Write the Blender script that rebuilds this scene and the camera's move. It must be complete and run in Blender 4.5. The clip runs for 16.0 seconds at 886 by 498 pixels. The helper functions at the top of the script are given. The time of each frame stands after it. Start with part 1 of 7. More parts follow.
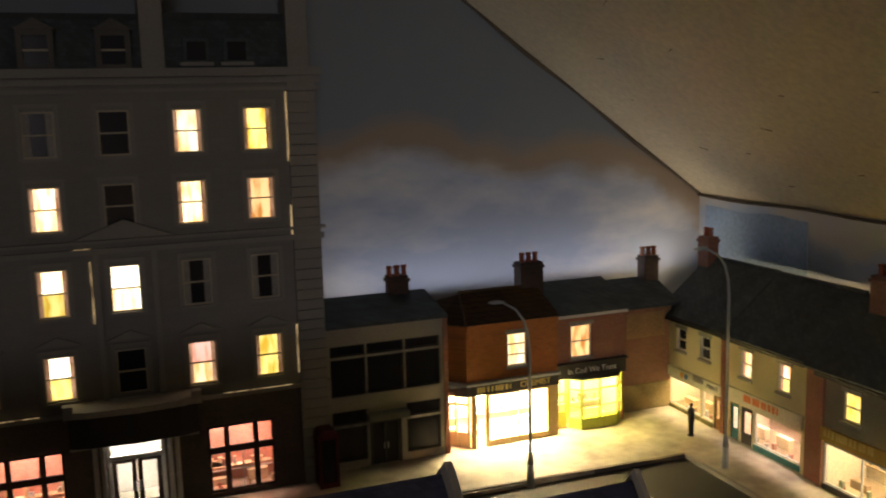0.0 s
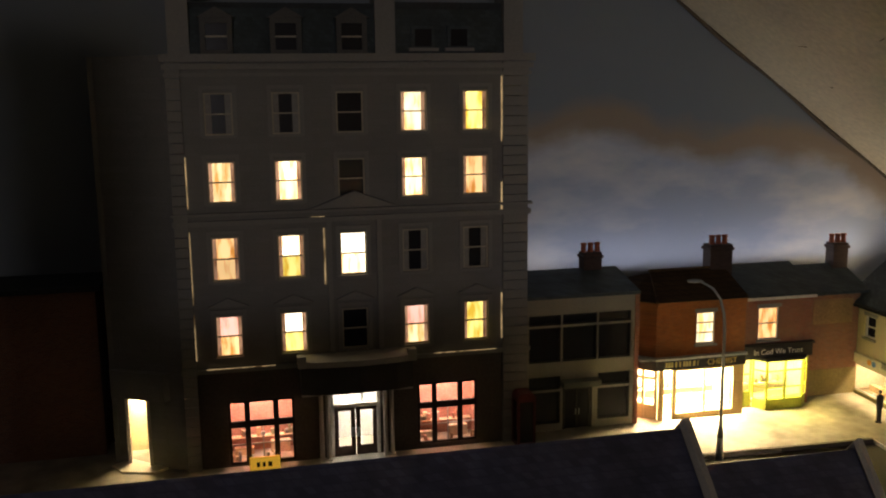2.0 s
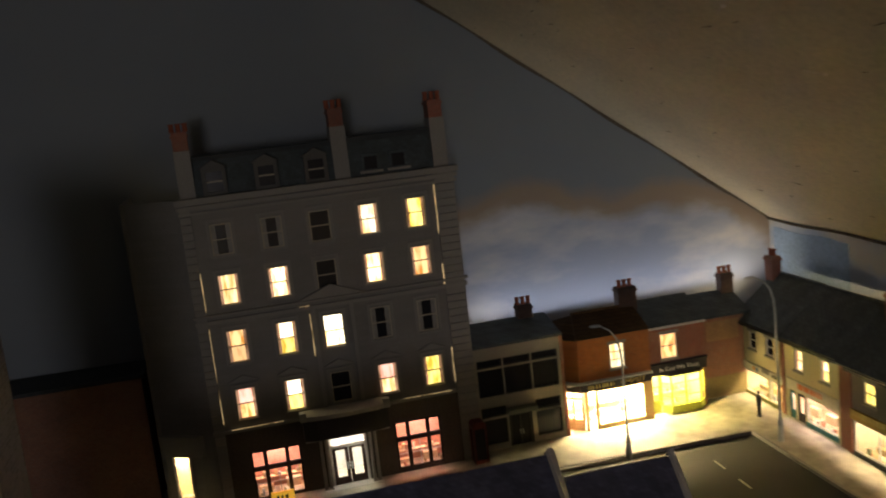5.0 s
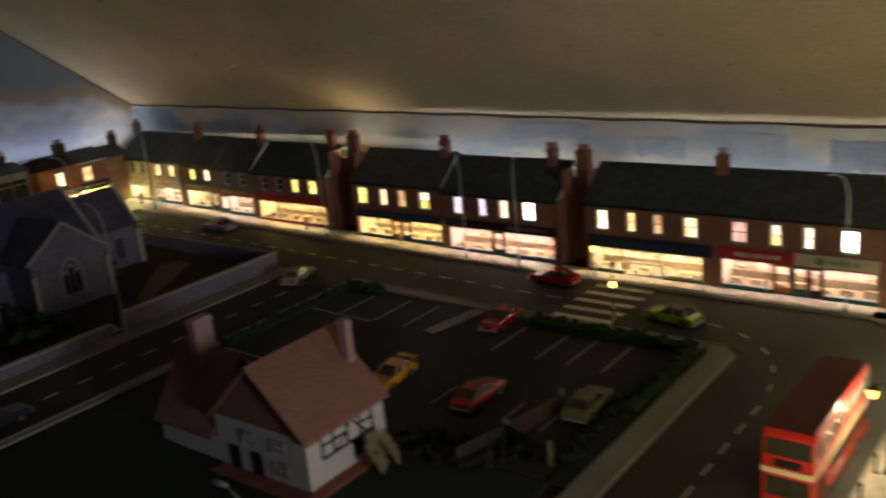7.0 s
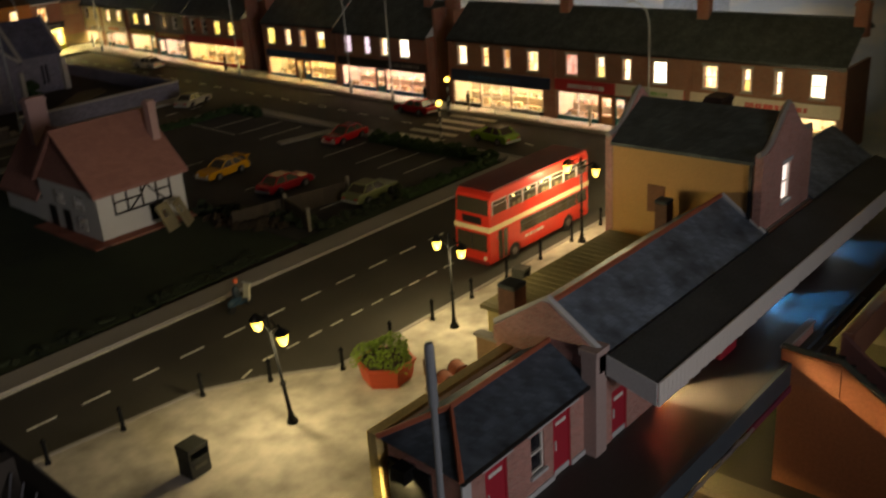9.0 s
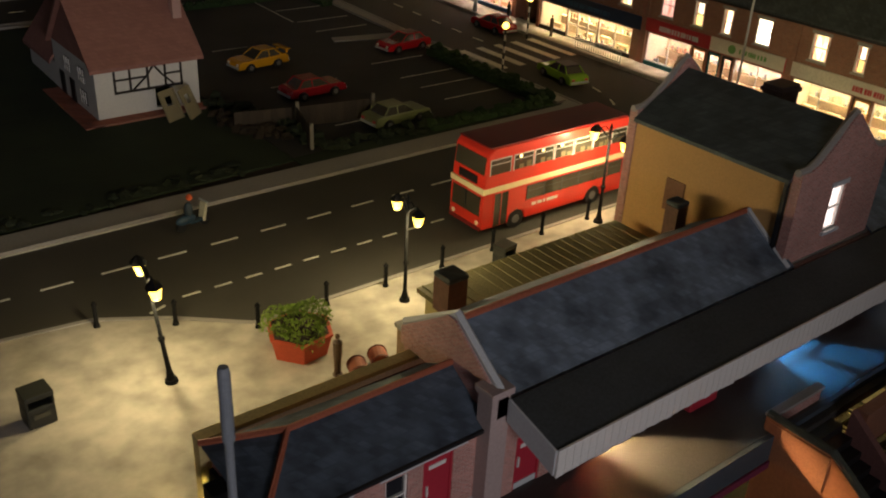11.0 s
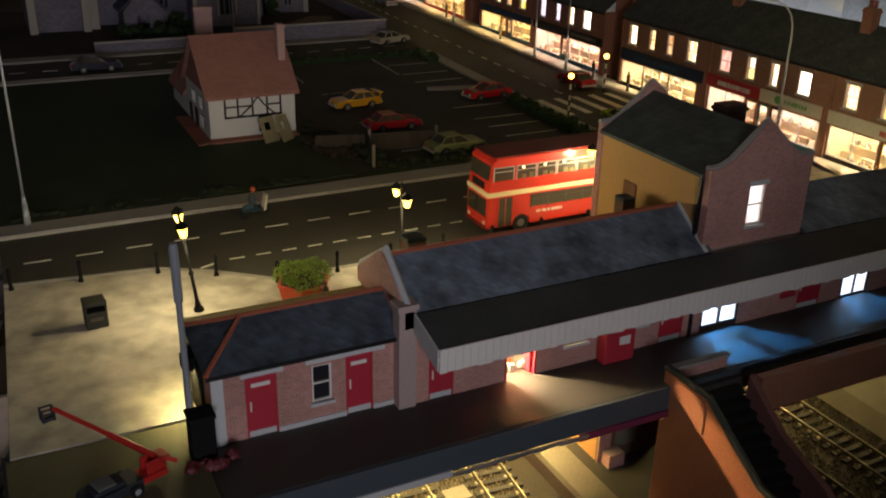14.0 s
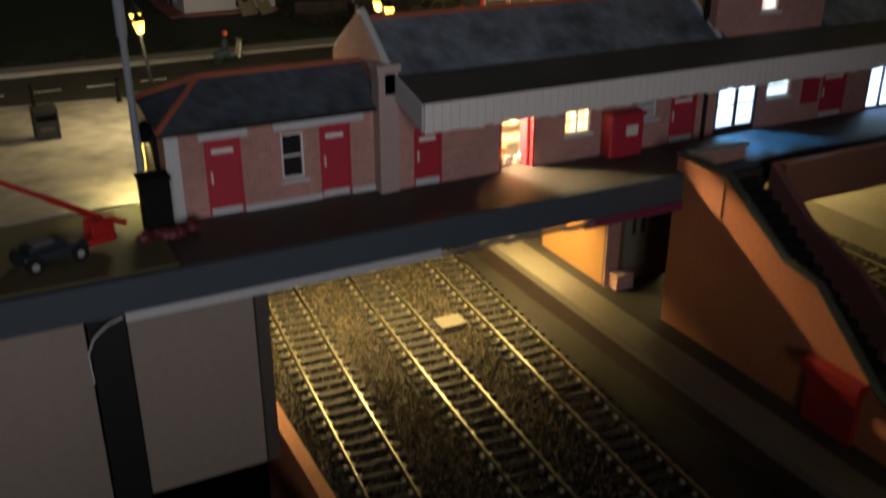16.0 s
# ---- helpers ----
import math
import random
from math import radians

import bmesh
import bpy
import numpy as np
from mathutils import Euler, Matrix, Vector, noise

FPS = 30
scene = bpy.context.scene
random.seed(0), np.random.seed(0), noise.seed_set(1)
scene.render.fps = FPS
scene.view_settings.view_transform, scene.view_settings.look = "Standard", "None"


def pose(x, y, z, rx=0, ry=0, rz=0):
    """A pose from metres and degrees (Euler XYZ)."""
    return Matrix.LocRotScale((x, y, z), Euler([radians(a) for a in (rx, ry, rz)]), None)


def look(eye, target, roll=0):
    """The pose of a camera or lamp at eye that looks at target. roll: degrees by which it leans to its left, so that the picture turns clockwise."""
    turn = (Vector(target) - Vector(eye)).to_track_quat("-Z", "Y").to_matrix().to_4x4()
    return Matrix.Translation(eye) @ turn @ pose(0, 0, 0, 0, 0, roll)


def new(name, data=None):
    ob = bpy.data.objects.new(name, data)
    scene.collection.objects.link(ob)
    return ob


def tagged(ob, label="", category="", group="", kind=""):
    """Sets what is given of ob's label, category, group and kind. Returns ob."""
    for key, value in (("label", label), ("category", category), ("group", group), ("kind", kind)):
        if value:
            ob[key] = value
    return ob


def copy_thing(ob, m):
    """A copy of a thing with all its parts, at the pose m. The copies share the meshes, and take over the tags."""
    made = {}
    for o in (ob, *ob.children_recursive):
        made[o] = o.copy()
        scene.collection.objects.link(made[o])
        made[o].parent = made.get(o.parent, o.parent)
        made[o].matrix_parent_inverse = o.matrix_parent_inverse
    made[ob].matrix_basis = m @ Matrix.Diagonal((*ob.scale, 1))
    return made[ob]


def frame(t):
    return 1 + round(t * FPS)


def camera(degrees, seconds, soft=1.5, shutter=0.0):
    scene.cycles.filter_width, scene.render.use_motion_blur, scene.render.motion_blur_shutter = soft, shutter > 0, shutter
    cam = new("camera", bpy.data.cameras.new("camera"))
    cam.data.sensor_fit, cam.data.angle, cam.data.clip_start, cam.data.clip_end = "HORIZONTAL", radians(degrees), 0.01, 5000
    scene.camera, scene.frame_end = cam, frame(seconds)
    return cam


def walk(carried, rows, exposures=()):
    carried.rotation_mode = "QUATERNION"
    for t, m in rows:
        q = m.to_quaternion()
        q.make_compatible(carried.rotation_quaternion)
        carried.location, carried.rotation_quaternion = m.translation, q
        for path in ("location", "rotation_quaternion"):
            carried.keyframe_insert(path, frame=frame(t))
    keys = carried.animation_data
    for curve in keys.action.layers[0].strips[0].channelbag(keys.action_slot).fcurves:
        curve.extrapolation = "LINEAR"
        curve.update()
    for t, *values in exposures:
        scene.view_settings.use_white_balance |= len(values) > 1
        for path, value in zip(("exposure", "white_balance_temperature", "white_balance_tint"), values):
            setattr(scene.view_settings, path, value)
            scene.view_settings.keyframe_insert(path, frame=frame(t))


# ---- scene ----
cam = camera(50.97, 16.0, soft=2.0, shutter=0.4)
PATH = [
    (0, (0.0298, -0.0944, 0.2446), (0.3881, 0.8264, 0.0909), -1.43),
    (0.5, (0.0185, -0.1013, 0.2516), (0.3137, 0.8402, 0.0887), -1.42),
    (1, (-0.0027, -0.0997, 0.2474), (0.2325, 0.8593, 0.0895), -0.84),
    (1.5, (-0.0044, -0.1037, 0.2534), (0.2104, 0.8588, 0.0881), -0.66),
    (2, (-0.0205, -0.1168, 0.2479), (0.1977, 0.8438, 0.0759), -0.64),
    (2.5, (-0.009, -0.1277, 0.2473), (0.1909, 0.8357, 0.0686), -0.75),
    (3, (0.0077, -0.1343, 0.2539), (0.1941, 0.8306, 0.0688), -0.89),
    (5.5, (-0.0337, -0.427, 0.3351), (0.2298, 0.5229, 0.1668), -9.85),
    (6, (-0.219, -0.633, 0.335), (0.2343, 0.2370, 0.1379), -7.8),
    (6.2, (-0.2697, -0.6917, 0.3461), (0.2544, 0.1295, 0.1203), -6.27),
    (6.5, (-0.3203, -0.7631, 0.3473), (0.2774, -0.0015, 0.0968), -5.21),
    (7, (-0.4757, -0.9096, 0.3446), (0.2747, -0.3147, 0.0565), -5.59),
    (7.5, (-0.4609, -0.9562, 0.2684), (0.3161, -0.3942, -0.0153), -5.72),
    (8, (-0.4328, -1.0219, 0.2404), (0.354, -0.4751, -0.0461), -5.35),
    (8.3, (-0.4218, -1.0868, 0.2498), (0.3563, -0.534, -0.0487), -5.12),
    (8.5, (-0.4072, -1.1201, 0.2485), (0.3725, -0.5675, -0.0461), -3.99),
    (9, (-0.4302, -1.1526, 0.2628), (0.2533, -0.5255, -0.1109), -4.06),
    (11.3, (-0.2947, -1.1476, 0.2623), (0.2584, -0.4602, -0.2086), 3.43),
    (11.5, (-0.2999, -1.1413, 0.2444), (0.2549, -0.4522, -0.2218), 3.56),
    (12, (-0.3235, -1.1677, 0.2426), (0.2106, -0.4582, -0.2172), 5.16),
    (12.5, (-0.331, -1.2553, 0.2774), (0.0859, -0.4622, -0.1667), 5.27),
    (13, (-0.3155, -1.2573, 0.2475), (0.0969, -0.4532, -0.1806), 4.14),
    (13.5, (-0.3181, -1.3118, 0.2334), (0.0959, -0.5028, -0.1839), 3.31),
    (14, (-0.2703, -1.3082, 0.2566), (0.1431, -0.4883, -0.1397), 1.31),
    (14.5, (-0.2766, -1.2791, 0.2494), (0.1434, -0.4574, -0.136), 0.86),
    (15, (-0.2687, -1.2635, 0.215), (0.1516, -0.4449, -0.1764), 0.71),
    (15.5, (-0.2644, -1.2857, 0.1965), (0.1582, -0.4693, -0.197), 0.73),
    (16, (-0.2619, -1.306, 0.1453), (0.1511, -0.4911, -0.2613), 0.07),
]
walk(cam, [(t, look(eye, target, roll)) for t, eye, target, roll in PATH],
     exposures=[(0.0, 0.45, 6800, 13), (3.2, 0.4, 6800, 13), (5.3, 0.75, 6700, 11), (6.0, 0.8, 5800, 11), (6.5, 0.75, 5750, 10), (7.0, 0.85, 6100, 11), (7.5, 0.95, 6900, 12), (8.5, 0.7, 7000, 12), (9.2, 0.7, 7000, 12),
                (11.3, 0.88, 6600, 13), (12.0, 0.82, 6600, 13), (13.0, 0.58, 7000, 12), (13.6, 0.85, 6450, 12), (14.5, 0.95, 6450, 13), (16.0, 0.65, 6500, 12)])

# ---- light ----
world = bpy.data.worlds.new("dim_loft")
scene.world = world
world.use_nodes = True
world.node_tree.nodes["Background"].inputs[0].default_value = (0.55, 0.62, 0.8, 1)
world.node_tree.nodes["Background"].inputs[1].default_value = 0.024

MM = 0.001


def lamp(name, loc, target, size, power, color):
    d = bpy.data.lights.new(name, "AREA")
    d.shape, d.size, d.size_y, d.energy, d.color = "RECTANGLE", size[0] * MM, size[1] * MM, power, color
    ob = new(name, d)
    ob.matrix_world = look(Vector(loc) * MM, Vector(target) * MM)
    return ob


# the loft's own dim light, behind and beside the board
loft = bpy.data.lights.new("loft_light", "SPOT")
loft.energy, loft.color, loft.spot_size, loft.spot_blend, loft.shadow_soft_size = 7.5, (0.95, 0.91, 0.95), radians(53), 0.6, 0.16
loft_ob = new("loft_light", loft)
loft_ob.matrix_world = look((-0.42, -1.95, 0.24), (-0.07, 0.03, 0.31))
# added fill lamps, unseen: a cool spot under the slope, turned on the painted sky, and strips behind the roofs
spot = bpy.data.lights.new("sky_fill_spot", "SPOT")
spot.energy, spot.color, spot.spot_size, spot.spot_blend, spot.shadow_soft_size = 1.9, (0.86, 0.89, 1.0), radians(17), 1.0, 0.05
spot_ob = new("sky_fill_spot", spot)
spot_ob.matrix_world = look((0.16, -1.25, 0.36), (0.335, 0.52, 0.19))
lamp("sky_fill_north", (325, 501, 110), (325, 506, 300), (290, 6), 0.026, (0.84, 0.88, 1.0))
lamp("sky_fill_east", (459, 190, 98), (360, 190, 280), (610, 4), 0.21, (1.0, 0.78, 0.43))
lamp("sky_fill_east_middle", (468, -250, 88), (425, -250, 300), (240, 4), 0.032, (0.97, 0.92, 0.84))
lamp("sky_fill_east_lower", (468, -615, 88), (425, -615, 300), (390, 4), 0.045, (0.97, 0.92, 0.84))

# ---- materials ----
MATS = {}


def mat(name, color, rough=0.7, var=0.25, stain=18.0, grain=900.0, bump=0.15, metal=0.0, glow=0.0, glow_color=None, spec=0.5, rand=0.0, coat=0.0):
    """A painted or printed surface: stains and grain in metres of the model, with fine relief."""
    if name in MATS:
        return MATS[name]
    m = bpy.data.materials.new(name)
    m.use_nodes = True
    nt = m.node_tree
    n, l = nt.nodes, nt.links
    b = n["Principled BSDF"]
    b.inputs["Roughness"].default_value = rough
    b.inputs["Metallic"].default_value = metal
    b.inputs["Specular IOR Level"].default_value = spec
    b.inputs["Coat Weight"].default_value = coat
    co = n.new("ShaderNodeTexCoord")
    big = n.new("ShaderNodeTexNoise")
    big.inputs["Scale"].default_value, big.inputs["Detail"].default_value = stain, 6
    fine = n.new("ShaderNodeTexNoise")
    fine.inputs["Scale"].default_value, fine.inputs["Detail"].default_value = grain, 3
    l.new(co.outputs["Object"], big.inputs["Vector"])
    l.new(co.outputs["Object"], fine.inputs["Vector"])
    add = n.new("ShaderNodeMath")
    add.operation = "ADD"
    l.new(big.outputs["Fac"], add.inputs[0])
    l.new(fine.outputs["Fac"], add.inputs[1])
    rng = n.new("ShaderNodeMapRange")
    rng.inputs["From Min"].default_value, rng.inputs["From Max"].default_value = 0.6, 1.4
    rng.inputs["To Min"].default_value, rng.inputs["To Max"].default_value = 1 - var, 1 + var
    l.new(add.outputs[0], rng.inputs["Value"])
    mul = n.new("ShaderNodeVectorMath")
    mul.operation = "SCALE"
    mul.inputs[0].default_value = color[:3]
    l.new(rng.outputs[0], mul.inputs["Scale"])
    out = mul.outputs[0]
    if rand:
        info = n.new("ShaderNodeObjectInfo")
        r2 = n.new("ShaderNodeMapRange")
        r2.inputs["To Min"].default_value, r2.inputs["To Max"].default_value = 1 - rand, 1 + rand
        l.new(info.outputs["Random"], r2.inputs["Value"])
        m2 = n.new("ShaderNodeVectorMath")
        m2.operation = "SCALE"
        l.new(out, m2.inputs[0])
        l.new(r2.outputs[0], m2.inputs["Scale"])
        out = m2.outputs[0]
    l.new(out, b.inputs["Base Color"])
    if bump:
        bp = n.new("ShaderNodeBump")
        bp.inputs["Strength"].default_value, bp.inputs["Distance"].default_value = bump, 0.0005
        l.new(add.outputs[0], bp.inputs["Height"])
        l.new(bp.outputs[0], b.inputs["Normal"])
    if glow:
        b.inputs["Emission Color"].default_value = (*(glow_color or color)[:3], 1)
        b.inputs["Emission Strength"].default_value = glow
    MATS[name] = m
    return m


def courses(name, color, mortar, w=2.9, h=1.0, rough=0.85, var=0.3, joint=0.16, offset=0.5, bump=0.25, grain=1200, spread=0.22):
    """Printed brick, slate, tile or ashlar paper: courses run level on walls of any direction."""
    if name in MATS:
        return MATS[name]
    m = mat(name, color, rough, var, 25, grain, 0.0)
    nt = m.node_tree
    n, l = nt.nodes, nt.links
    b = n["Principled BSDF"]
    old = b.inputs["Base Color"].links[0].from_socket
    co = n.new("ShaderNodeTexCoord")
    sep, com, sm = n.new("ShaderNodeSeparateXYZ"), n.new("ShaderNodeCombineXYZ"), n.new("ShaderNodeMath")
    l.new(co.outputs["Object"], sep.inputs[0])
    l.new(sep.outputs[0], sm.inputs[0])
    l.new(sep.outputs[1], sm.inputs[1])
    l.new(sm.outputs[0], com.inputs[0])
    l.new(sep.outputs[2], com.inputs[1])
    br = n.new("ShaderNodeTexBrick")
    br.offset = offset
    br.inputs["Scale"].default_value = 1.0
    br.inputs["Brick Width"].default_value, br.inputs["Row Height"].default_value = w * MM, h * MM
    br.inputs["Mortar Size"].default_value = joint * MM
    br.inputs["Color1"].default_value, br.inputs["Color2"].default_value = (1 - spread,) * 3 + (1,), (1 + spread,) * 3 + (1,)
    ratio = [a / max(c, 0.01) for a, c in zip(mortar, color)]
    br.inputs["Mortar"].default_value = (*ratio, 1)
    l.new(com.outputs[0], br.inputs["Vector"])
    mx = n.new("ShaderNodeVectorMath")
    mx.operation = "MULTIPLY"
    l.new(old, mx.inputs[0])
    l.new(br.outputs["Color"], mx.inputs[1])
    l.new(mx.outputs[0], b.inputs["Base Color"])
    bp = n.new("ShaderNodeBump")
    bp.inputs["Strength"].default_value, bp.inputs["Distance"].default_value = bump, 0.0003
    bp.invert = True
    l.new(br.outputs["Fac"], bp.inputs["Height"])
    l.new(bp.outputs[0], b.inputs["Normal"])
    return m


def lit(name, top, low, strength):
    """A lamp-lit blind or curtain behind a pane: paper that glows, uneven from fold to fold and room to room."""
    if name in MATS:
        return MATS[name]
    m = bpy.data.materials.new(name)
    m.use_nodes = True
    nt = m.node_tree
    n, l = nt.nodes, nt.links
    b = n["Principled BSDF"]
    co, info = n.new("ShaderNodeTexCoord"), n.new("ShaderNodeObjectInfo")
    add = n.new("ShaderNodeVectorMath")
    l.new(co.outputs["Object"], add.inputs[0])
    l.new(info.outputs["Random"], add.inputs[1])
    mp = n.new("ShaderNodeMapping")
    mp.inputs["Scale"].default_value = (260, 260, 60)
    l.new(add.outputs[0], mp.inputs["Vector"])
    no = n.new("ShaderNodeTexNoise")
    no.inputs["Scale"].default_value, no.inputs["Detail"].default_value = 1.0, 3
    l.new(mp.outputs[0], no.inputs["Vector"])
    ramp = n.new("ShaderNodeValToRGB")
    ramp.color_ramp.elements[0].position, ramp.color_ramp.elements[0].color = 0.36, (*low, 1)
    ramp.color_ramp.elements[1].position, ramp.color_ramp.elements[1].color = 0.58, (*top, 1)
    l.new(no.outputs["Fac"], ramp.inputs["Fac"])
    r2 = n.new("ShaderNodeMapRange")
    r2.inputs["To Min"].default_value, r2.inputs["To Max"].default_value = strength * 0.6, strength * 1.25
    l.new(info.outputs["Random"], r2.inputs["Value"])
    l.new(ramp.outputs["Color"], b.inputs["Emission Color"])
    l.new(r2.outputs[0], b.inputs["Emission Strength"])
    l.new(ramp.outputs["Color"], b.inputs["Base Color"])
    MATS[name] = m
    return m


def glass(name, color=(0.02, 0.02, 0.025), rough=0.2):
    return mat(name, color, rough, 0.1, 40, 400, 0.0, spec=0.3)


BRICK = courses("red_brick_paper", (0.30, 0.085, 0.05), (0.30, 0.22, 0.17))
BRICK2 = courses("brown_brick_paper", (0.26, 0.10, 0.055), (0.28, 0.2, 0.15))
PINK = courses("pink_brick_paper", (0.40, 0.17, 0.14), (0.46, 0.33, 0.29))
ORANGE = courses("orange_brick_paper", (0.40, 0.12, 0.022), (0.36, 0.18, 0.08))
CREAM = mat("cream_render", (0.62, 0.55, 0.34), 0.8, 0.12)
STONE = courses("grey_ashlar_paper", (0.25, 0.24, 0.225), (0.238, 0.228, 0.213), 9, 4.2, joint=0.25, var=0.16, bump=0.06, spread=0.04)
STONE_P = mat("grey_stone_paint", (0.30, 0.285, 0.26), 0.8, 0.14)
FLINT = courses("church_stone_paper", (0.19, 0.18, 0.235), (0.23, 0.22, 0.275), 4.5, 2.2, var=0.3, joint=0.3)
DRESS = mat("pale_stone_dressing", (0.45, 0.42, 0.38), 0.8, 0.15)
SLATE = courses("dark_slate_paper", (0.05, 0.068, 0.074), (0.04, 0.053, 0.058), 3.2, 2.4, rough=0.6, var=0.5, bump=0.12, grain=90)
SLATE_B = courses("blue_slate_paper", (0.115, 0.148, 0.19), (0.105, 0.136, 0.175), 3.0, 2.0, rough=0.6, var=0.75, bump=0.1, grain=90)
SLATE_C = courses("church_slate_paper", (0.075, 0.08, 0.13), (0.06, 0.065, 0.11), 3.0, 2.0, rough=0.65, var=0.5, bump=0.1, grain=90)
TILE = courses("brown_tile_paper", (0.10, 0.055, 0.02), (0.05, 0.025, 0.012), 3.0, 2.2, var=0.4)
TILE_R = courses("red_tile_paper", (0.32, 0.15, 0.12), (0.29, 0.132, 0.106), 3.0, 2.2, var=0.13, bump=0.1, grain=120, spread=0.08)
TERRA = mat("terracotta_ridge", (0.32, 0.09, 0.045), 0.75, 0.25)
FELT = mat("black_roof_felt", (0.040, 0.047, 0.050), 0.75, 0.4, 30, 700, 0.3)
WHITE = mat("white_paint", (0.72, 0.70, 0.66), 0.55, 0.1)
OFFWHITE = mat("grey_white_paint", (0.5, 0.52, 0.53), 0.6, 0.12)
BLACK = mat("black_paint", (0.012, 0.012, 0.013), 0.45, 0.2)
DARKFRAME = mat("dark_brown_frame", (0.03, 0.02, 0.015), 0.6, 0.2)
RED = mat("door_red_paint", (0.42, 0.025, 0.045), 0.5, 0.15)
ASPHALT = mat("asphalt", (0.052, 0.047, 0.036), 0.8, 0.35, 14, 1500, 0.5)
ASPH_D = mat("car_park_asphalt", (0.040, 0.038, 0.034), 0.85, 0.35, 16, 1500, 0.5)
PAVE = mat("paving_card", (0.40, 0.36, 0.29), 0.8, 0.5, 24, 80, 0.06)
KERB = mat("kerb_stone", (0.3, 0.28, 0.25), 0.8, 0.2)
GRASS = mat("scatter_grass", (0.02, 0.032, 0.012), 0.95, 0.5, 20, 900, 0.9)
EARTH = mat("brown_scatter", (0.035, 0.026, 0.018), 0.95, 0.4, 20, 900, 0.8)
HEDGE = mat("hedge_foam", (0.02, 0.045, 0.012), 0.95, 0.5, 60, 900, 0.9)
LEAF = mat("planter_leaf", (0.20, 0.31, 0.03), 0.7, 0.4, 200, 900, 0.3, rand=0.35)
PAINTLINE = mat("road_paint", (0.62, 0.6, 0.5), 0.7, 0.25, 60, 900, 0.2)
GREYMETAL = mat("grey_lamp_metal", (0.42, 0.45, 0.46), 0.45, 0.15, 40, 800, 0.05, metal=0.3)
WOOD = mat("plain_plywood", (0.42, 0.33, 0.25), 0.75, 0.15, 8, 200, 0.1)
WOODY = mat("pine_strip", (0.55, 0.33, 0.1), 0.7, 0.15)
BALLAST = mat("brown_ballast", (0.062, 0.046, 0.026), 0.7, 0.7, 40, 700, 0.4)
geo, spread, tint = BALLAST.node_tree.nodes.new("ShaderNodeNewGeometry"), BALLAST.node_tree.nodes.new("ShaderNodeMapRange"), BALLAST.node_tree.nodes.new("ShaderNodeVectorMath")
tint.operation = "SCALE"
spread.inputs["To Min"].default_value, spread.inputs["To Max"].default_value = 0.05, 3.0
skin = BALLAST.node_tree.nodes["Principled BSDF"].inputs["Base Color"]
BALLAST.node_tree.links.new(geo.outputs["Random Per Island"], spread.inputs["Value"])
BALLAST.node_tree.links.new(skin.links[0].from_socket, tint.inputs[0])
BALLAST.node_tree.links.new(spread.outputs[0], tint.inputs["Scale"])
BALLAST.node_tree.links.new(tint.outputs[0], skin)
SLEEPER = mat("dark_sleeper", (0.03, 0.026, 0.022), 0.8, 0.3, 60, 700, 0.3, rand=0.3)
RAIL = mat("nickel_rail", (0.55, 0.50, 0.37), 0.36, 0.2, 40, 400, 0.0, metal=1.0)
CONCRETE = mat("pale_concrete", (0.42, 0.37, 0.29), 0.8, 0.2)
TERRA_P = mat("orange_brown_card", (0.44, 0.165, 0.07), 0.7, 0.2, 12, 500, 0.1)

WARM = lit("warm_lit_blind", (1.0, 0.86, 0.48), (0.72, 0.38, 0.10), 1.5)
CREAMLIT = lit("cream_lit_blind", (1.0, 0.92, 0.66), (0.85, 0.52, 0.18), 1.7)
YELLOWLIT = lit("yellow_lit_blind", (1.0, 0.84, 0.25), (0.62, 0.40, 0.04), 1.2)
AMBERLIT = lit("amber_lit_blind", (1.0, 0.66, 0.3), (0.55, 0.22, 0.04), 1.0)
PINKLIT = lit("pink_lit_room", (1.0, 0.62, 0.5), (0.85, 0.3, 0.2), 0.95)
COOLLIT = lit("lilac_lit_blind", (0.85, 0.72, 0.85), (0.6, 0.45, 0.55), 0.9)
WHITELIT = lit("white_lit_blind", (1.0, 0.95, 0.8), (1.0, 0.87, 0.6), 2.1)
CURTAIN = lit("lamp_lit_curtain", (0.75, 0.45, 0.28), (0.3, 0.14, 0.07), 0.45)
DARKPANE = glass("dark_pane")


# ---- mesh helpers, in millimetres ----
def box(bm, x0, x1, y0, y1, z0, z1):
    v = [bm.verts.new((x, y, z)) for z in (z0, z1) for x, y in ((x0, y0), (x1, y0), (x1, y1), (x0, y1))]
    for f in ((3, 2, 1, 0), (4, 5, 6, 7), (0, 1, 5, 4), (1, 2, 6, 5), (2, 3, 7, 6), (3, 0, 4, 7)):
        bm.faces.new([v[i] for i in f])


def prism(bm, pts, z0, z1):
    """A level outline raised from z0 to z1; z may be a number or a function of x and y."""
    def at(z, p):
        return z(*p) if callable(z) else z
    lo = [bm.verts.new((*p, at(z0, p))) for p in pts]
    hi = [bm.verts.new((*p, at(z1, p))) for p in pts]
    bm.faces.new(lo[::-1])
    bm.faces.new(hi)
    for i in range(len(pts)):
        j = (i + 1) % len(pts)
        bm.faces.new((lo[i], lo[j], hi[j], hi[i]))


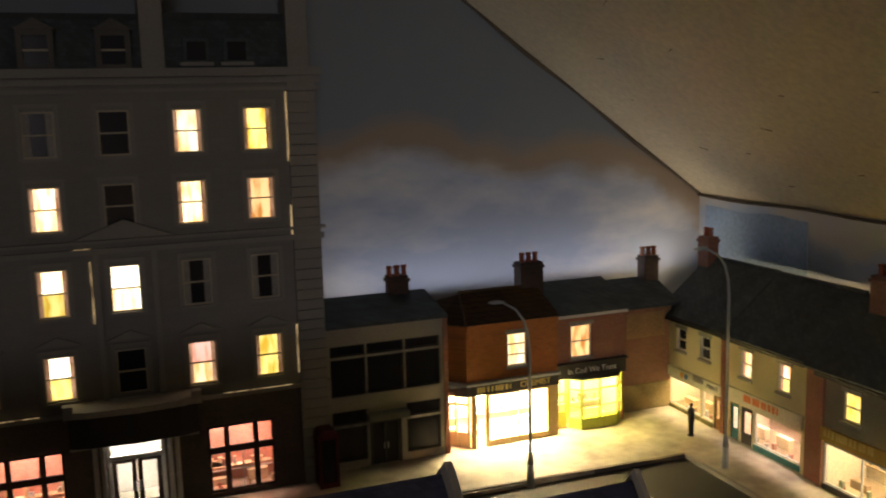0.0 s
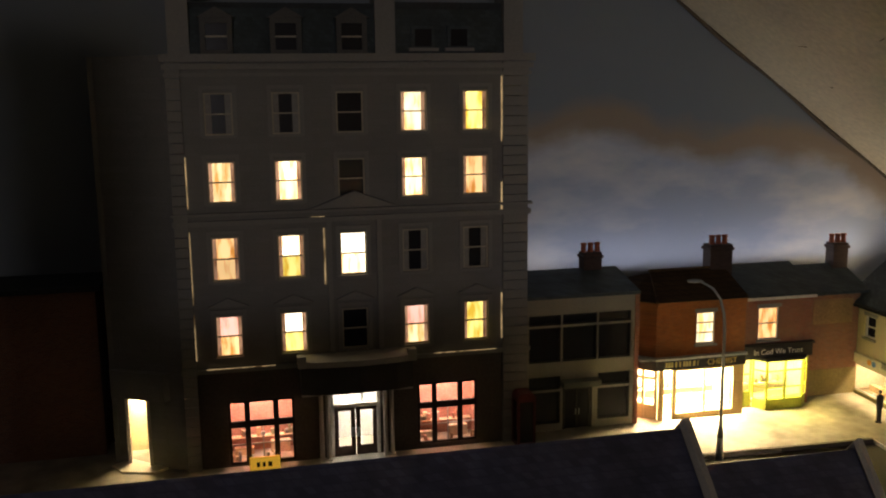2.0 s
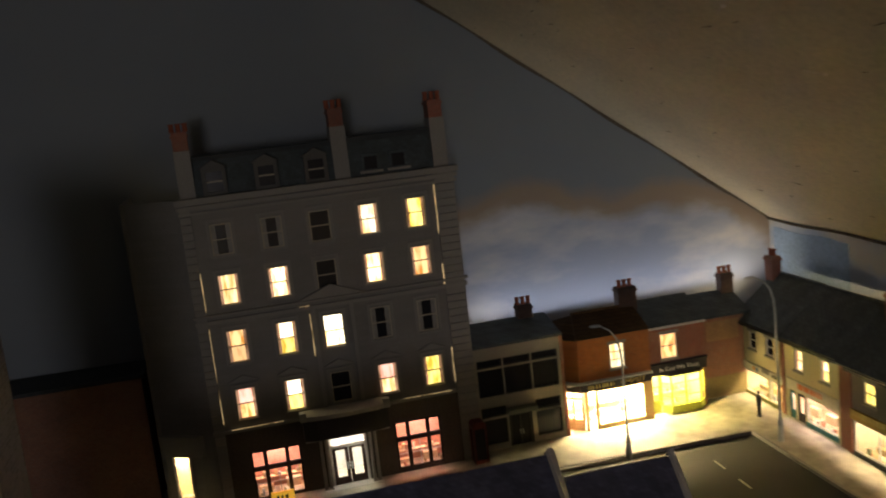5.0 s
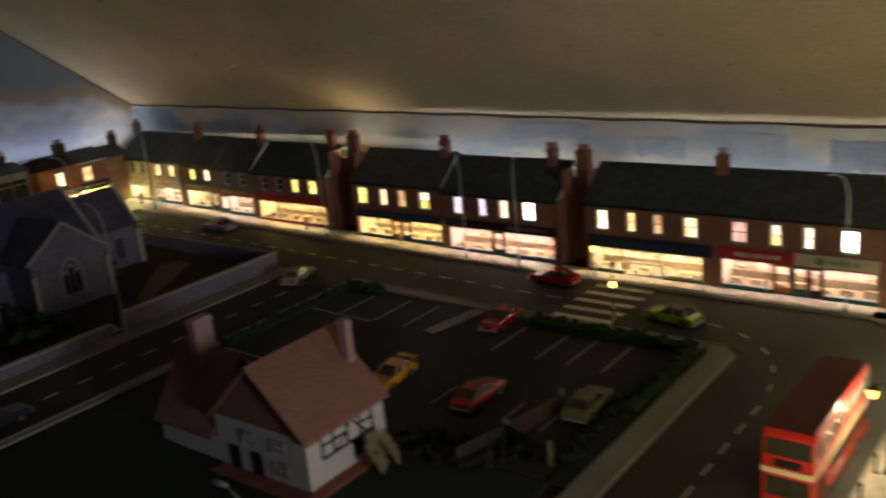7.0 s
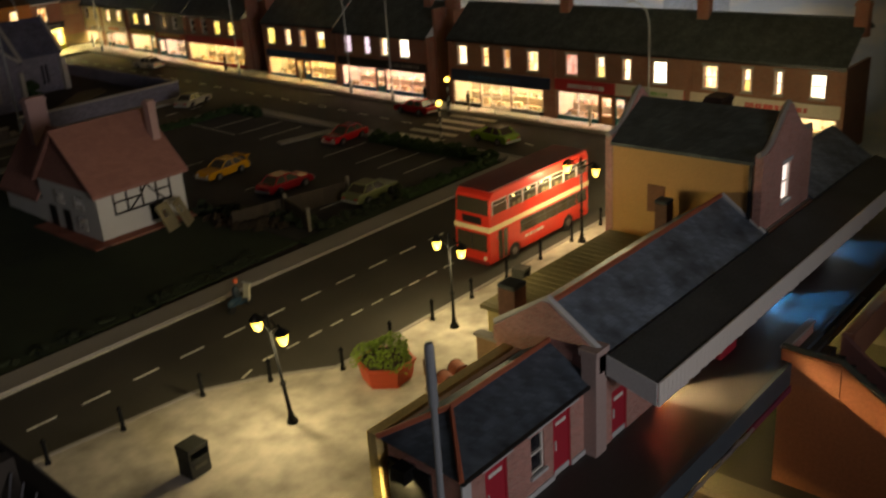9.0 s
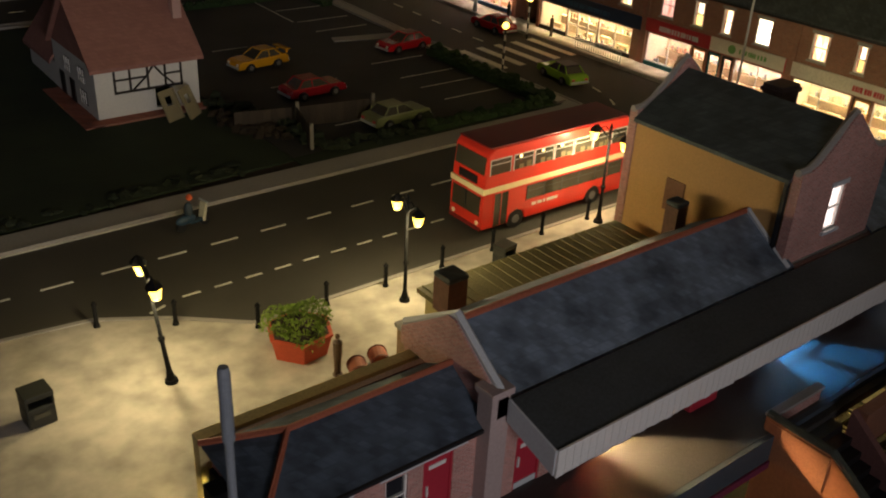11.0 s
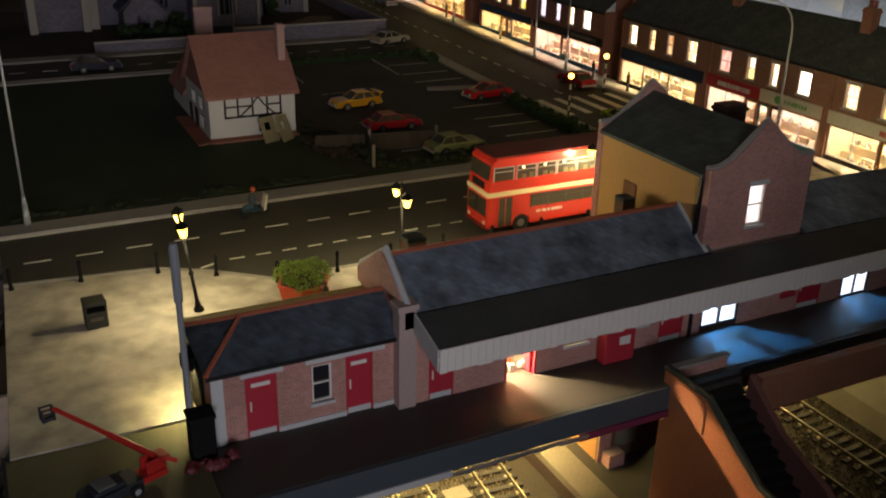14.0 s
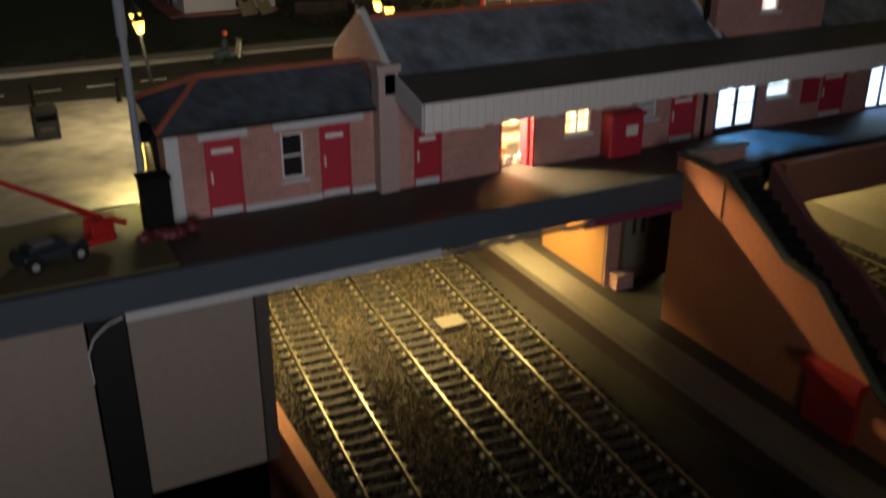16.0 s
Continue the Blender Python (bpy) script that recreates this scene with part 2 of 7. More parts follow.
def slab(bm, pts, axis, a, b):
    """An upright outline, drawn in the plane across axis x or y, given depth from a to b along that axis."""
    def put(p, d):
        return (d, p[0], p[1]) if axis == "x" else (p[0], d, p[1])
    lo = [bm.verts.new(put(p, a)) for p in pts]
    hi = [bm.verts.new(put(p, b)) for p in pts]
    bm.faces.new(lo)
    bm.faces.new(hi[::-1])
    for i in range(len(pts)):
        j = (i + 1) % len(pts)
        bm.faces.new((lo[j], lo[i], hi[i], hi[j]))
    bmesh.ops.recalc_face_normals(bm, faces=bm.faces[:])


def cyl(bm, x, y, z0, z1, r, r1=None, seg=12):
    r1 = r if r1 is None else r1
    lo = [bm.verts.new((x + r * math.cos(a), y + r * math.sin(a), z0)) for a in [2 * math.pi * i / seg for i in range(seg)]]
    hi = [bm.verts.new((x + r1 * math.cos(a), y + r1 * math.sin(a), z1)) for a in [2 * math.pi * i / seg for i in range(seg)]]
    bm.faces.new(lo[::-1])
    bm.faces.new(hi)
    for i in range(seg):
        j = (i + 1) % seg
        bm.faces.new((lo[i], lo[j], hi[j], hi[i]))


def tube(bm, pts, r, seg=8, r1=None):
    """A round rod along a line of points, thinning from r to r1."""
    pts = [Vector(p) for p in pts]
    r1 = r if r1 is None else r1
    rings = []
    for i, p in enumerate(pts):
        d = (pts[min(i + 1, len(pts) - 1)] - pts[max(i - 1, 0)]).normalized()
        u = d.cross(Vector((0.31, 0.77, 0.12))).normalized()
        w = d.cross(u)
        rr = r + (r1 - r) * i / max(1, len(pts) - 1)
        rings.append([bm.verts.new(p + rr * (math.cos(a) * u + math.sin(a) * w)) for a in [2 * math.pi * k / seg for k in range(seg)]])
    for a, b in zip(rings, rings[1:]):
        for k in range(seg):
            bm.faces.new((a[k], a[(k + 1) % seg], b[(k + 1) % seg], b[k]))
    bm.faces.new(rings[0][::-1])
    bm.faces.new(rings[-1])


def disc_y(bm, x, y0, y1, z, r, seg=16):
    """A short round drum lying along y."""
    tube(bm, [(x, y0, z), (x, y1, z)], r, seg)


def blob(bm, x, y, z, rx, ry, rz, seed=0, rough=0.25, sub=2):
    made = bmesh.ops.create_icosphere(bm, subdivisions=sub, radius=1.0)
    for v in made["verts"]:
        k = 1 + rough * noise.noise(v.co * 2.1 + Vector((seed * 3.7, seed, 0)))
        v.co = Vector((x + v.co.x * rx * k, y + v.co.y * ry * k, z + v.co.z * rz * k))


def pierced(bm, x0, x1, z0, z1, y0, y1, holes):
    """A wall in the plane of x and z with square openings (x0, x1, z0, z1) right through, as one skin."""
    xs = sorted({x0, x1, *[h for o in holes for h in o[:2] if x0 < h < x1]})
    zs = sorted({z0, z1, *[h for o in holes for h in o[2:4] if z0 < h < z1]})
    vert = {}

    def v(i, j, y):
        if (i, j, y) not in vert:
            vert[i, j, y] = bm.verts.new((xs[i], y, zs[j]))
        return vert[i, j, y]

    def solid(i, j):
        if not (0 <= i < len(xs) - 1 and 0 <= j < len(zs) - 1):
            return False
        x, z = (xs[i] + xs[i + 1]) / 2, (zs[j] + zs[j + 1]) / 2
        return not any(o[0] < x < o[1] and o[2] < z < o[3] for o in holes)

    for i in range(len(xs) - 1):
        for j in range(len(zs) - 1):
            if not solid(i, j):
                continue
            bm.faces.new((v(i, j, y0), v(i + 1, j, y0), v(i + 1, j + 1, y0), v(i, j + 1, y0)))
            bm.faces.new((v(i, j + 1, y1), v(i + 1, j + 1, y1), v(i + 1, j, y1), v(i, j, y1)))
            if not solid(i - 1, j):
                bm.faces.new((v(i, j, y0), v(i, j + 1, y0), v(i, j + 1, y1), v(i, j, y1)))
            if not solid(i + 1, j):
                bm.faces.new((v(i + 1, j, y1), v(i + 1, j + 1, y1), v(i + 1, j + 1, y0), v(i + 1, j, y0)))
            if not solid(i, j - 1):
                bm.faces.new((v(i, j, y1), v(i + 1, j, y1), v(i + 1, j, y0), v(i, j, y0)))
            if not solid(i, j + 1):
                bm.faces.new((v(i, j + 1, y0), v(i + 1, j + 1, y0), v(i + 1, j + 1, y1), v(i, j + 1, y1)))


def lattice(x0, x1, z0, z1, y0, y1, cols=1, rows=1, edge=0.9, bar=0.8):
    """A window frame with cols by rows panes, as one piece."""
    bm = bmesh.new()
    w, h = (x1 - x0 - 2 * edge - (cols - 1) * bar) / cols, (z1 - z0 - 2 * edge - (rows - 1) * bar) / rows
    pierced(bm, x0, x1, z0, z1, y0, y1, [(x0 + edge + c * (w + bar), x0 + edge + c * (w + bar) + w, z0 + edge + r * (h + bar), z0 + edge + r * (h + bar) + h) for c in range(cols) for r in range(rows)])
    return bm


def mesh_of(name, bm, material, smooth=False):
    for v in bm.verts:
        v.co *= MM
    me = bpy.data.meshes.new(name)
    bm.to_mesh(me)
    bm.free()
    me.materials.append(material)
    if smooth:
        for p in me.polygons:
            p.use_smooth = True
    return me


def part(name, bm, material, parent, label="", smooth=False, bevel=0.0):
    ob = new(name, mesh_of(name, bm, material, smooth))
    ob.parent = parent
    if bevel:
        md = ob.modifiers.new("bevel", "BEVEL")
        md.width, md.segments, md.limit_method = bevel * MM, 2, "ANGLE"
    if label:
        ob["label"] = label
    return ob


def thing(name, x, y, z, label, category, group="", rz=0.0, kind=""):
    ob = new(name)
    ob.empty_display_size = 0.01
    ob.matrix_world = pose(x * MM, y * MM, z * MM, 0, 0, rz)
    return tagged(ob, label, category, group, kind)


def solo(name, bm, material, label, category="", kind="", group="", smooth=False):
    return tagged(new(name, mesh_of(name, bm, material, smooth)), label, category, group, kind)


def B():
    return bmesh.new()


def boxes(*rows):
    bm = bmesh.new()
    for r in rows:
        box(bm, *r)
    return bm


def writing(name, text, size, material, parent, x, y, z, rx=90, rz=0, label=""):
    """Lettering of a sign, in the built-in face, turned into a mesh."""
    cu = bpy.data.curves.new(name, "FONT")
    cu.body, cu.size, cu.extrude, cu.align_x, cu.align_y = text, size * MM, 0.15 * MM, "CENTER", "CENTER"
    tmp = new(name, cu)
    me = bpy.data.meshes.new_from_object(tmp)
    bpy.data.objects.remove(tmp)
    me.materials.append(material)
    ob = new(name, me)
    ob.parent = parent
    ob.matrix_basis = pose(x * MM, y * MM, z * MM, rx, 0, rz)
    if label:
        ob["label"] = label
    return ob


def gz(y):
    """The board's rise towards the hotel."""
    return 0.0 if y < -420 else (y + 420) * 20 / 860


def gzf(off):
    return lambda x, y: gz(y) + off


# ---- the loft: painted sky walls and sloping ceiling ----
def sky_material(name, high, low, white, brown, level, shift, hump=None):
    """Painted sky: blue ground, big soft cloud banks that are pale below and brownish along their tops."""
    m = mat(name, low, 0.75, 0.06, 6, 300, 0.03)
    nt = m.node_tree
    n, l = nt.nodes, nt.links
    co, sep = n.new("ShaderNodeTexCoord"), n.new("ShaderNodeSeparateXYZ")
    l.new(co.outputs["Object"], sep.inputs[0])

    def cloud(scale, loc, detail, rough):
        mp, no = n.new("ShaderNodeMapping"), n.new("ShaderNodeTexNoise")
        mp.inputs["Scale"].default_value, mp.inputs["Location"].default_value = scale, loc
        l.new(co.outputs["Object"], mp.inputs["Vector"])
        no.inputs["Scale"].default_value, no.inputs["Detail"].default_value, no.inputs["Roughness"].default_value = 1.0, detail, rough
        l.new(mp.outputs[0], no.inputs["Vector"])
        return no.outputs["Fac"]

    def calc(op, a, b):
        q = n.new("ShaderNodeMath")
        q.operation = op
        for i, v in enumerate((a, b)):
            if isinstance(v, (int, float)):
                q.inputs[i].default_value = v
            else:
                l.new(v, q.inputs[i])
        return q.outputs[0]

    def ramp(fac, stops):
        r = n.new("ShaderNodeValToRGB")
        e = r.color_ramp.elements
        e[0].position, e[0].color = stops[0][0], (*stops[0][1], 1)
        e[1].position, e[1].color = stops[-1][0], (*stops[-1][1], 1)
        for p, c in stops[1:-1]:
            x = e.new(p)
            x.color = (*c, 1)
        l.new(fac, r.inputs["Fac"])
        return r.outputs[0]

    bank = cloud((9, 9, 3), shift, 4, 0.5)
    puff = cloud((22, 22, 30), shift, 4, 0.55)
    wave = calc("ADD", calc("MULTIPLY", bank, 0.16), calc("MULTIPLY", puff, 0.05))
    if hump:
        # one long bank: highest at its middle, sinking towards the room's corner
        mid, fall = hump
        off = calc("SUBTRACT", sep.outputs[0], mid)
        wave = calc("SUBTRACT", calc("ADD", calc("MULTIPLY", wave, 0.45), 0.055), calc("MULTIPLY", calc("MULTIPLY", off, off), fall))
    h = calc("SUBTRACT", calc("ADD", wave, level - 0.10), sep.outputs[2])
    top = calc("ADD", calc("MULTIPLY", h, 8.0), 0.5)
    sky = ramp(top, [(0.36, high), (0.47, brown), (0.56, brown), (0.66, low), (1.0, low)])
    wisp = calc("MULTIPLY", cloud((10, 10, 26), (shift[1], shift[0], 1.7), 5, 0.55), 1.0)
    mix = n.new("ShaderNodeMix")
    mix.data_type = "RGBA"
    rr = ramp(calc("MULTIPLY", wisp, 1.0), [(0.46, (0, 0, 0)), (0.64, (1, 1, 1))])
    l.new(rr, mix.inputs["Factor"])
    l.new(sky, mix.inputs["A"])
    mix.inputs["B"].default_value = (*white, 1)
    fade = n.new("ShaderNodeMix")
    fade.data_type = "RGBA"
    l.new(ramp(top, [(0.5, (0, 0, 0)), (0.68, (1, 1, 1))]), fade.inputs["Factor"])
    l.new(sky, fade.inputs["A"])
    l.new(mix.outputs["Result"], fade.inputs["B"])
    l.new(fade.outputs["Result"], n["Principled BSDF"].inputs["Base Color"])
    return m


SKY_N = sky_material("painted_sky_north", (0.23, 0.26, 0.295), (0.42, 0.47, 0.58), (0.68, 0.67, 0.68), (0.37, 0.29, 0.22), 0.212, (0.3, 0.2, 0.1), (0.25, 0.9))
SKY_E = sky_material("painted_sky_east", (0.60, 0.61, 0.61), (0.46, 0.54, 0.65), (0.72, 0.70, 0.65), (0.62, 0.60, 0.54), 0.16, (1.3, 2.2, 0.5))
PLASTER = mat("old_ceiling_plaster", (0.66, 0.56, 0.37), 0.7, 0.2, 9, 260, 0.9)

WX, WY = 490, 520
RISE = 0.728
solo("wall_north", boxes((-1500, WX, WY, WY + 20, -920, 900)), SKY_N, "wall painted as a dusk sky with soft clouds", kind="structure")
FALL = 0.009


def foot(y):
    """The height of the ceiling's foot on the east wall: it sinks gently away from the corner."""
    return 168.5 - (WY - y) * FALL


bm = B()
slab(bm, [(-1500, -920), (WY + 20, -920), (WY + 20, foot(WY + 20)), (-1500, foot(-1500))], "x", WX, WX + 20)
east = solo("wall_east", bm, SKY_E, "low wall painted blue with pale clouds", kind="structure")
bm = B()
lo, hi = [], []
for x, y in ((WX + 20, -1500), (WX + 20, WY), (-420, WY), (-420, -1500)):
    z = foot(y) + 0.8 + (WX - x) * RISE
    lo.append(bm.verts.new((x, y, z)))
    hi.append(bm.verts.new((x, y, z + 31)))
bm.faces.new(lo)
bm.faces.new(hi[::-1])
for i in range(4):
    bm.faces.new((lo[(i + 1) % 4], lo[i], hi[i], hi[(i + 1) % 4]))
bmesh.ops.recalc_face_normals(bm, faces=bm.faces[:])
solo("ceiling", bm, PLASTER, "sloping loft ceiling of old cream plaster", kind="structure")
bm = B()
tube(bm, [(WX - 1.5, y, foot(y) - 0.4 + 0.8 * math.sin(y * 0.05)) for y in range(-1500, 521, 20)], 1.3, 6)
solo("trim_east", bm, mat("brown_crack_filler", (0.12, 0.09, 0.06), 0.9, 0.3), "rough brown joint between wall and ceiling", kind="structure")
bm = B()
tube(bm, [(x, WY - 1.5, 168.5 + (WX - x) * RISE + 1.2 * math.sin(x * 0.07)) for x in range(-400, WX, 12)], 1.6, 6)
solo("trim_north", bm, MATS["brown_crack_filler"], "rough brown joint between wall and sloping ceiling", kind="structure")
# dabs of blue left by the brush on the pale wall
rng = random.Random(17)
DABS = {"sky": mat("sky_blue_dab", (0.32, 0.44, 0.60), 0.75, 0.25, 30, 300, 0.05), "deep": mat("deep_blue_dab", (0.15, 0.27, 0.40), 0.75, 0.3, 40, 300, 0.05), "pale": mat("pale_blue_dab", (0.44, 0.51, 0.61), 0.75, 0.2, 40, 300, 0.05), "grey": mat("grey_blue_dab", (0.32, 0.38, 0.48), 0.75, 0.3, 40, 300, 0.05)}
for y0, y1, z0, z1, k in ((-380, -263, 133, 154, "pale"), (-729, -653, 112, 143, "grey"), (-941, -902, 120, 146, "deep"), (-610, -537, 114, 148, "pale"), (-500, -440, 118, 140, "pale"), (-60, -20, 120, 150, "pale"), (210, 250, 126, 158, "pale"), (400, 512, 96, 160, "sky")):
    top = [(y0 + (y1 - y0) * q / 9, z1 + rng.uniform(-1.5, 1.0)) for q in range(10)]
    low = [(y0 + (y1 - y0) * q / 9, z0 + rng.uniform(-4, 4)) for q in range(9, -1, -1)]
    bm = B()
    slab(bm, [(y + rng.uniform(-1.5, 1.5), z) for y, z in top + low], "x", WX - 0.5, WX - 0.1)
    part("paint_dab", bm, DABS[k], east, "blue brush dab")
# flakes and scars of the ceiling's old paint
bm = B()
rng = random.Random(4)
for _ in range(120):
    x, y = rng.uniform(120, 470), rng.uniform(-900, 500)
    z = foot(y) + 0.6 + (WX - x) * RISE
    ln = rng.uniform(2, 9)
    a = rng.uniform(-0.5, 0.5)
    tube(bm, [(x, y, z), (x - ln * 0.3 * a, y + ln * 0.5, z + ln * 0.22 * a), (x - ln * 0.6 * a, y + ln, z + ln * 0.45 * a)], 0.45, 5, 0.15)
solo("ceiling_scars", bm, mat("bare_plaster_scar", (0.22, 0.16, 0.09), 0.9, 0.3), "scars and flakes in the old ceiling plaster", "plaster", kind="stuff")
# longer scars that catch the light, their brightness put into a pale colour
bm = B()
for _ in range(46):
    x, y = rng.uniform(60, 440), rng.uniform(-950, 150)
    z = foot(y) + 0.5 + (WX - x) * RISE
    ln, a = rng.uniform(10, 42), rng.uniform(-0.9, 0.9)
    tube(bm, [(x, y, z), (x - ln * 0.25 * a, y + ln * 0.4, z + ln * 0.18 * a), (x - ln * 0.4 * a, y + ln * 0.7, z + ln * 0.29 * a), (x - ln * 0.75 * a, y + ln, z + ln * 0.546 * a)], rng.uniform(0.6, 1.5), 5, 0.2)
solo("ceiling_ridges", bm, mat("lit_scar_ridge", (0.66, 0.56, 0.40), 0.55, 0.2), "raised scars of the sloping ceiling, coloured pale as if lit", "plaster", kind="stuff")
for nm, bx in (("wall_west", (-1500, -1480, -2600, WY, -900, 1500)), ("wall_south", (-1500, 900, -2620, -2600, -900, 1500))):
    solo(nm, boxes(bx), mat("loft_wall_paint", (0.3, 0.28, 0.26), 0.85, 0.1), "plain far wall of the loft", kind="structure")
solo("floor", boxes((-1500, 900, -2600, WY, -920, -900)), mat("loft_floor_board", (0.10, 0.07, 0.05), 0.8, 0.3), "dark loft floor far below the board", kind="structure")

# ---- ground of the layout ----
bm = B()
for q in ([(-280, -912), (-120, -912), (-120, -860), (-280, -860)], [(-280, -860), (485, -860), (485, -420), (-280, -420)], [(-600, -420), (485, -420), (485, 518), (-600, 518)]):
    prism(bm, q, gzf(-30), gzf(-0.8))
solo("ground", bm, EARTH, "dark brown scatter on the layout's baseboard", kind="structure")


def flat(name, pts, z, thick, material, label, kind="structure", cat=""):
    bm = B()
    prism(bm, pts, lambda x, y: gz(y) + z - thick, lambda x, y: gz(y) + z)
    bmesh.ops.triangulate(bm, faces=bm.faces[:])
    return solo(name, bm, material, label, cat, kind)


flat("road_station", [(-280, -790), (300, -790), (380, -720), (380, -420), (268, -420), (268, -640), (-280, -640)], 0, 0.7, ASPHALT, "worn grey asphalt street by the station")
flat("road_high_street", [(268, -420), (380, -420), (378, 378), (268, 378)], 0, 0.7, ASPHALT, "asphalt high street past the shop parade")
flat("road_church", [(-600, -182), (268, -182), (268, -88), (-600, -88)], 0, 0.7, ASPHALT, "dark asphalt side street beside the churchyard")
flat("road_hotel", [(-600, 250), (268, 250), (268, 384), (-600, 384)], 0, 0.7, ASPHALT, "asphalt street in front of the hotel")
flat("pavement_square", [(-287, -917), (-125, -917), (-125, -850), (360, -850), (400, -720), (382, -722), (372, -742), (345, -768), (300, -783), (-124, -782), (-157, -755), (-190, -736), (-280, -725)], 2, 2.5, PAVE, "pale buff paving of the station forecourt")
flat("pavement_shops", [(380, -850), (412, -850), (412, -420), (382, -420), (384, -690), (382, -722)], 2, 2.5, PAVE, "pale pavement along the shop parade")
flat("pavement_shops_upper", [(382, -420), (414, -420), (424, 470), (374, 470), (376, 378), (378, 100)], 2, 2.5, PAVE, "pale pavement along the upper shop parade")
flat("pavement_corner", [(-600, 384), (376, 377.5), (374, 480), (-600, 500)], 2, 2.5, PAVE, "pale pavement before hotel and corner shops")
flat("pavement_station_far", [(-280, -640), (255, -640), (266, -628), (266, -610), (250, -618), (-280, -620)], 2, 2.5, KERB, "grey pavement strip opposite the station")
flat("pavement_park_edge", [(254, -610), (267, -610), (269, -420), (256, -420)], 2, 2.5, KERB, "grey kerb strip of the car park")
flat("pavement_park_edge_upper", [(256, -420), (269, -420), (268, -188), (256, -188)], 2, 2.5, KERB, "grey kerb strip of the car park")
flat("pavement_side_street", [(-600, -190), (268, -190), (268, -181), (-600, -181)], 2, 2.5, KERB, "grey kerb of the side street")
flat("pavement_churchyard", [(-600, -88), (262, -88), (262, -66), (-600, -66)], 2, 2.5, KERB, "grey pavement along the churchyard wall")
flat("car_park", [(2, -600), (254, -600), (254, -420), (254, -195), (10, -195), (2, -420)], 0.2, 0.8, ASPH_D, "dark tarmac of the small car park")
flat("lawn_cottage", [(-280, -618), (0, -604), (0, -420), (0, -200), (-280, -200), (-280, -420)], 1.0, 1.5, GRASS, "dark green scatter grass round the cottage", kind="structure")
flat("lawn_verge", [(0, -618), (250, -616), (250, -602), (0, -602)], 1.2, 1.5, GRASS, "dark grass verge by the car park")
flat("lawn_churchyard", [(-600, -62), (256, -62), (256, 240), (-600, 240)], 1.0, 1.5, EARTH, "brown churchyard grass")


# kerb edges
def kerb(name, pts, label="pale kerb edging", w=2.6, h=2.6, m=KERB):
    bm = B()
    for a, b in zip(pts, pts[1:]):
        d = (Vector(b) - Vector(a)).normalized()
        s = Vector((-d.y, d.x)) * w / 2
        q = [(a[0] + s.x, a[1] + s.y), (a[0] - s.x, a[1] - s.y), (b[0] - s.x, b[1] - s.y), (b[0] + s.x, b[1] + s.y)]
        prism(bm, q, gzf(-0.5), gzf(h))
    return solo(name, bm, m, label, "kerb", "structure")


kerb("kerb_station", [(-280, -725), (-190, -736), (-157, -755), (-124, -782), (0, -782.5), (150, -783), (300, -783), (345, -768), (372, -742), (382, -722), (382, -560), (382, -421)])
kerb("kerb_parade", [(381, -420), (378, 100), (375.5, 377)])
kerb("kerb_corner", [(375, 377), (200, 383), (0, 384), (-300, 384)], m=mat("dark_kerb", (0.12, 0.1, 0.08), 0.85))
kerb("kerb_verge", [(-280, -640.5), (253, -640.5), (268, -626), (269, -421)])
kerb("kerb_park", [(269, -420), (269, -186), (254, -181), (-400, -181)])
kerb("kerb_churchyard", [(-400, -88), (250, -88), (262, -78), (262, 230)])


# road paint
def dashes(name, pts, ln, w, label):
    bm = B()
    for x, y, a in pts:
        c, s = math.cos(radians(a)), math.sin(radians(a))
        q = [(x + c * u - s * v, y + s * u + c * v) for u, v in ((-ln / 2, -w / 2), (ln / 2, -w / 2), (ln / 2, w / 2), (-ln / 2, w / 2))]
        prism(bm, q, gzf(0.05), gzf(0.35))
    return solo(name, bm, PAINTLINE, label, "road marking", "structure")


dashes("marking_centre", [(-258 + 32.5 * i, -690, 0) for i in range(14)], 17, 1.6, "white dashed centre line")
dashes("marking_bay", [(-137 + 18.4 * i, -736, 0) for i in range(14)] + [(-158, -741, 20), (-175, -748, 25)], 10, 1.5, "white dashed bus bay line")
dashes("marking_bend", [(206, -687, 8), (242, -678, 18), (275, -660, 38), (300, -632, 58), (313, -600, 75), (318, -568, 85)], 14, 1.6, "white dashed line round the bend")
dashes("marking_street", [(322, -420 + 36 * i, 90) for i in range(22)], 16, 1.5, "white dashed centre line")
dashes("marking_side", [(-380 + 36 * i, -135, 0) for i in range(18)], 16, 1.5, "white dashed centre line")
bm = B()
prism(bm, [(-280, -643.5), (-100, -643.5), (-100, -642), (-280, -642)], 0.05, 0.35)
solo("marking_edge", bm, PAINTLINE, "white edge line along the kerb", "road marking", "structure")
for nm, pts, ln in (("marking_bays_east", [(206, y, 0) for y in (-439, -487, -518, -553)], 60),
                    ("marking_bays_west", [(80, y, 0) for y in (-340, -372, -455, -490, -524, -560)], 36),
                    ("marking_bays_north", [(215, y, 0) for y in (-240, -287, -325)], 62)):
    dashes(nm, pts, ln, 1.2, "thin white parking bay lines")
dashes("marking_bays_end", [(180, -240, 90), (60, -240, 90)], 90, 1.2, "thin white parking bay line")
flat("pavement_island", [(182, -364), (186, -352), (262, -366), (262, -382)], 1.2, 1.2, KERB, "pale island strip in the car park")

crossing = thing("zebra_crossing", 325, -478, 0, "black and white zebra crossing painted on the street", "zebra crossing", kind="structure")
for i in range(9):
    if i % 2 == 0:
        x = -49 + i * 11.5
        part("stripe", boxes((x, x + 8.5, -33, 33, 0.05, 0.4)), PAINTLINE, crossing)


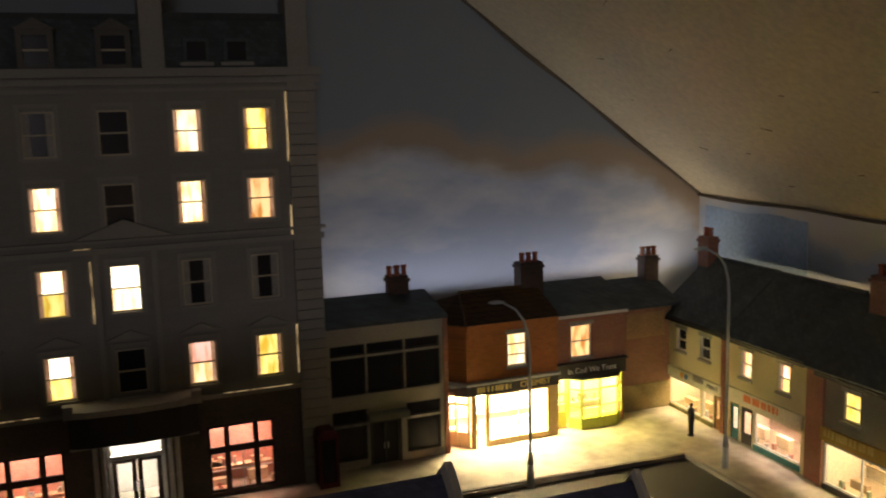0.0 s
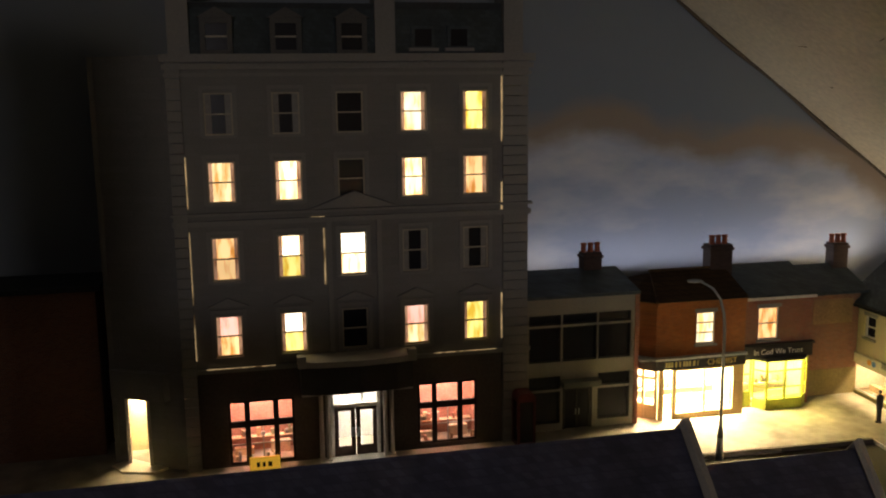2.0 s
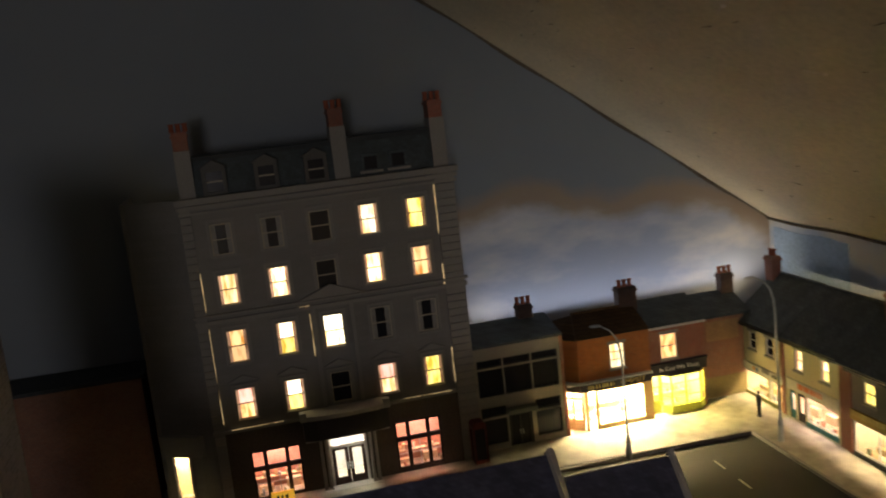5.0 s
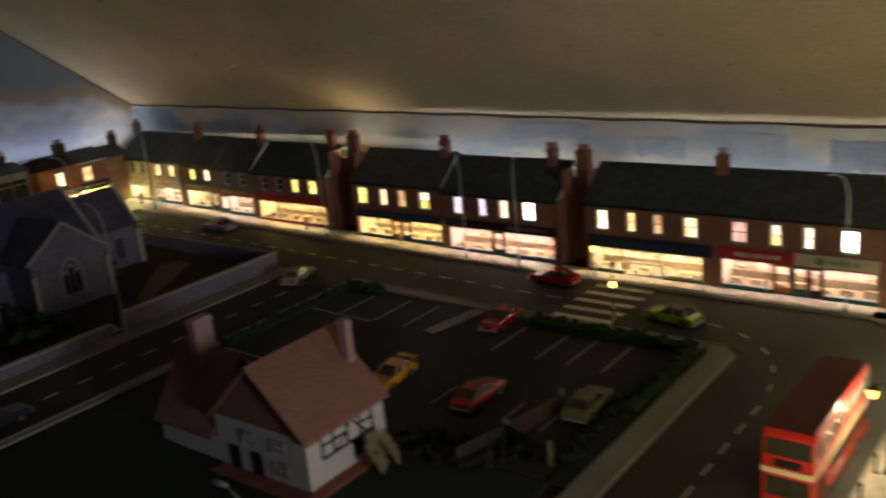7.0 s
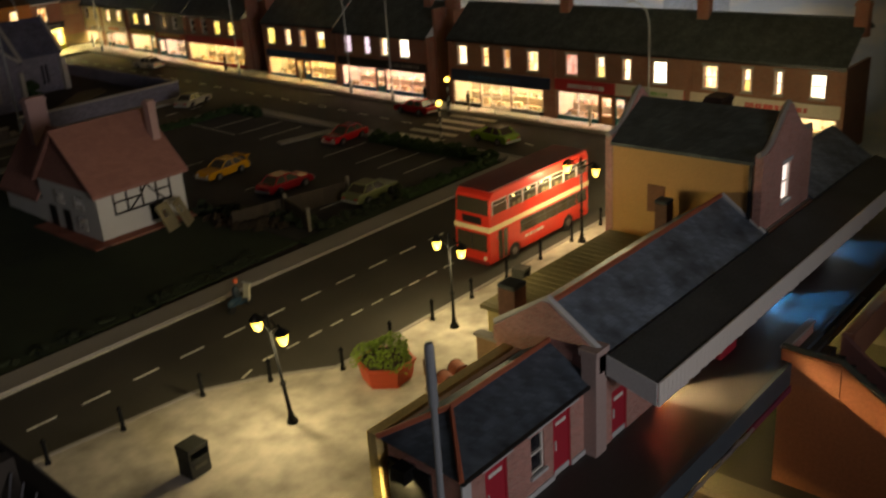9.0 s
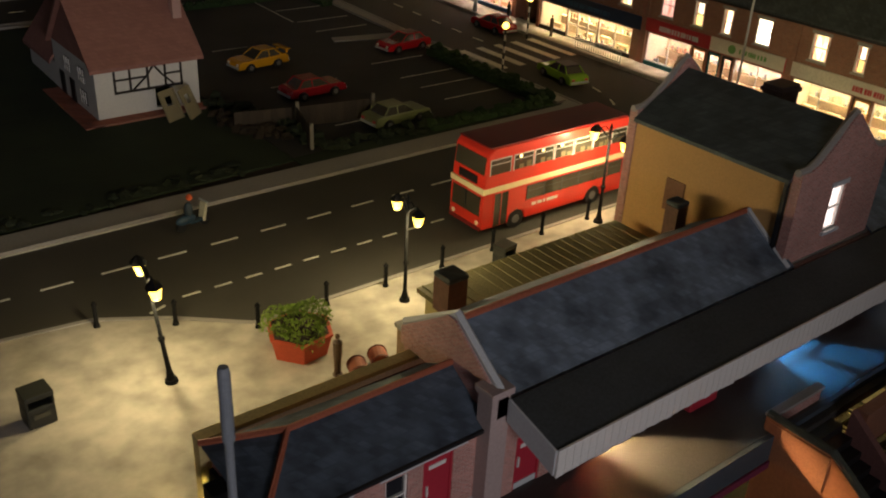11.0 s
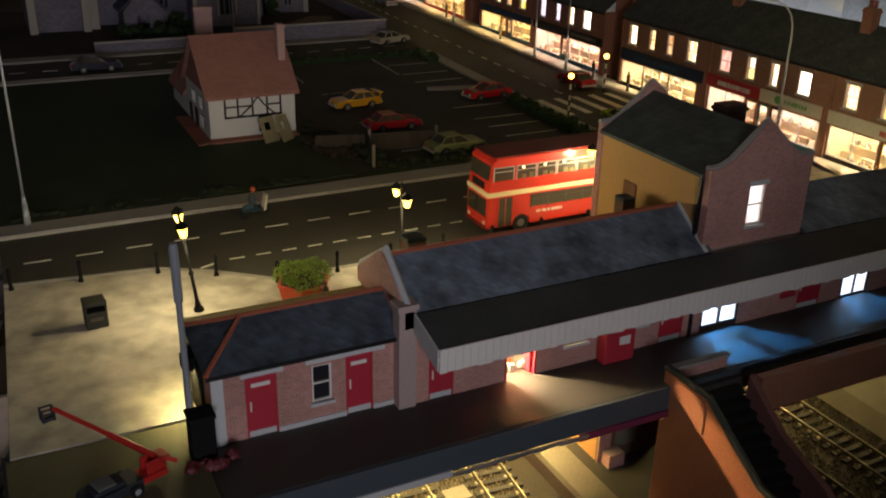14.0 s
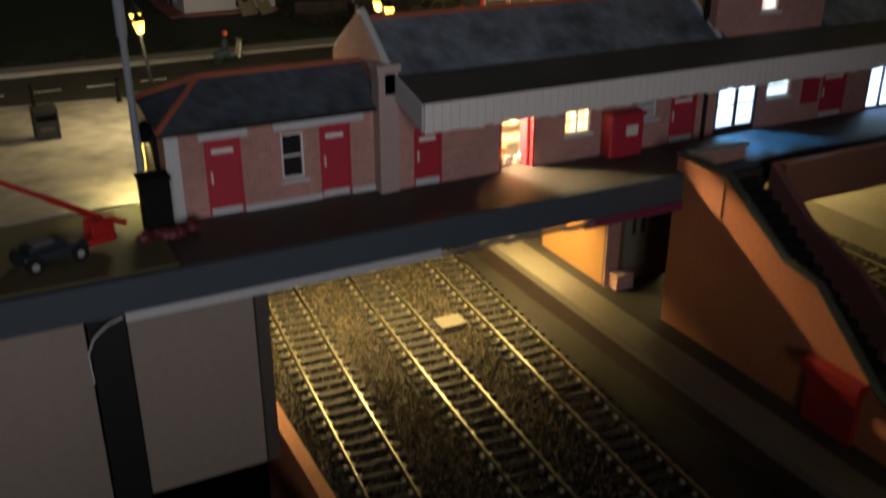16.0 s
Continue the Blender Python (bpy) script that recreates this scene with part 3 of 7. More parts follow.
# ---- windows and shops ----
def window(parent, x0, x1, z0, z1, face=0.0, pane=None, joinery=None, sill=None, bars=1, mull=0, deep=2.2, lintel=None, low=None, drapes=False):
    """A sash window in an opening of a wall whose face is at y = face: frame, pane, sill and lintel."""
    joinery, t = joinery or WHITE, 0.9
    f = lattice(x0, x1, z0, z1, face + 0.8, face + 1.9, mull + 1, bars + 1, t)
    w = part("window", f, joinery, parent)
    zm = z0 + 0.3 + ((z1 - z0) * 0.46 if low else 0)
    part("pane", boxes((x0 + 0.3, x1 - 0.3, face + deep, face + deep + 0.5, zm, z1 - 0.3)), pane or DARKPANE, w)
    if low:
        part("half_blind", boxes((x0 + 0.3, x1 - 0.3, face + deep - 0.15, face + deep + 0.5, z0 + 0.3, zm)), low, w)
    if drapes:
        part("curtain", boxes((x0 + 0.6, x0 + 2.9, face + deep - 0.35, face + deep - 0.05, z0 + 0.5, z1 - 0.5)), CURTAIN, w)
        part("curtain", boxes((x1 - 2.9, x1 - 0.6, face + deep - 0.35, face + deep - 0.05, z0 + 0.5, z1 - 0.5)), CURTAIN, w)
    if sill:
        part("sill", boxes((x0 - 1.2, x1 + 1.2, face - 1.4, face + 0.8, z0 - 1.6, z0)), sill, w)
    if lintel:
        part("lintel", boxes((x0 - 1.4, x1 + 1.4, face - 0.6, face + 0.3, z1, z1 + 2.6)), lintel, w)
    return w


def chimney(parent, x, y, z0, z1, w=12, d=9, m=None, pots=2):
    c = B()
    box(c, x - w / 2, x + w / 2, y - d / 2, y + d / 2, z0, z1 - 4)
    box(c, x - w / 2 - 0.9, x + w / 2 + 0.9, y - d / 2 - 0.9, y + d / 2 + 0.9, z1 - 4, z1 - 2)
    box(c, x - w / 2, x + w / 2, y - d / 2, y + d / 2, z1 - 2, z1)
    ch = part("chimney", c, m or BRICK, parent)
    for i in range(pots):
        b = B()
        px = x + (i - (pots - 1) / 2) * 5
        cyl(b, px, y, z1, z1 + 6, 2.0, 1.6, 10)
        cyl(b, px, y, z1 + 5, z1 + 6.4, 2.1, 2.1, 10)
        part("chimney_pot", b, TERRA, ch)
    return ch


GOODS = [mat("goods_" + n, c, 0.6, 0.2, rand=0.3) for n, c in (("cream", (0.7, 0.6, 0.42)), ("tan", (0.55, 0.42, 0.26)), ("white", (0.75, 0.72, 0.66)), ("red", (0.5, 0.27, 0.2)), ("blue", (0.36, 0.4, 0.46)), ("green", (0.4, 0.44, 0.3)))]


def glow_strip(name, color, strength):
    return mat(name, color, 0.5, 0.02, glow=strength, glow_color=color, bump=0)


L_WARM = glow_strip("warm_strip_lamp", (1.0, 0.82, 0.48), 52)
L_YEL = glow_strip("yellow_strip_lamp", (1.0, 0.79, 0.36), 42)
L_PINK = glow_strip("pinkish_strip_lamp", (1.0, 0.81, 0.68), 44)
L_HOT = glow_strip("bright_strip_lamp", (1.0, 0.83, 0.48), 620)
L_LIME = glow_strip("lime_strip_lamp", (1.0, 0.86, 0.28), 130)
WALLPAPER = mat("shop_wall_paper", (0.62, 0.55, 0.44), 0.8, 0.25, 60, 700, 0.1)
WALLPINK = mat("shop_wall_rose", (0.66, 0.54, 0.46), 0.8, 0.25, 60, 700, 0.1)
SHOPFLOOR = mat("shop_floor_vinyl", (0.35, 0.27, 0.18), 0.6, 0.25, 60, 700, 0.1)


def room(parent, x0, x1, y0, y1, z0, z1, light, wall=WALLPAPER, seed=0, stock=True, lamp_z=1.0, lamp_y=7, span=None):
    """A lit shop interior: shell, ceiling lamp and things on shelves."""
    b = B()
    box(b, x0, x1, y1, y1 + 0.8, z0, z1)
    box(b, x0 - 0.8, x0, y0, y1, z0, z1)
    box(b, x1, x1 + 0.8, y0, y1, z0, z1)
    box(b, x0, x1, y0, y1, z1, z1 + 0.6)
    sh = part("interior", b, wall, parent, "papered walls of a lit shop interior")
    part("interior_floor", boxes((x0, x1, y0, y1, z0 - 0.6, z0)), SHOPFLOOR, sh)
    la, lb = span or (x0 + 4, x1 - 4)
    part("ceiling_light", boxes((la, lb, y0 + lamp_y, y0 + lamp_y + 3, z1 - lamp_z, z1 - lamp_z + 0.8)), light, sh, "glowing lamp" if span else "glowing strip light")
    if not stock:
        return sh
    rg = random.Random(seed)
    s = B()
    for z in (z0 + 10,):
        box(s, x0 + 2, x1 - 2, y1 - 5, y1 - 0.2, z, z + 0.7)
    n = max(1, int((x1 - x0) / 22))
    for k in range(n):
        x = x0 + (k + 0.5) * (x1 - x0) / n
        box(s, x - 6, x + 6, y0 + 12, y0 + 16, z0, z0 + rg.uniform(4, 8))
    part("shelving", s, GOODS[seed % 2], sh)
    for mi in range(4):
        g = B()
        for _ in range(int((x1 - x0) / 9)):
            x = rg.uniform(x0 + 3, x1 - 4)
            if rg.random() < 0.65:
                z, y = z0 + 10.7, y1 - 4
            else:
                z, y = z0, rg.uniform(y0 + 3, y0 + 5)
            w, h = rg.uniform(1, 3), rg.uniform(2, 6)
            box(g, x, x + w, y, y + 2, z, z + h)
        part("goods", g, GOODS[(mi + seed) % 6], sh)["kind"] = "stuff"
    return sh


def text_bars(parent, x0, x1, y, z, h, m, seed=0, name="lettering"):
    """Unreadable or private lettering: a row of plain bars."""
    rg = random.Random(seed)
    b, x = B(), x0
    while x < x1:
        w = rg.uniform(1.2, 2.4)
        box(b, x, min(x + w, x1), y - 0.25, y, z, z + h)
        x += w + rg.choice((0.5, 0.5, 1.6))
    return part(name, b, m, parent)


def shop(name, y_top, width, z, label, wins, panes, wall, sign, sign_h=(35, 46), fronts=None, light=L_WARM, riser=None, lettering=None, seed=0, x=410, eave=80, ridge=117, wz=(52, 74), chim=(), base_z=2, papers=WALLPAPER, quoin=None):
    """One low-relief shop of the parade: its face looks at the street; local x runs along the street."""
    t = thing(name, x, y_top, z, label, "shop", "shop parade", rz=-90)
    fronts = fronts or [(4, width - 4, "glass")]
    s0, s1 = base_z + 4, sign_h[0] - 1.5
    holes = [(a, b, s0 if k == "glass" else base_z, s1) for a, b, k in fronts] + [(a, b, wz[0], wz[1]) for a, b in wins]
    w = B()
    pierced(w, 0, width, 0, eave, 0, 3.0, holes)
    box(w, 0, 3, 3, 58, 0, eave)
    box(w, width - 3, width, 3, 58, 0, eave)
    part("wall", w, wall, t)
    if quoin:
        part("pilaster", boxes((0, 4, -1.2, 0, 0, eave)), quoin, t)
        part("pilaster", boxes((width - 4, width, -1.2, 0, 0, eave)), quoin, t)
    r = B()
    slab(r, [(-4, eave), (-4, eave + 1.4), (42, ridge + 1.4), (60, ridge - 8), (60, ridge - 10), (42, ridge - 1)], "x", 0, width)
    roof = part("roof", r, SLATE, t)
    part("ridge_tile", boxes((0, width, 40.8, 43.2, ridge, ridge + 2.2)), SLATE, roof)
    part("gutter", boxes((0, width, -5, -3, eave - 2, eave + 0.2)), BLACK, t)
    for i, (a, b) in enumerate(wins):
        window(t, a, b, wz[0], wz[1], 0, panes[i % len(panes)], WHITE, KERB, lintel=STONE_P, drapes=panes[i % len(panes)] in (WARM, CREAMLIT, AMBERLIT), low=YELLOWLIT if panes[i % len(panes)] is CREAMLIT and i % 2 else None)
    part("sign", boxes((3, width - 3, -1.6, -0.05, sign_h[0], sign_h[1])), sign, t)
    if lettering:
        lx0, lx1, lm = lettering
        text_bars(t, lx0, lx1, -1.65, sign_h[0] + 3, 4.6, lm, seed)
    room(t, 4, width - 4, 3.4, 34, base_z + 0.6, sign_h[1] + 1, light, papers, seed)
    for a, b, k in fronts:
        if k == "glass":
            part("shop_window", lattice(a, b, s0, s1, 0.6, 1.8, max(1, int((b - a) / 22)), 1), OFFWHITE, t)
            part("stallriser", boxes((a - 0.5, b + 0.5, -0.7, -0.05, base_z, s0)), riser or BLACK, t)
        elif k == "entrance":
            part("entrance_door", lattice(a, b, base_z, s1, 0.6, 1.8, 3, 2, 1.6, 1.8), WHITE, t, "white framed glazed doors")
        else:
            f = B()
            pierced(f, a, b, base_z, s1, 0.6, 1.8, [(a + 0.9, b - 0.9, base_z - 1, s1 - 0.9)])
            d = part("door", f, DARKFRAME, t)
            leaf = B()
            pierced(leaf, a + 0.9, b - 0.9, base_z, s1 - 1, 0.9, 1.5, [(a + 2.2, b - 2.2, base_z + 8, s1 - 3)])
            part("door_leaf", leaf, k if k != "door" else DARKFRAME, d)
    for cx, pots in chim:
        chimney(t, cx, 38, ridge - 14, ridge + 17, pots=pots)
    return t


# signs
S_NAVY = mat("navy_sign", (0.015, 0.03, 0.075), 0.5)
S_RED = mat("red_sign", (0.42, 0.025, 0.03), 0.5)
S_CRM = mat("cream_sign", (0.55, 0.52, 0.42), 0.6)
S_ORG = mat("orange_red_sign", (0.48, 0.09, 0.02), 0.5)
S_BLK = mat("black_sign", (0.015, 0.013, 0.012), 0.5)
S_YEL = mat("mustard_sign", (0.35, 0.22, 0.03), 0.5)
T_GOLD = mat("gold_lettering", (0.5, 0.38, 0.12), 0.5)
T_ORG = mat("orange_lettering", (0.6, 0.15, 0.03), 0.5)
T_GRN = mat("green_lettering", (0.12, 0.3, 0.08), 0.5)
BLUEP = mat("blue_panel", (0.02, 0.08, 0.17), 0.5)
TEAL = mat("teal_panel", (0.02, 0.13, 0.14), 0.5)
TAN = mat("varnished_door", (0.35, 0.17, 0.05), 0.5)
GREYP = mat("grey_render", (0.22, 0.2, 0.17), 0.85)

zA = gz(390)
t = shop("corner_shop", 470, 75, zA, "cream rendered corner shop with two dark upper windows", [(20, 31), (47, 58)], [DARKPANE], CREAM, S_CRM, (27.5, 34.5), [(6, 48, "glass"), (50, 62, "glass"), (63, 72, TAN)], L_WARM, mat("mossy_stone_riser", (0.25, 0.22, 0.1), 0.85), (42, 53, GREYP), 1, 420, 71, 108, (48, 64), [(4, 2)], quoin=BRICK)
for i, c in enumerate(((0.55, 0.25, 0.03), (0.04, 0.12, 0.3))):
    bm = B()
    disc_y(bm, 29 + i * 5, -2.0, -1.65, 31, 2.1, 14)
    part("round_mark", bm, mat("sign_disc_" + ("amber", "blue")[i], c, 0.5), t)
writing("lettering", "PRINT", 4.6, BLACK, t, 63, -1.7, 31, label="black painted shop lettering")
shop("electrical_shop", 395, 75, gz(360), "cream rendered shop with bold orange sign letters", [(14, 25), (49, 60)], [WARM, CREAMLIT], CREAM, S_CRM, (29, 38), [(5, 14, TEAL), (16, 27, "door"), (29, 70, "glass")], L_PINK, TEAL, (20, 52, T_ORG), 2, 420, 71, 108, (47, 65), [], papers=WALLPINK)
shop("furnishing_shop", 309, 82, gz(270), "grey rendered shop with a mustard sign", [(18, 30), (52, 64)], [YELLOWLIT, WARM], GREYP, S_YEL, (32, 40), [(5, 60, "glass"), (62, 77, TEAL)], L_WARM, BLACK, (6, 42, T_GOLD), 3, 418, 72, 108, (48, 65), [(7, 2)], quoin=BRICK)
shop("small_grocer", 226, 84, gz(180), "grey shop with an orange sign and dark upper windows", [(20, 32), (54, 66)], [DARKPANE], GREYP, S_ORG, (32, 40), [(4, 22, TEAL), (24, 78, "glass")], L_PINK, TEAL, (10, 70, T_GOLD), 4, 416, 72, 109, (48, 66), [(72, 2)], papers=WALLPINK)
shop("long_store", 138, 150, gz(60), "long brick store with a bright red fascia", [(18, 30), (48, 60), (80, 93), (114, 129)], [DARKPANE, DARKPANE, YELLOWLIT, YELLOWLIT], BRICK, S_RED, (34, 44), [(6, 144, "glass")], L_YEL, S_RED, (40, 110, S_RED), 5, 413, 74, 110, (49, 68), [(134, 3)], quoin=BRICK)
shop("pair_shop", -62, 151, gz(-130), "red brick shop with four lit windows above", [(9, 25), (47, 60), (78, 91), (113, 130)], [YELLOWLIT, WARM, AMBERLIT, CREAMLIT], BRICK, S_NAVY, (31, 40), [(6, 62, "glass"), (64, 78, TAN), (80, 94, BLUEP), (96, 146, "glass")], L_YEL, BLUEP, (12, 120, BLUEP), 6, 411, 77, 113, (48, 70), [(134, 3)], quoin=BRICK)
shop("lilac_lit_shop", -213, 166, gz(-290), "red brick shop with lilac-lit windows", [(17, 30), (55, 65), (84, 97), (118, 134)], [COOLLIT, COOLLIT, CREAMLIT, WHITELIT], BRICK, S_BLK, (34, 44), [(8, 70, "glass"), (72, 88, TEAL), (90, 158, "glass")], L_PINK, BLUEP, (96, 150, GREYP), 7, 411, 76, 113, (50, 72), [(140, 3)], quoin=BRICK, papers=WALLPINK)
shop("chain_store", -414, 150, gz(-420), "brown brick store with a wide navy fascia", [(13, 28), (50, 61), (81, 92), (115, 131)], [CREAMLIT, WARM, AMBERLIT, WARM], BRICK2, S_NAVY, (33, 46), [(5, 45, "glass"), (46, 90, "entrance"), (91, 136, "glass")], L_WARM, DARKFRAME, (30, 105, BLUEP), 8, 410, 81, 117, (52, 74), [(144, 2)], quoin=BRICK)
t = shop("butcher_and_grocer", -564, 162, 0, "brown brick shop with a red and a cream fascia", [(17, 32), (55, 67), (87, 98), (123, 138)], [PINKLIT, CREAMLIT, CREAMLIT, WHITELIT], BRICK2, S_RED, (35, 47), [(6, 58, "glass"), (60, 76, TAN), (78, 92, TEAL), (94, 106, "door"), (108, 156, "glass")], L_PINK, TEAL, (20, 66, OFFWHITE), 9, 410, 81, 117, (52, 74), [(158, 2)], quoin=BRICK2)
part("sign", boxes((80, 158, -2.0, -0.3, 35.5, 47.5)), S_CRM, t, "cream fascia board")
bm = B()
disc_y(bm, 104, -2.5, -2.05, 41.5, 4, 18)
part("round_mark", bm, T_GRN, t)
text_bars(t, 112, 140, -2.05, 39.5, 4, T_GRN, 3)
shop("supermarket", -726, 152, 0, "brown brick supermarket with a pale fascia", [(15, 31), (55, 65), (86, 95), (120, 134)], [WARM, CREAMLIT, CREAMLIT, WHITELIT], BRICK2, S_CRM, (35, 47), [(6, 60, "glass"), (62, 78, TAN), (80, 146, "glass")], L_WARM, DARKFRAME, (60, 120, S_RED), 10, 410, 81, 117, (52, 74), [(148, 2)], quoin=BRICK2)
# brick pier that closes the joint between two cream and grey shops
t = thing("party_pier", 418.5, 320.4, gz(290), "narrow brick pier between two shops with slate above", "wall", rz=-90)
b = B()
slab(b, [(0, 0), (0, 71), (42, 107), (60, 98), (60, 0)], "x", 0, 11.8)
part("wall", b, BRICK, t)
b = B()
slab(b, [(-4, 71.4), (-4, 72.8), (42, 109), (60, 100), (60, 98.4), (42, 107.4)], "x", 0, 11.8)
part("roof", b, SLATE, t)
# brick returns in the gaps between the blocks
for nm, y0, y1, zz in (("gap_wall_upper", -12, -62, 10), ("gap_wall_lower", -379, -414, 3)):
    t = thing(nm, 425, y0, zz - 3, "dark brick alley wall between two shop blocks", "wall", rz=-90)
    part("wall", boxes((0, y0 - y1, 20, 24, 0, 100)), BRICK, t)
    chimney(t, (y0 - y1) - 14, 14, 96, 134, 16, 10, pots=3)
    part("side_wall", boxes((0, 3, -2, 20, 0, 112), ((y0 - y1) - 3, (y0 - y1), -2, 20, 0, 112)), BRICK, t)

# ---- the corner row facing the square ----
z0 = gz(436)
t = thing("office_building", 160, 440, z0, "dark 1960s office front with a grid of unlit panes", "office")
w = B()
cols = [(2.5, 24.4), (25.6, 49.4), (50.6, 73.5)]
rows_ = [(7, 29), (30.4, 39.5), (49, 72.6), (74, 81)]
holes = [(a, b, c, d) for a, b in cols for c, d in rows_ if not (a == 25.6 and c < 40)] + [(26, 47, 1, 31)]
pierced(w, 0, 76, 0, 93, 0, 2.5, holes)
part("wall", w, mat("sooty_concrete_frame", (0.36, 0.33, 0.27), 0.8, 0.2), t)
part("side_wall", boxes((0, 3, 2.5, 48, 0, 88), (73, 76, 2.5, 48, 0, 88)), BRICK, t)
for a, b in ((-3, 0), (76, 79)):
    part("pier", boxes((a, b, -1, 20, 0, 92)), BRICK, t)
for a, b, c, d in holes[:-1]:
    window(t, a, b, c, d, 0, DARKPANE, BLACK, bars=0)
d = part("door", boxes((26, 28, 0.6, 1.8, 1, 31), (45, 47, 0.6, 1.8, 1, 31), (28, 45, 0.6, 1.8, 29, 31), (36, 37, 0.6, 1.8, 1, 29)), BLACK, t)
part("door_leaf", boxes((28, 45, 1.8, 2.4, 1, 29)), DARKPANE, d)
part("handle", boxes((35, 35.6, 0, 0.6, 12, 16), (37.4, 38, 0, 0.6, 12, 16)), GREYMETAL, d)
part("canopy", boxes((24, 50, -8, 0, 33, 37)), mat("grey_green_canopy", (0.14, 0.15, 0.12), 0.6), t)
r = B()
slab(r, [(-2, 92), (-2, 94), (40, 103), (50, 101), (50, 97)], "x", -2, 79)
part("roof", r, SLATE, t)
SOOTB = courses("sooty_brick_paper", (0.075, 0.042, 0.032), (0.09, 0.065, 0.05))
chimney(t, 60, 40, 96, 114, 13, 10, SOOTB, pots=3)

# chemist
CHEM_Y = 440
t = thing("chemist_shop", 238, CHEM_Y, z0, "orange brick chemist with a hipped tile roof and bright window", "shop")
w = B()
pierced(w, 14, 80, 45, 85, 0, 3, [(43, 57, 54, 76)])
prism(w, [(0, 14), (2, 16), (16, 3), (14, 0)], 45, 85)
box(w, 0, 3, 16, 49, 0, 85)
part("wall", w, ORANGE, t)
part("eaves_band", boxes((14, 80, -1.4, -0.05, 81, 85)), ORANGE, t)
window(t, 43, 57, 54, 76, 0, CREAMLIT, WHITE, STONE_P, lintel=STONE_P, bars=2)
r = B()
v = [r.verts.new(p) for p in ((-3, 12, 85), (12, -4, 85), (80, -4, 85), (80, 30, 99), (22, 30, 99), (80, 50, 92), (-3, 50, 90))]
for f in ((0, 1, 4), (1, 2, 3, 4), (4, 3, 5, 6), (0, 4, 6)):
    r.faces.new([v[i] for i in f])
bmesh.ops.solidify(r, geom=r.faces[:], thickness=1.2)
roof = part("roof", r, TILE, t)
bm = B()
tube(bm, [(12, -4, 85.8), (22, 30, 100), (80, 30, 100)], 1.1, 6)
part("ridge_tile", bm, TILE, roof)
fas = B()
prism(fas, [(-1.5, 13), (13, -2.5), (80, -2.5), (80, 0), (14, 0), (0, 15)], 38, 45)
sg = part("sign", fas, S_BLK, t)
writing("lettering", "CHEMIST", 5.6, T_GOLD, sg, 62, -2.6, 41.5)
text_bars(sg, 20, 44, -2.6, 39.8, 3.6, T_GOLD, 7)
cor = B()
prism(cor, [(-2.5, 12.5), (12.5, -3.8), (80, -3.8), (80, 0), (14, 0), (0, 15)], 45, 46.6)
part("cornice", cor, OFFWHITE, t)
FR = mat("gilded_shop_frame", (0.45, 0.3, 0.12), 0.5)
f = B()
pierced(f, 27, 75, 2, 38, -0.5, 1.5, [(29.5, 50.5, 6, 36), (51.3, 72, 6, 36)])
part("shop_window", f, FR, t)
part("shop_post", boxes((75, 80, -0.5, 3, 0, 38)), FR, t)
part("threshold", boxes((16, 27, -0.5, 1.5, 0, 2)), FR, t)
CREAMD = mat("cream_shop_door", (0.55, 0.45, 0.26), 0.6, 0.15)
for a, b in ((0.0, 0.1), (0.46, 0.54), (0.9, 1.0)):
    dr = B()
    p, q = (2 + 14 * a, 15 - 14 * a), (2 + 14 * b, 15 - 14 * b)
    prism(dr, [p, q, (q[0] + 1, q[1] + 1), (p[0] + 1, p[1] + 1)], 1, 37)
    part("door_stile", dr, CREAMD, t)
for a, b in ((1, 12), (30, 32), (36, 37)):
    dr = B()
    prism(dr, [(2.4, 15.4), (16.4, 1.4), (16.8, 1.8), (2.8, 15.8)], a, b)
    part("door_rail", dr, CREAMD, t)
part("side_post", boxes((17, 20, -0.8, 1.4, 0, 38)), FR, t)
# unseen ceiling and back wall added to stop lamp light leaking past the roof
part("inner_ceiling", boxes((3, 79.5, 0.5, 48, 44.2, 45)), WHITE, t)
part("back_wall", boxes((3, 79.5, 46, 48, 0, 84)), BRICK2, t)
room(t, 6, 79, 16, 40, 1, 44, L_HOT, WALLPAPER, 12)
part("ceiling_light", boxes((22, 74, 3, 5, 42, 43)), L_HOT, t, "glowing strip light over the display")
chimney(t, 76, 34, 92, 116, 17, 11, SOOTB, pots=3)

# fish and chip shop
t = thing("fish_shop", 318.5, 448, z0, "red brick chip shop with a lime-lit bay window", "shop")
w = B()
pierced(w, 0, 56, 0, 82, 0, 3, [(14, 30, 51, 74), (3, 53, 3, 38)])
box(w, 53, 56, 3, 42, 0, 82)
part("wall", w, BRICK, t)
window(t, 14, 30, 51, 74, 0, AMBERLIT, WHITE, STONE_P, lintel=STONE_P)
r = B()
slab(r, [(-4, 82), (-4, 83.5), (34, 99), (43, 97), (43, 93)], "x", -2, 58)
part("roof", r, SLATE, t)
part("gutter", boxes((0, 56, -5, -3.4, 80.5, 82.3)), WHITE, t)
sg = part("sign", boxes((1, 56, -3, -0.1, 38, 47)), S_BLK, t)
part("cornice", boxes((0, 57, -4, -0.1, 47, 48.5)), S_BLK, sg)
writing("lettering", "In Cod We Trust", 5.4, WHITE, sg, 29, -3.1, 42.6, label="white painted shop name")
LIME = mat("lime_green_paint", (0.38, 0.42, 0.05), 0.5)
bay = B()
prism(bay, [(12, 0), (18, -8), (46, -8), (54, 0)], 1, 9)
by = part("bay_window", bay, LIME, t)
fr = B()
path = [(12, 0), (18, -8), (32, -8), (46, -8), (54, 0)]
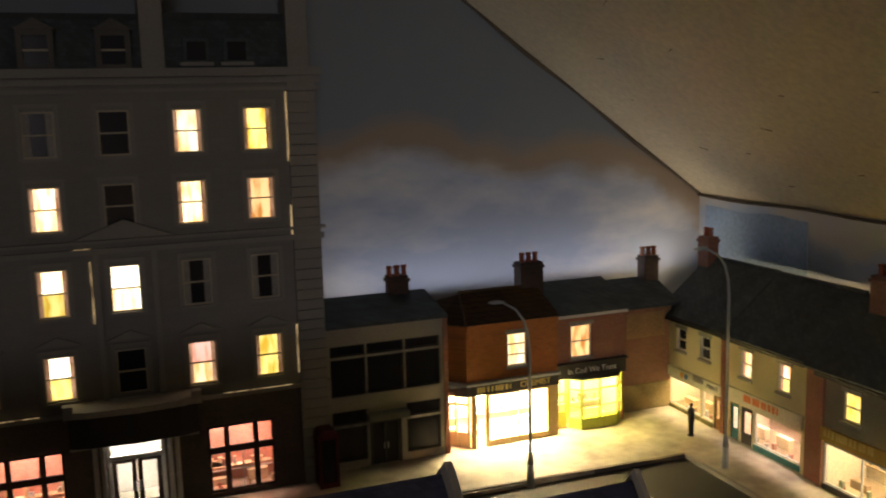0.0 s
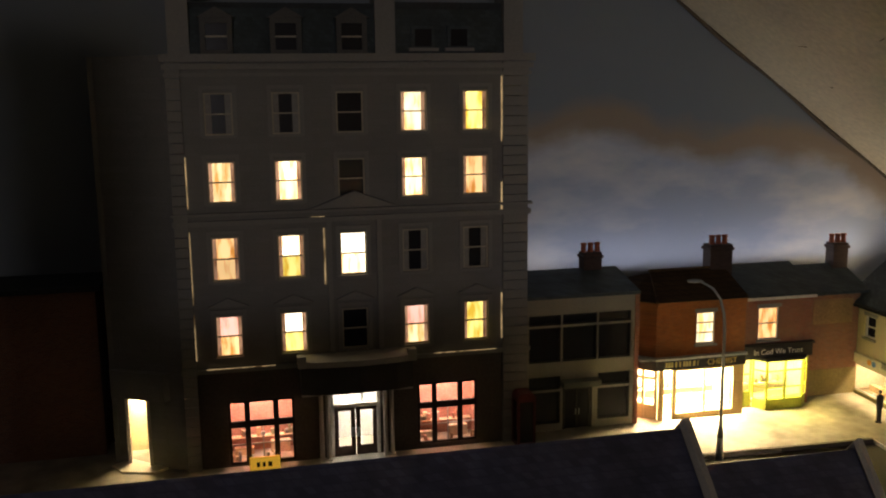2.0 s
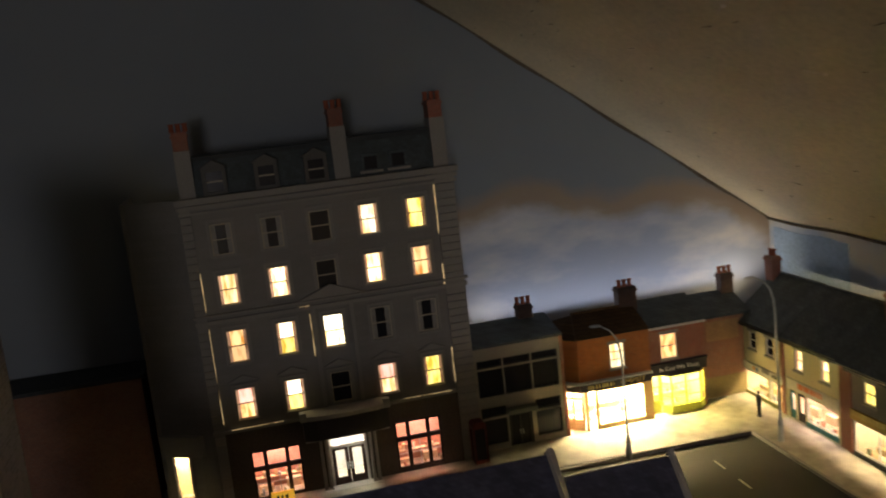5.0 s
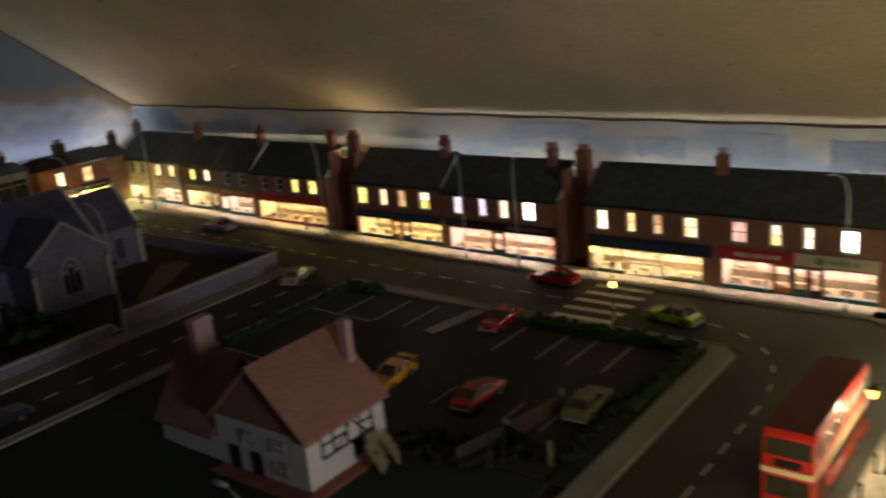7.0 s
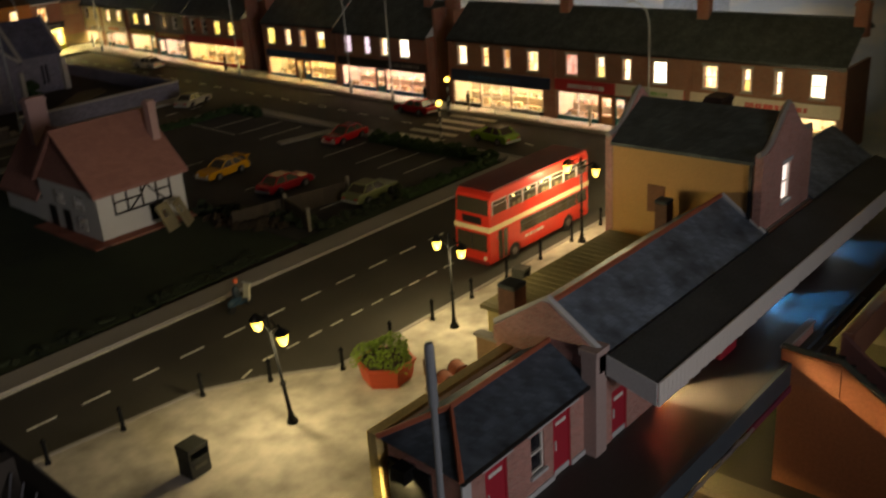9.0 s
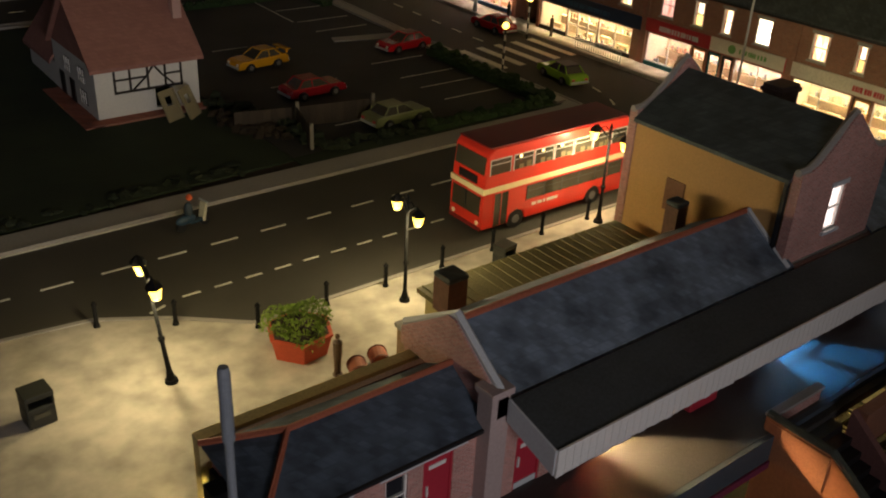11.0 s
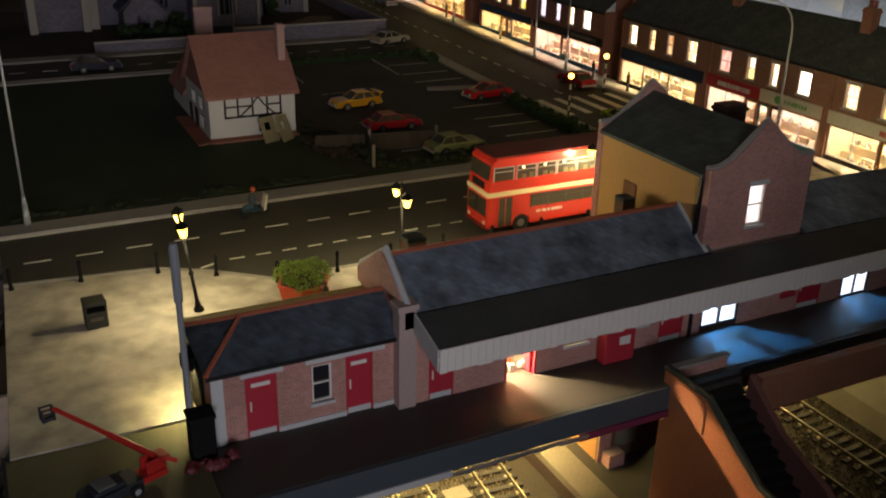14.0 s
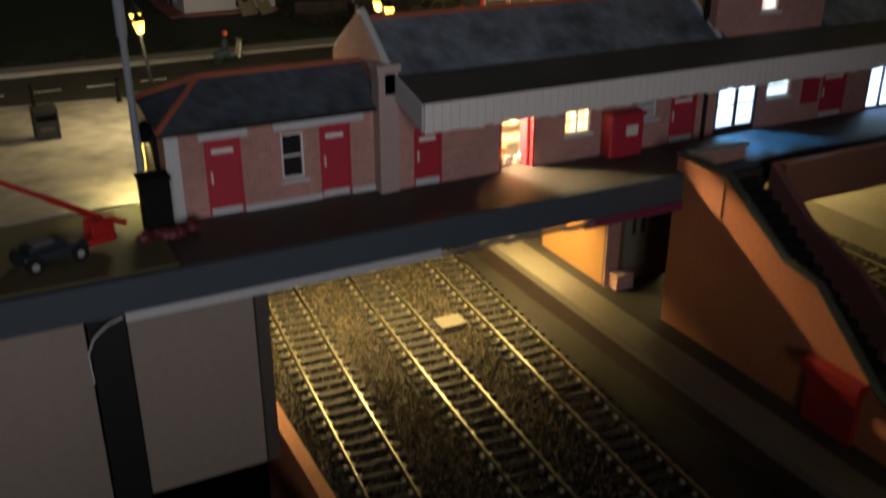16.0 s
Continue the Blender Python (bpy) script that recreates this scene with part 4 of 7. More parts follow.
for a in path:
    box(fr, a[0] - 0.6, a[0] + 0.6, a[1] - 0.5, a[1] + 0.7, 9, 38)
for a, b in zip(path, path[1:]):
    for z in (9.5, 18, 30, 37):
        tube(fr, [(*a, z), (*b, z)], 0.45, 4)
part("frame", fr, LIME, by)
top = B()
prism(top, [(11, 0), (17.5, -9), (46.5, -9), (55, 0)], 37.5, 38.6)
part("bay_top", top, S_BLK, by)
# unseen ceiling added to keep the shop lamps from leaking upwards
part("inner_ceiling", boxes((0.5, 53, 3.2, 41, 45, 46)), WHITE, t)
room(t, 4, 52, 3.5, 26, 1, 44, L_LIME, WALLPAPER, 14)
part("ceiling_light", boxes((20, 46, -5, -3, 36.3, 37.2)), L_LIME, t, "glowing strip light in the bay")
part("door", boxes((3, 4, 0.5, 1.6, 1, 38), (10, 11, 0.5, 1.6, 1, 38), (4, 10, 0.5, 1.6, 1, 14), (4, 10, 0.5, 1.6, 26, 27)), LIME, t)
t = thing("end_wall_building", 374.5, 458, z0, "plain brick end wall with a worn painted advert", "wall")
part("wall", boxes((0, 46, 0, 4, 0, 78)), BRICK2, t)
part("advert", boxes((8, 40, -0.4, -0.05, 56, 74)), mat("faded_advert", (0.3, 0.19, 0.1), 0.85, 0.4, 50), t, "faded painted advert")
part("plinth", boxes((0, 46, -0.6, -0.05, 0, 22)), mat("mossy_render", (0.24, 0.19, 0.08), 0.85, 0.3), t)
r = B()
slab(r, [(-3, 78), (-3, 80), (32, 94), (36, 93), (36, 89)], "x", 0, 52)
part("roof", r, SLATE, t)
chimney(t, 46, 30, 88, 110, 12, 10, SOOTB, pots=3)

# ---- the hotel ----
H_Z = gz(434)
t = thing("hotel", 0, 432, H_Z, "tall grey stone hotel with lit sash windows", "hotel")
colx = [-34, 4, 41, 79, 117]
lev = [(71, 96), (117, 143), (163, 187), (202, 226)]
wins = {}
for r_, (a, b) in enumerate(lev):
    for c_, x in enumerate(colx):
        wins[(r_, c_)] = (x, x + 16, a, b)
gf = [(-29, 10, 3, 43), (87, 125, 5, 45)]
ent = (32, 63, 0, 45)
w = B()
pierced(w, -46, 142, 62, 247, 0, 4, list(wins.values()))
part("wall", w, STONE, t)
GFLOOR = mat("dark_brown_stone_paint", (0.105, 0.087, 0.072), 0.75, 0.3, 30, 500, 0.15)
w = B()
pierced(w, -46, 142, 0, 62, 0, 4, gf + [ent])
part("ground_floor_wall", w, GFLOOR, t, "dark brown ground floor wall")
# darker copy of the stone for the dormers, shade put into its colour
DIM_STONE = mat("dimmed_stone_paint", (0.13, 0.125, 0.115), 0.8, 0.25)
part("side_wall", boxes((155, 158, 4, 84, 0, 247)), STONE, t)
part("side_wall", boxes((-98, -94, 24, 86, 0, 247)), STONE, t)
sd = B()
prism(sd, [(-52, 0), (-52, 4), (-92, 26), (-95, 24)], 45, 247)
part("corner_wall", sd, STONE, t)
for q in ([(-52, 0), (-52, 4), (-72, 15), (-75, 12)], [(-90, 21), (-88, 24), (-92, 26), (-95, 24)]):
    sd = B()
    prism(sd, q, 0, 45)
    part("corner_pier", sd, STONE, t)
me_w = mesh_of("corner_block", boxes((142, 158, -2.2, 4, 0.4, 6)), STONE_P)
me_n = mesh_of("corner_block", boxes((-54, -46, -2.2, 4, 0.4, 6)), STONE_P)
for z in range(0, 246, 6):
    for me in (me_w, me_n):
        ob = new("corner_block", me)
        ob.parent = t
        ob.location = (0, 0, z * MM)
for i, (z, h, o) in enumerate(((62, 2.5, 2.5), (150, 3, 2.5), (156, 1.6, 4), (235, 2, 2.5), (239, 3, 4), (243, 4.5, 6))):
    part("string_course", boxes((-54 - o * 0.4, 159 + o * 0.4, -o, -0.05, z, z + h)), STONE_P, t)
style = {(0, 0): PINKLIT, (0, 1): WHITELIT, (0, 3): PINKLIT, (0, 4): YELLOWLIT, (1, 0): AMBERLIT, (1, 1): CREAMLIT, (1, 2): WHITELIT, (2, 0): WARM, (2, 1): CREAMLIT, (2, 3): WARM, (2, 4): AMBERLIT, (3, 3): CREAMLIT, (3, 4): YELLOWLIT}
PALEF = mat("cream_sash_paint", (0.55, 0.48, 0.36), 0.6)
for k, (a, b, c, d) in wins.items():
    ww = window(t, a, b, c, d, 0, style.get(k, DARKPANE), PALEF, STONE_P, lintel=None, deep=3, low={(0, 1): YELLOWLIT, (1, 1): YELLOWLIT, (1, 2): CREAMLIT, (0, 3): WARM, (0, 0): AMBERLIT, (1, 0): AMBERLIT, (2, 1): WARM}.get(k), drapes=k in style and k != (1, 2))
    if k in ((1, 3), (1, 4), (3, 0), (3, 1)):
        for p, q in ((a + 0.9, a + 4.2), (b - 4.2, b - 0.9)):
            part("curtain", boxes((p, q, 2.2, 2.6, c + 0.9, d - 0.9)), mat("grey_net_curtain", (0.35, 0.33, 0.3), 0.9, 0.3, 60, 400, 0.3), ww)
    s = boxes((a - 2.4, a - 0.05, -0.9, -0.05, c - 1, d + 2), (b + 0.05, b + 2.4, -0.9, -0.05, c - 1, d + 2), (a - 2.4, b + 2.4, -1.2, -0.05, d + 2, d + 4))
    part("surround", s, STONE_P, ww)
    if k[0] == 0:
        p = B()
        slab(p, [(a - 4, d + 6), (b + 4, d + 6), ((a + b) / 2, d + 11)], "y", -2.2, -0.05)
        part("pediment", p, STONE_P, ww)
# slits beside the piers where the lamp light leaks out
LEAK = lit("leaking_lamp_light", (1.0, 0.72, 0.36), (0.12, 0.07, 0.03), 0.28)
for x, z0_, z1_ in ((141.2, 71, 100), (141.2, 150, 170), (141.2, 195, 234), (-46.2, 70, 98), (-46.2, 104, 147), (-46.2, 160, 190), (31.2, 112, 146)):
    part("light_gap", boxes((x, x + 0.8, -0.7, -0.05, z0_, z1_)), LEAK, t, "thin slit leaking warm light")
for x, z, ln in ((97, 62, 40), (-40, 62, 40), (24, 150.6, 8)):
    part("light_gap", boxes((x, x + ln, -2.9, -2.55, z + 2.6, z + 2.95)), LEAK, t, "thin slit leaking warm light")
# the raised centre bay
cb = boxes((33, 36, -2.4, -0.05, 66, 150), (63, 66, -2.4, -0.05, 66, 150))
part("centre_pier", cb, STONE_P, t)
p = B()
slab(p, [(24, 158), (76, 158), (50, 168)], "y", -4, -0.05)
part("pediment", p, STONE_P, t)
# ground floor windows
for a, b, c, d in gf:
    f = B()
    wd = (b - a)
    xs = [a, a + wd * 0.24, a + wd * 0.32, a + wd * 0.68, a + wd * 0.76, b]
    zs = [c, c + (d - c) * 0.58, c + (d - c) * 0.68, d]
    cells = [(xs[0] + 1.2, xs[1]), (xs[2], xs[3]), (xs[4], xs[5] - 1.2)]
    pierced(f, a, b, c, d, 0.4, 2, [(p, q, r0, r1) for p, q in cells for r0, r1 in ((zs[0] + 1.2, zs[1]), (zs[2], zs[3] - 1.2))])
    ww = part("window", f, DARKFRAME, t)
    room(t, a - 3, b + 3, 4.2, 24, 2, 47, glow_strip("rosy_strip_lamp", (1.0, 0.66, 0.52), 42), mat("rose_wallpaper", (0.62, 0.34, 0.27), 0.8, 0.3, 60), 21 + int(a))
    part("sash_bar", boxes(*[(x, x + 0.7, 0.8, 1.6, c, zs[1]) for x in (a + wd * 0.5,)], (a, b, 0.8, 1.6, c + (d - c) * 0.3, c + (d - c) * 0.3 + 0.7)), OFFWHITE, ww)
# entrance
en = boxes((32, 34, 0.4, 2, 0, 45), (61, 63, 0.4, 2, 0, 45), (34, 61, 0.4, 2, 33, 35.5), (34, 61, 0.4, 2, 43.5, 45), (42.5, 43.3, 0.6, 1.6, 35.5, 43.5), (51.7, 52.5, 0.6, 1.6, 35.5, 43.5))
dr = part("entrance", en, WHITE, t)
for x in (34.2, 47.8):
    lf = part("door_leaf", boxes((x, x + 2.6, 0.8, 1.6, 0.5, 33), (x + 10.4, x + 13, 0.8, 1.6, 0.5, 33), (x + 2.6, x + 10.4, 0.8, 1.6, 0.5, 8), (x + 2.6, x + 10.4, 0.8, 1.6, 31, 33)), mat("dark_oak_door", (0.06, 0.025, 0.015), 0.5), dr)
    part("handle", boxes((x + (11 if x < 40 else 0.8), x + (12 if x < 40 else 1.8), 0, 0.7, 14, 20)), GREYMETAL, lf)
room(t, 30, 65, 4.2, 30, 0.5, 47, glow_strip("white_lobby_lamp", (1.0, 0.95, 0.84), 60), mat("white_lobby_wall", (0.75, 0.73, 0.68), 0.7), 25, stock=False)
for x in (26, 30, 65.5, 69.5):
    co = B()
    cyl(co, x, -4, 3, 47, 1.5, 1.25, 12)
    box(co, x - 2, x + 2, -6, -2, 0, 3)
    box(co, x - 2, x + 2, -6, -2, 47, 49)
    part("portico_column", co, DRESS, t)
part("portico_step", boxes((20, 76, -14, 0, -1, 0.8), (24, 72, -10, 0, 0.8, 2)), DRESS, t)
cn = B()
prism(cn, [(14, -1), (14, -16), (24, -19), (48, -21), (71, -19), (81, -16), (81, -1)], 49, 66)
part("canopy", cn, mat("dark_bronze_canopy", (0.045, 0.04, 0.036), 0.6), t)
for x in (12, 78):
    part("canopy_block", boxes((x, x + 5, -19, -13, 66, 73)), DRESS, t)
part("canopy_lower_edge", boxes((14, 81, -15.4, -14.6, 47.4, 49.2)), DRESS, t)
ce = B()
prism(ce, [(13, -0.2), (13, -17), (23, -20.5), (48, -22.5), (72, -20.5), (82, -17), (82, -0.2)], 66, 69.5)
part("canopy_cornice", ce, DRESS, t)
# mansard, dormers and chimneys
ms = B()
prism_pts = [(-50, 6), (152, 6), (152, 80), (-50, 80)]
lo = [ms.verts.new((x, y, 247)) for x, y in prism_pts]
hi = [ms.verts.new((x + (4 if x < 0 else -3), y + (7 if y < 40 else -7), 276)) for x, y in prism_pts]
ms.faces.new(hi)
for i in range(4):
    j = (i + 1) % 4
    ms.faces.new((lo[i], lo[j], hi[j], hi[i]))
ms.faces.new(lo[::-1])
roof = part("mansard_roof", ms, SLATE, t)
part("parapet", boxes((78, 150, 12, 15, 274, 278), (-46, 66, 12, 15, 274, 277)), FELT, roof)
for x in (-34, 5, 43):
    d = B()
    pierced(d, x, x + 18, 247, 268, 4, 14, [(x + 3, x + 15, 250, 265)])
    slab(d, [(x - 1.5, 268), (x + 19.5, 268), (x + 9, 274)], "y", 3, 16)
    dm = part("dormer", d, DIM_STONE, t)
    part("pane", boxes((x + 3, x + 15, 6, 7, 250, 265)), DARKPANE, dm)
    part("sash_bar", boxes((x + 3, x + 15, 5, 6, 257, 258)), PALEF, dm)
for x in (88, 110):
    d = boxes((x, x + 14, 7, 18, 249, 264))
    dm = part("dormer", d, SLATE, t)
    part("pane", boxes((x + 2, x + 12, 6.2, 6.9, 252, 262)), DARKPANE, dm)
    part("sill", boxes((x - 2, x + 16, 4.5, 7, 249, 251)), STONE_P, dm)
for x, zt in ((-46, 297), (72, 302), (151, 300)):
    part("chimney_pier", boxes((x - 6, x + 6, 6, 26, 247, zt - 14)), STONE_P, t)
    chimney(t, x, 16, zt - 14, zt, 11, 16, pots=3)
# corner porch, lit
part("corner_door", boxes((-90, -88, 18, 21, 0, 46), (-77, -75, 11, 15, 0, 46)), DRESS, t)
room(t, -92, -66, 25, 40, 0, 44, glow_strip("porch_lamp", (1.0, 0.82, 0.5), 170), mat("porch_cream", (0.65, 0.55, 0.35), 0.7), 31, stock=False)
bm = B()
prism(bm, [(-100, 17), (-93, 6), (-74, 0), (-66, 6), (-90, 26)], -0.8, 3.4)
part("porch_step", bm, mat("pale_porch_stone", (0.62, 0.56, 0.44), 0.8, 0.15), t)
bm = B()
prism(bm, [(-98, 22), (-66, 3), (-60, 8), (-92, 28)], 45, 62)
part("porch_hood", bm, STONE_P, t)
bm = boxes((-10, 8, -9, -7.4, 1, 10))
bt = solo("poster_board", bm, mat("amber_poster", (0.6, 0.3, 0.03), 0.5, glow=0.35, glow_color=(0.9, 0.5, 0.05)), "amber lit poster board standing by the hotel", "sign")
bt.location = Vector((-8, 432, H_Z)) * MM
text_bars(bt, -6, 4, -9, 4, 3, BLACK, 5)
# dark neighbour beyond the hotel's corner
t = thing("dark_warehouse", -480, 470, H_Z, "unlit dark brick warehouse beyond the hotel", "building")
part("wall", boxes((0, 375, 0, 45, 0, 108)), BRICK2, t)
part("roof", boxes((-3, 378, -2, 46, 108, 111)), FELT, t)
# phone box by the hotel
t = thing("telephone_kiosk", 148, 418, H_Z + 1.5, "dark red telephone kiosk beside the hotel", "phone box")
KR = mat("dark_kiosk_red", (0.10, 0.01, 0.01), 0.45)
for x in (0, 10.4):
    for y in (0, 10.4):
        part("corner_post", boxes((x, x + 1.6, y, y + 1.6, 0, 30)), KR, t)
part("head", boxes((0, 12, 0, 12, 30, 33)), KR, t)
part("plinth", boxes((0.3, 11.7, 0.3, 11.7, 0, 3)), KR, t)
part("pane", boxes((1, 11, 1, 11, 3, 30)), DARKPANE, t)
bm = B()
slab(bm, [(0, 33), (12, 33), (10, 35.5), (2, 35.5)], "y", 0, 12)
part("roof", bm, KR, t)

# ---- station ----
DZ = 0.0  # deck level
FRONT = -943
DECK = mat("platform_tarmac", (0.040, 0.037, 0.034), 0.6, 0.3, 20, 1200, 0.3)
DECK_O = mat("olive_deck_card", (0.085, 0.078, 0.035), 0.75, 0.2, 14, 600, 0.15)
EDGE = mat("blue_black_deck_edge", (0.045, 0.062, 0.078), 0.7, 0.15)
solo("platform_deck", boxes((-291, 330, -986, -912, -12, 0.4)), DECK, "black tarmac platform deck on a raised base", "platform", "structure")
solo("platform_deck_olive", boxes((-289, -208, -985, -917.5, 0.4, 1.2)), DECK_O, "olive card deck at the end of the forecourt", "platform", "structure")
solo("platform_edge", boxes((-291, 330, -988.5, -986, -13.5, 0.2)), EDGE, "blue-black card edging of the platform deck", "platform", "structure")
bm = B()
rg = random.Random(9)
box(bm, -230, -102, -989.5, -988.6, -16, -12.5)
solo("pale_strip", bm, OFFWHITE, "pale strip along the underside of the deck edge", "trim", "structure")
solo("maroon_strip", boxes((-30, 26, -989.5, -988.6, -17.5, -13.5)), mat("maroon_strip_paint", (0.17, 0.02, 0.06), 0.6), "maroon strip under the deck edge", "trim", "structure")
bm = B()
for i in range(5):
    x = -102 + i * 15
    tube(bm, [(x, -989.5, -14.5 - rg.uniform(0, 1)), (x + 9, -990, -14 - rg.uniform(0, 2)), (x + 17, -989.5, -13.6 - rg.uniform(0, 1.5))], 1.1, 5)
solo("torn_foil_edge", bm, mat("crumpled_foil", (0.35, 0.36, 0.4), 0.35, 0.3, metal=0.7), "crumpled foil and torn card under the deck", "trim", "structure")


def door(parent, x0, x1, z1, face, m=RED, kick=OFFWHITE):
    d = part("door", boxes((x0, x0 + 1, face + 0.4, face + 2, 0, z1), (x1 - 1, x1, face + 0.4, face + 2, 0, z1), (x0 + 1, x1 - 1, face + 0.4, face + 2, z1 - 1, z1)), m, parent)
    part("door_leaf", boxes((x0 + 1, x1 - 1, face + 0.9, face + 1.8, 0, z1 - 1)), m, d)
    part("kick_plate", boxes((x0 + 1, x1 - 1, face + 0.5, face + 0.9, 0, 3)), kick, d)
    part("name_plate", boxes((x0 + 3, x1 - 3, face + 0.5, face + 0.9, z1 - 6.5, z1 - 4.6)), WHITE, d)
    part("handle", boxes((x0 + 2, x0 + 2.7, face + 0.1, face + 0.9, z1 * 0.42, z1 * 0.42 + 5)), WHITE, d)
    return d


t = thing("station_store", 0, FRONT, 0.4, "small pink brick station store with two red doors", "station building")
w = B()
ho = [(-186, -171, 0, 33), (-154, -144, 11, 31), (-137, -123, 0, 33)]
pierced(w, -201, -108, 0, 39, 0, 3, ho)
box(w, -201, -198, 3, 41, 0, 39)
box(w, -198, -108, 38, 41, 0, 44)
part("wall", w, PINK, t)
part("plinth", boxes((-171, -154, -0.8, -0.05, 0, 2.6), (-154, -137, -0.8, -0.05, 0, 2.6), (-123, -108, -0.8, -0.05, 0, 2.6)), OFFWHITE, t)
part("quoin", boxes((-201.5, -196, -1.0, -0.05, 0, 38)), OFFWHITE, t)
part("lintel", boxes((-188, -168, -1.2, -0.05, 33, 36)), OFFWHITE, t)
part("lintel", boxes((-157, -117, -1.2, -0.05, 33, 36)), OFFWHITE, t)
door(t, -186, -171, 33, 0)
door(t, -137, -123, 33, 0)
window(t, -154, -144, 11, 31, 0, DARKPANE, WHITE, OFFWHITE)
r = B()
v = [r.verts.new(p) for p in ((-204, -3, 38.5), (-106, -3, 38.5), (-106, 21, 53), (-181, 21, 53), (-106, 44, 40), (-204, 44, 42))]
for f in ((0, 1, 2, 3), (3, 2, 4, 5), (0, 3, 5)):
    r.faces.new([v[i] for i in f])
bmesh.ops.solidify(r, geom=r.faces[:], thickness=1.0)
roof = part("roof", r, SLATE_B, t)
rd = B()
tube(rd, [(-204, -3, 39), (-181, 21, 54), (-106, 21, 54)], 1.3, 6)
tube(rd, [(-204, 44, 42.5), (-181, 21, 54)], 1.3, 6)
part("ridge_tile", rd, TERRA, roof)
bm = B()
tube(bm, [(-107, -3, 40), (-107, 21, 54.5)], 1.6, 5)
part("coping", bm, OFFWHITE, roof)
part("gutter", boxes((-204, -106, -4, -2.5, 37, 38.6)), BLACK, t)
# lamp added for the bright patch on the paving; its source is unseen
wl = part("wall_lamp", boxes((-207, -203.4, 27, 31, 30, 31)), mat("added_lamp_glow", (1, 0.86, 0.4), 0.4, glow=500, glow_color=(1.0, 0.80, 0.34), bump=0), t, "small glowing yellow lamp added to light the forecourt")
# added black plates that block its light from wall and quoin
part("lamp_hood", boxes((-208.4, -207.4, 25, 33, 27.5, 33), (-207.4, -201, 25, 26, 27.5, 33), (-207.4, -201, 32, 33, 29, 33), (-208.4, -201, 25, 33, 33, 34), (-203, -201.2, 16, 40, 3, 33)), mat("black_light_blocker", (0.012, 0.012, 0.012), 0.95, spec=0.05), wl, "black hood and board added to keep the store wall dark")
part("rear_parapet", boxes((-204, -106, 44.5, 50, 0, 43)), mat("ochre_parapet", (0.5, 0.40, 0.17), 0.8), t)

t = thing("station_main", 0, -948, 0.4, "long pink brick station building with slate roof", "station building")
w = B()
mh = [(-95, -81, 0, 27), (-51, -32, 0, 27), (-15, 0, 13, 26), (28, 40, 15, 26), (49, 66, 0, 27), (79, 107, 0, 29), (114, 131, 16, 28), (155, 174, 0, 28), (192, 216, 0, 28)]
pierced(w, -107, 260, 0, 50, 0, 3, mh)
box(w, -107, -104, 3, 60, 0, 50)
box(w, -104, 260, 57, 60, 0, 50)
part("wall", w, PINK, t)
pi = boxes((-112, -103, -2, 6, 0, 54), (-113, -102, -3, 7, 54, 57))
part("pier", pi, mat("pinkish_grey_pier", (0.40, 0.31, 0.29), 0.8, 0.15), t)
g = B()
slab(g, [(-2, 44), (60, 44), (60, 52), (30, 73), (26, 73), (-2, 53)], "x", -109, -104)
gb = part("gable", g, PINK, t)
cp = B()
tube(cp, [(-106.5, -2, 54.5), (-106.5, 27, 74.5), (-106.5, 60, 53.5)], 2.0, 5)
part("coping", cp, OFFWHITE, gb)
r = B()
slab(r, [(-1, 50), (-1, 51.5), (28, 71), (60, 50), (60, 48.5), (28, 69.5)], "x", -104, 80)
roof = part("roof", r, SLATE_B, t)
rd = B()
tube(rd, [(-104, 28, 71.2), (80, 28, 71.2)], 1.4, 6)
part("ridge_tile", rd, TERRA, roof)
cp = B()
tube(cp, [(76, 0, 51.5), (76, 28, 71.8)], 1.8, 5)
part("coping", cp, OFFWHITE, roof)
r = B()
slab(r, [(-1, 50), (-1, 51.5), (28, 71), (60, 50), (60, 48.5), (28, 69.5)], "x", 150, 260)
part("roof", r, SLATE_B, t)
# platform canopy with boarded valance
c = B()
slab(c, [(-3, 50.5), (-3, 52), (-29, 45.5), (-29, 44)], "x", -104, 262)
cn = part("canopy", c, FELT, t)
rgv = random.Random(3)
va = B()
for i in range(91):
    x = -104 + i * 4
    box(va, x + 0.08, x + 3.92, -30, -29.2, 34.0 + rgv.uniform(-0.5, 0.5), 46.2)
part("valance", va, WHITE, cn, "pale boarded canopy valance")
sv = B()
slab(sv, [(-29, 34.5), (-29, 46), (-3, 52.5), (-3, 42)], "x", -104.8, -104)
part("side_valance", sv, OFFWHITE, cn)
door(t, -95, -81, 27, 0)
door(t, 49, 66, 27, 0)
door(t, 155, 174, 28, 0)
op = part("open_door", boxes((-51, -50, -0.2, 2.4, 0, 27), (-33, -32, -0.2, 2.4, 0, 27), (-50, -33, -0.2, 2.4, 26, 27)), RED, t)
part("door_leaf", boxes((-34.5, -33, 2.6, 9, 0, 26)), RED, op, "red door swung inwards")
L_HALL = glow_strip("hall_lamp", (1.0, 0.72, 0.38), 4200)
L_BLUE = glow_strip("cold_hall_lamp", (0.05, 0.40, 1.0), 15000)
L_BLUE_DIM = glow_strip("dim_cold_hall_lamp", (0.05, 0.40, 1.0), 3500)
room(t, -60, 4, 3.2, 40, 0, 46, L_HALL, mat("cream_hall_wall", (0.65, 0.55, 0.44), 0.7), 41, lamp_z=15, lamp_y=12, span=(-56, -52))
hall = room(t, 76, 136, 3.2, 34, 0, 46, L_BLUE, mat("white_hall_wall", (0.7, 0.72, 0.74), 0.7), 42, stock=False, lamp_z=4, lamp_y=18, span=(84, 88))
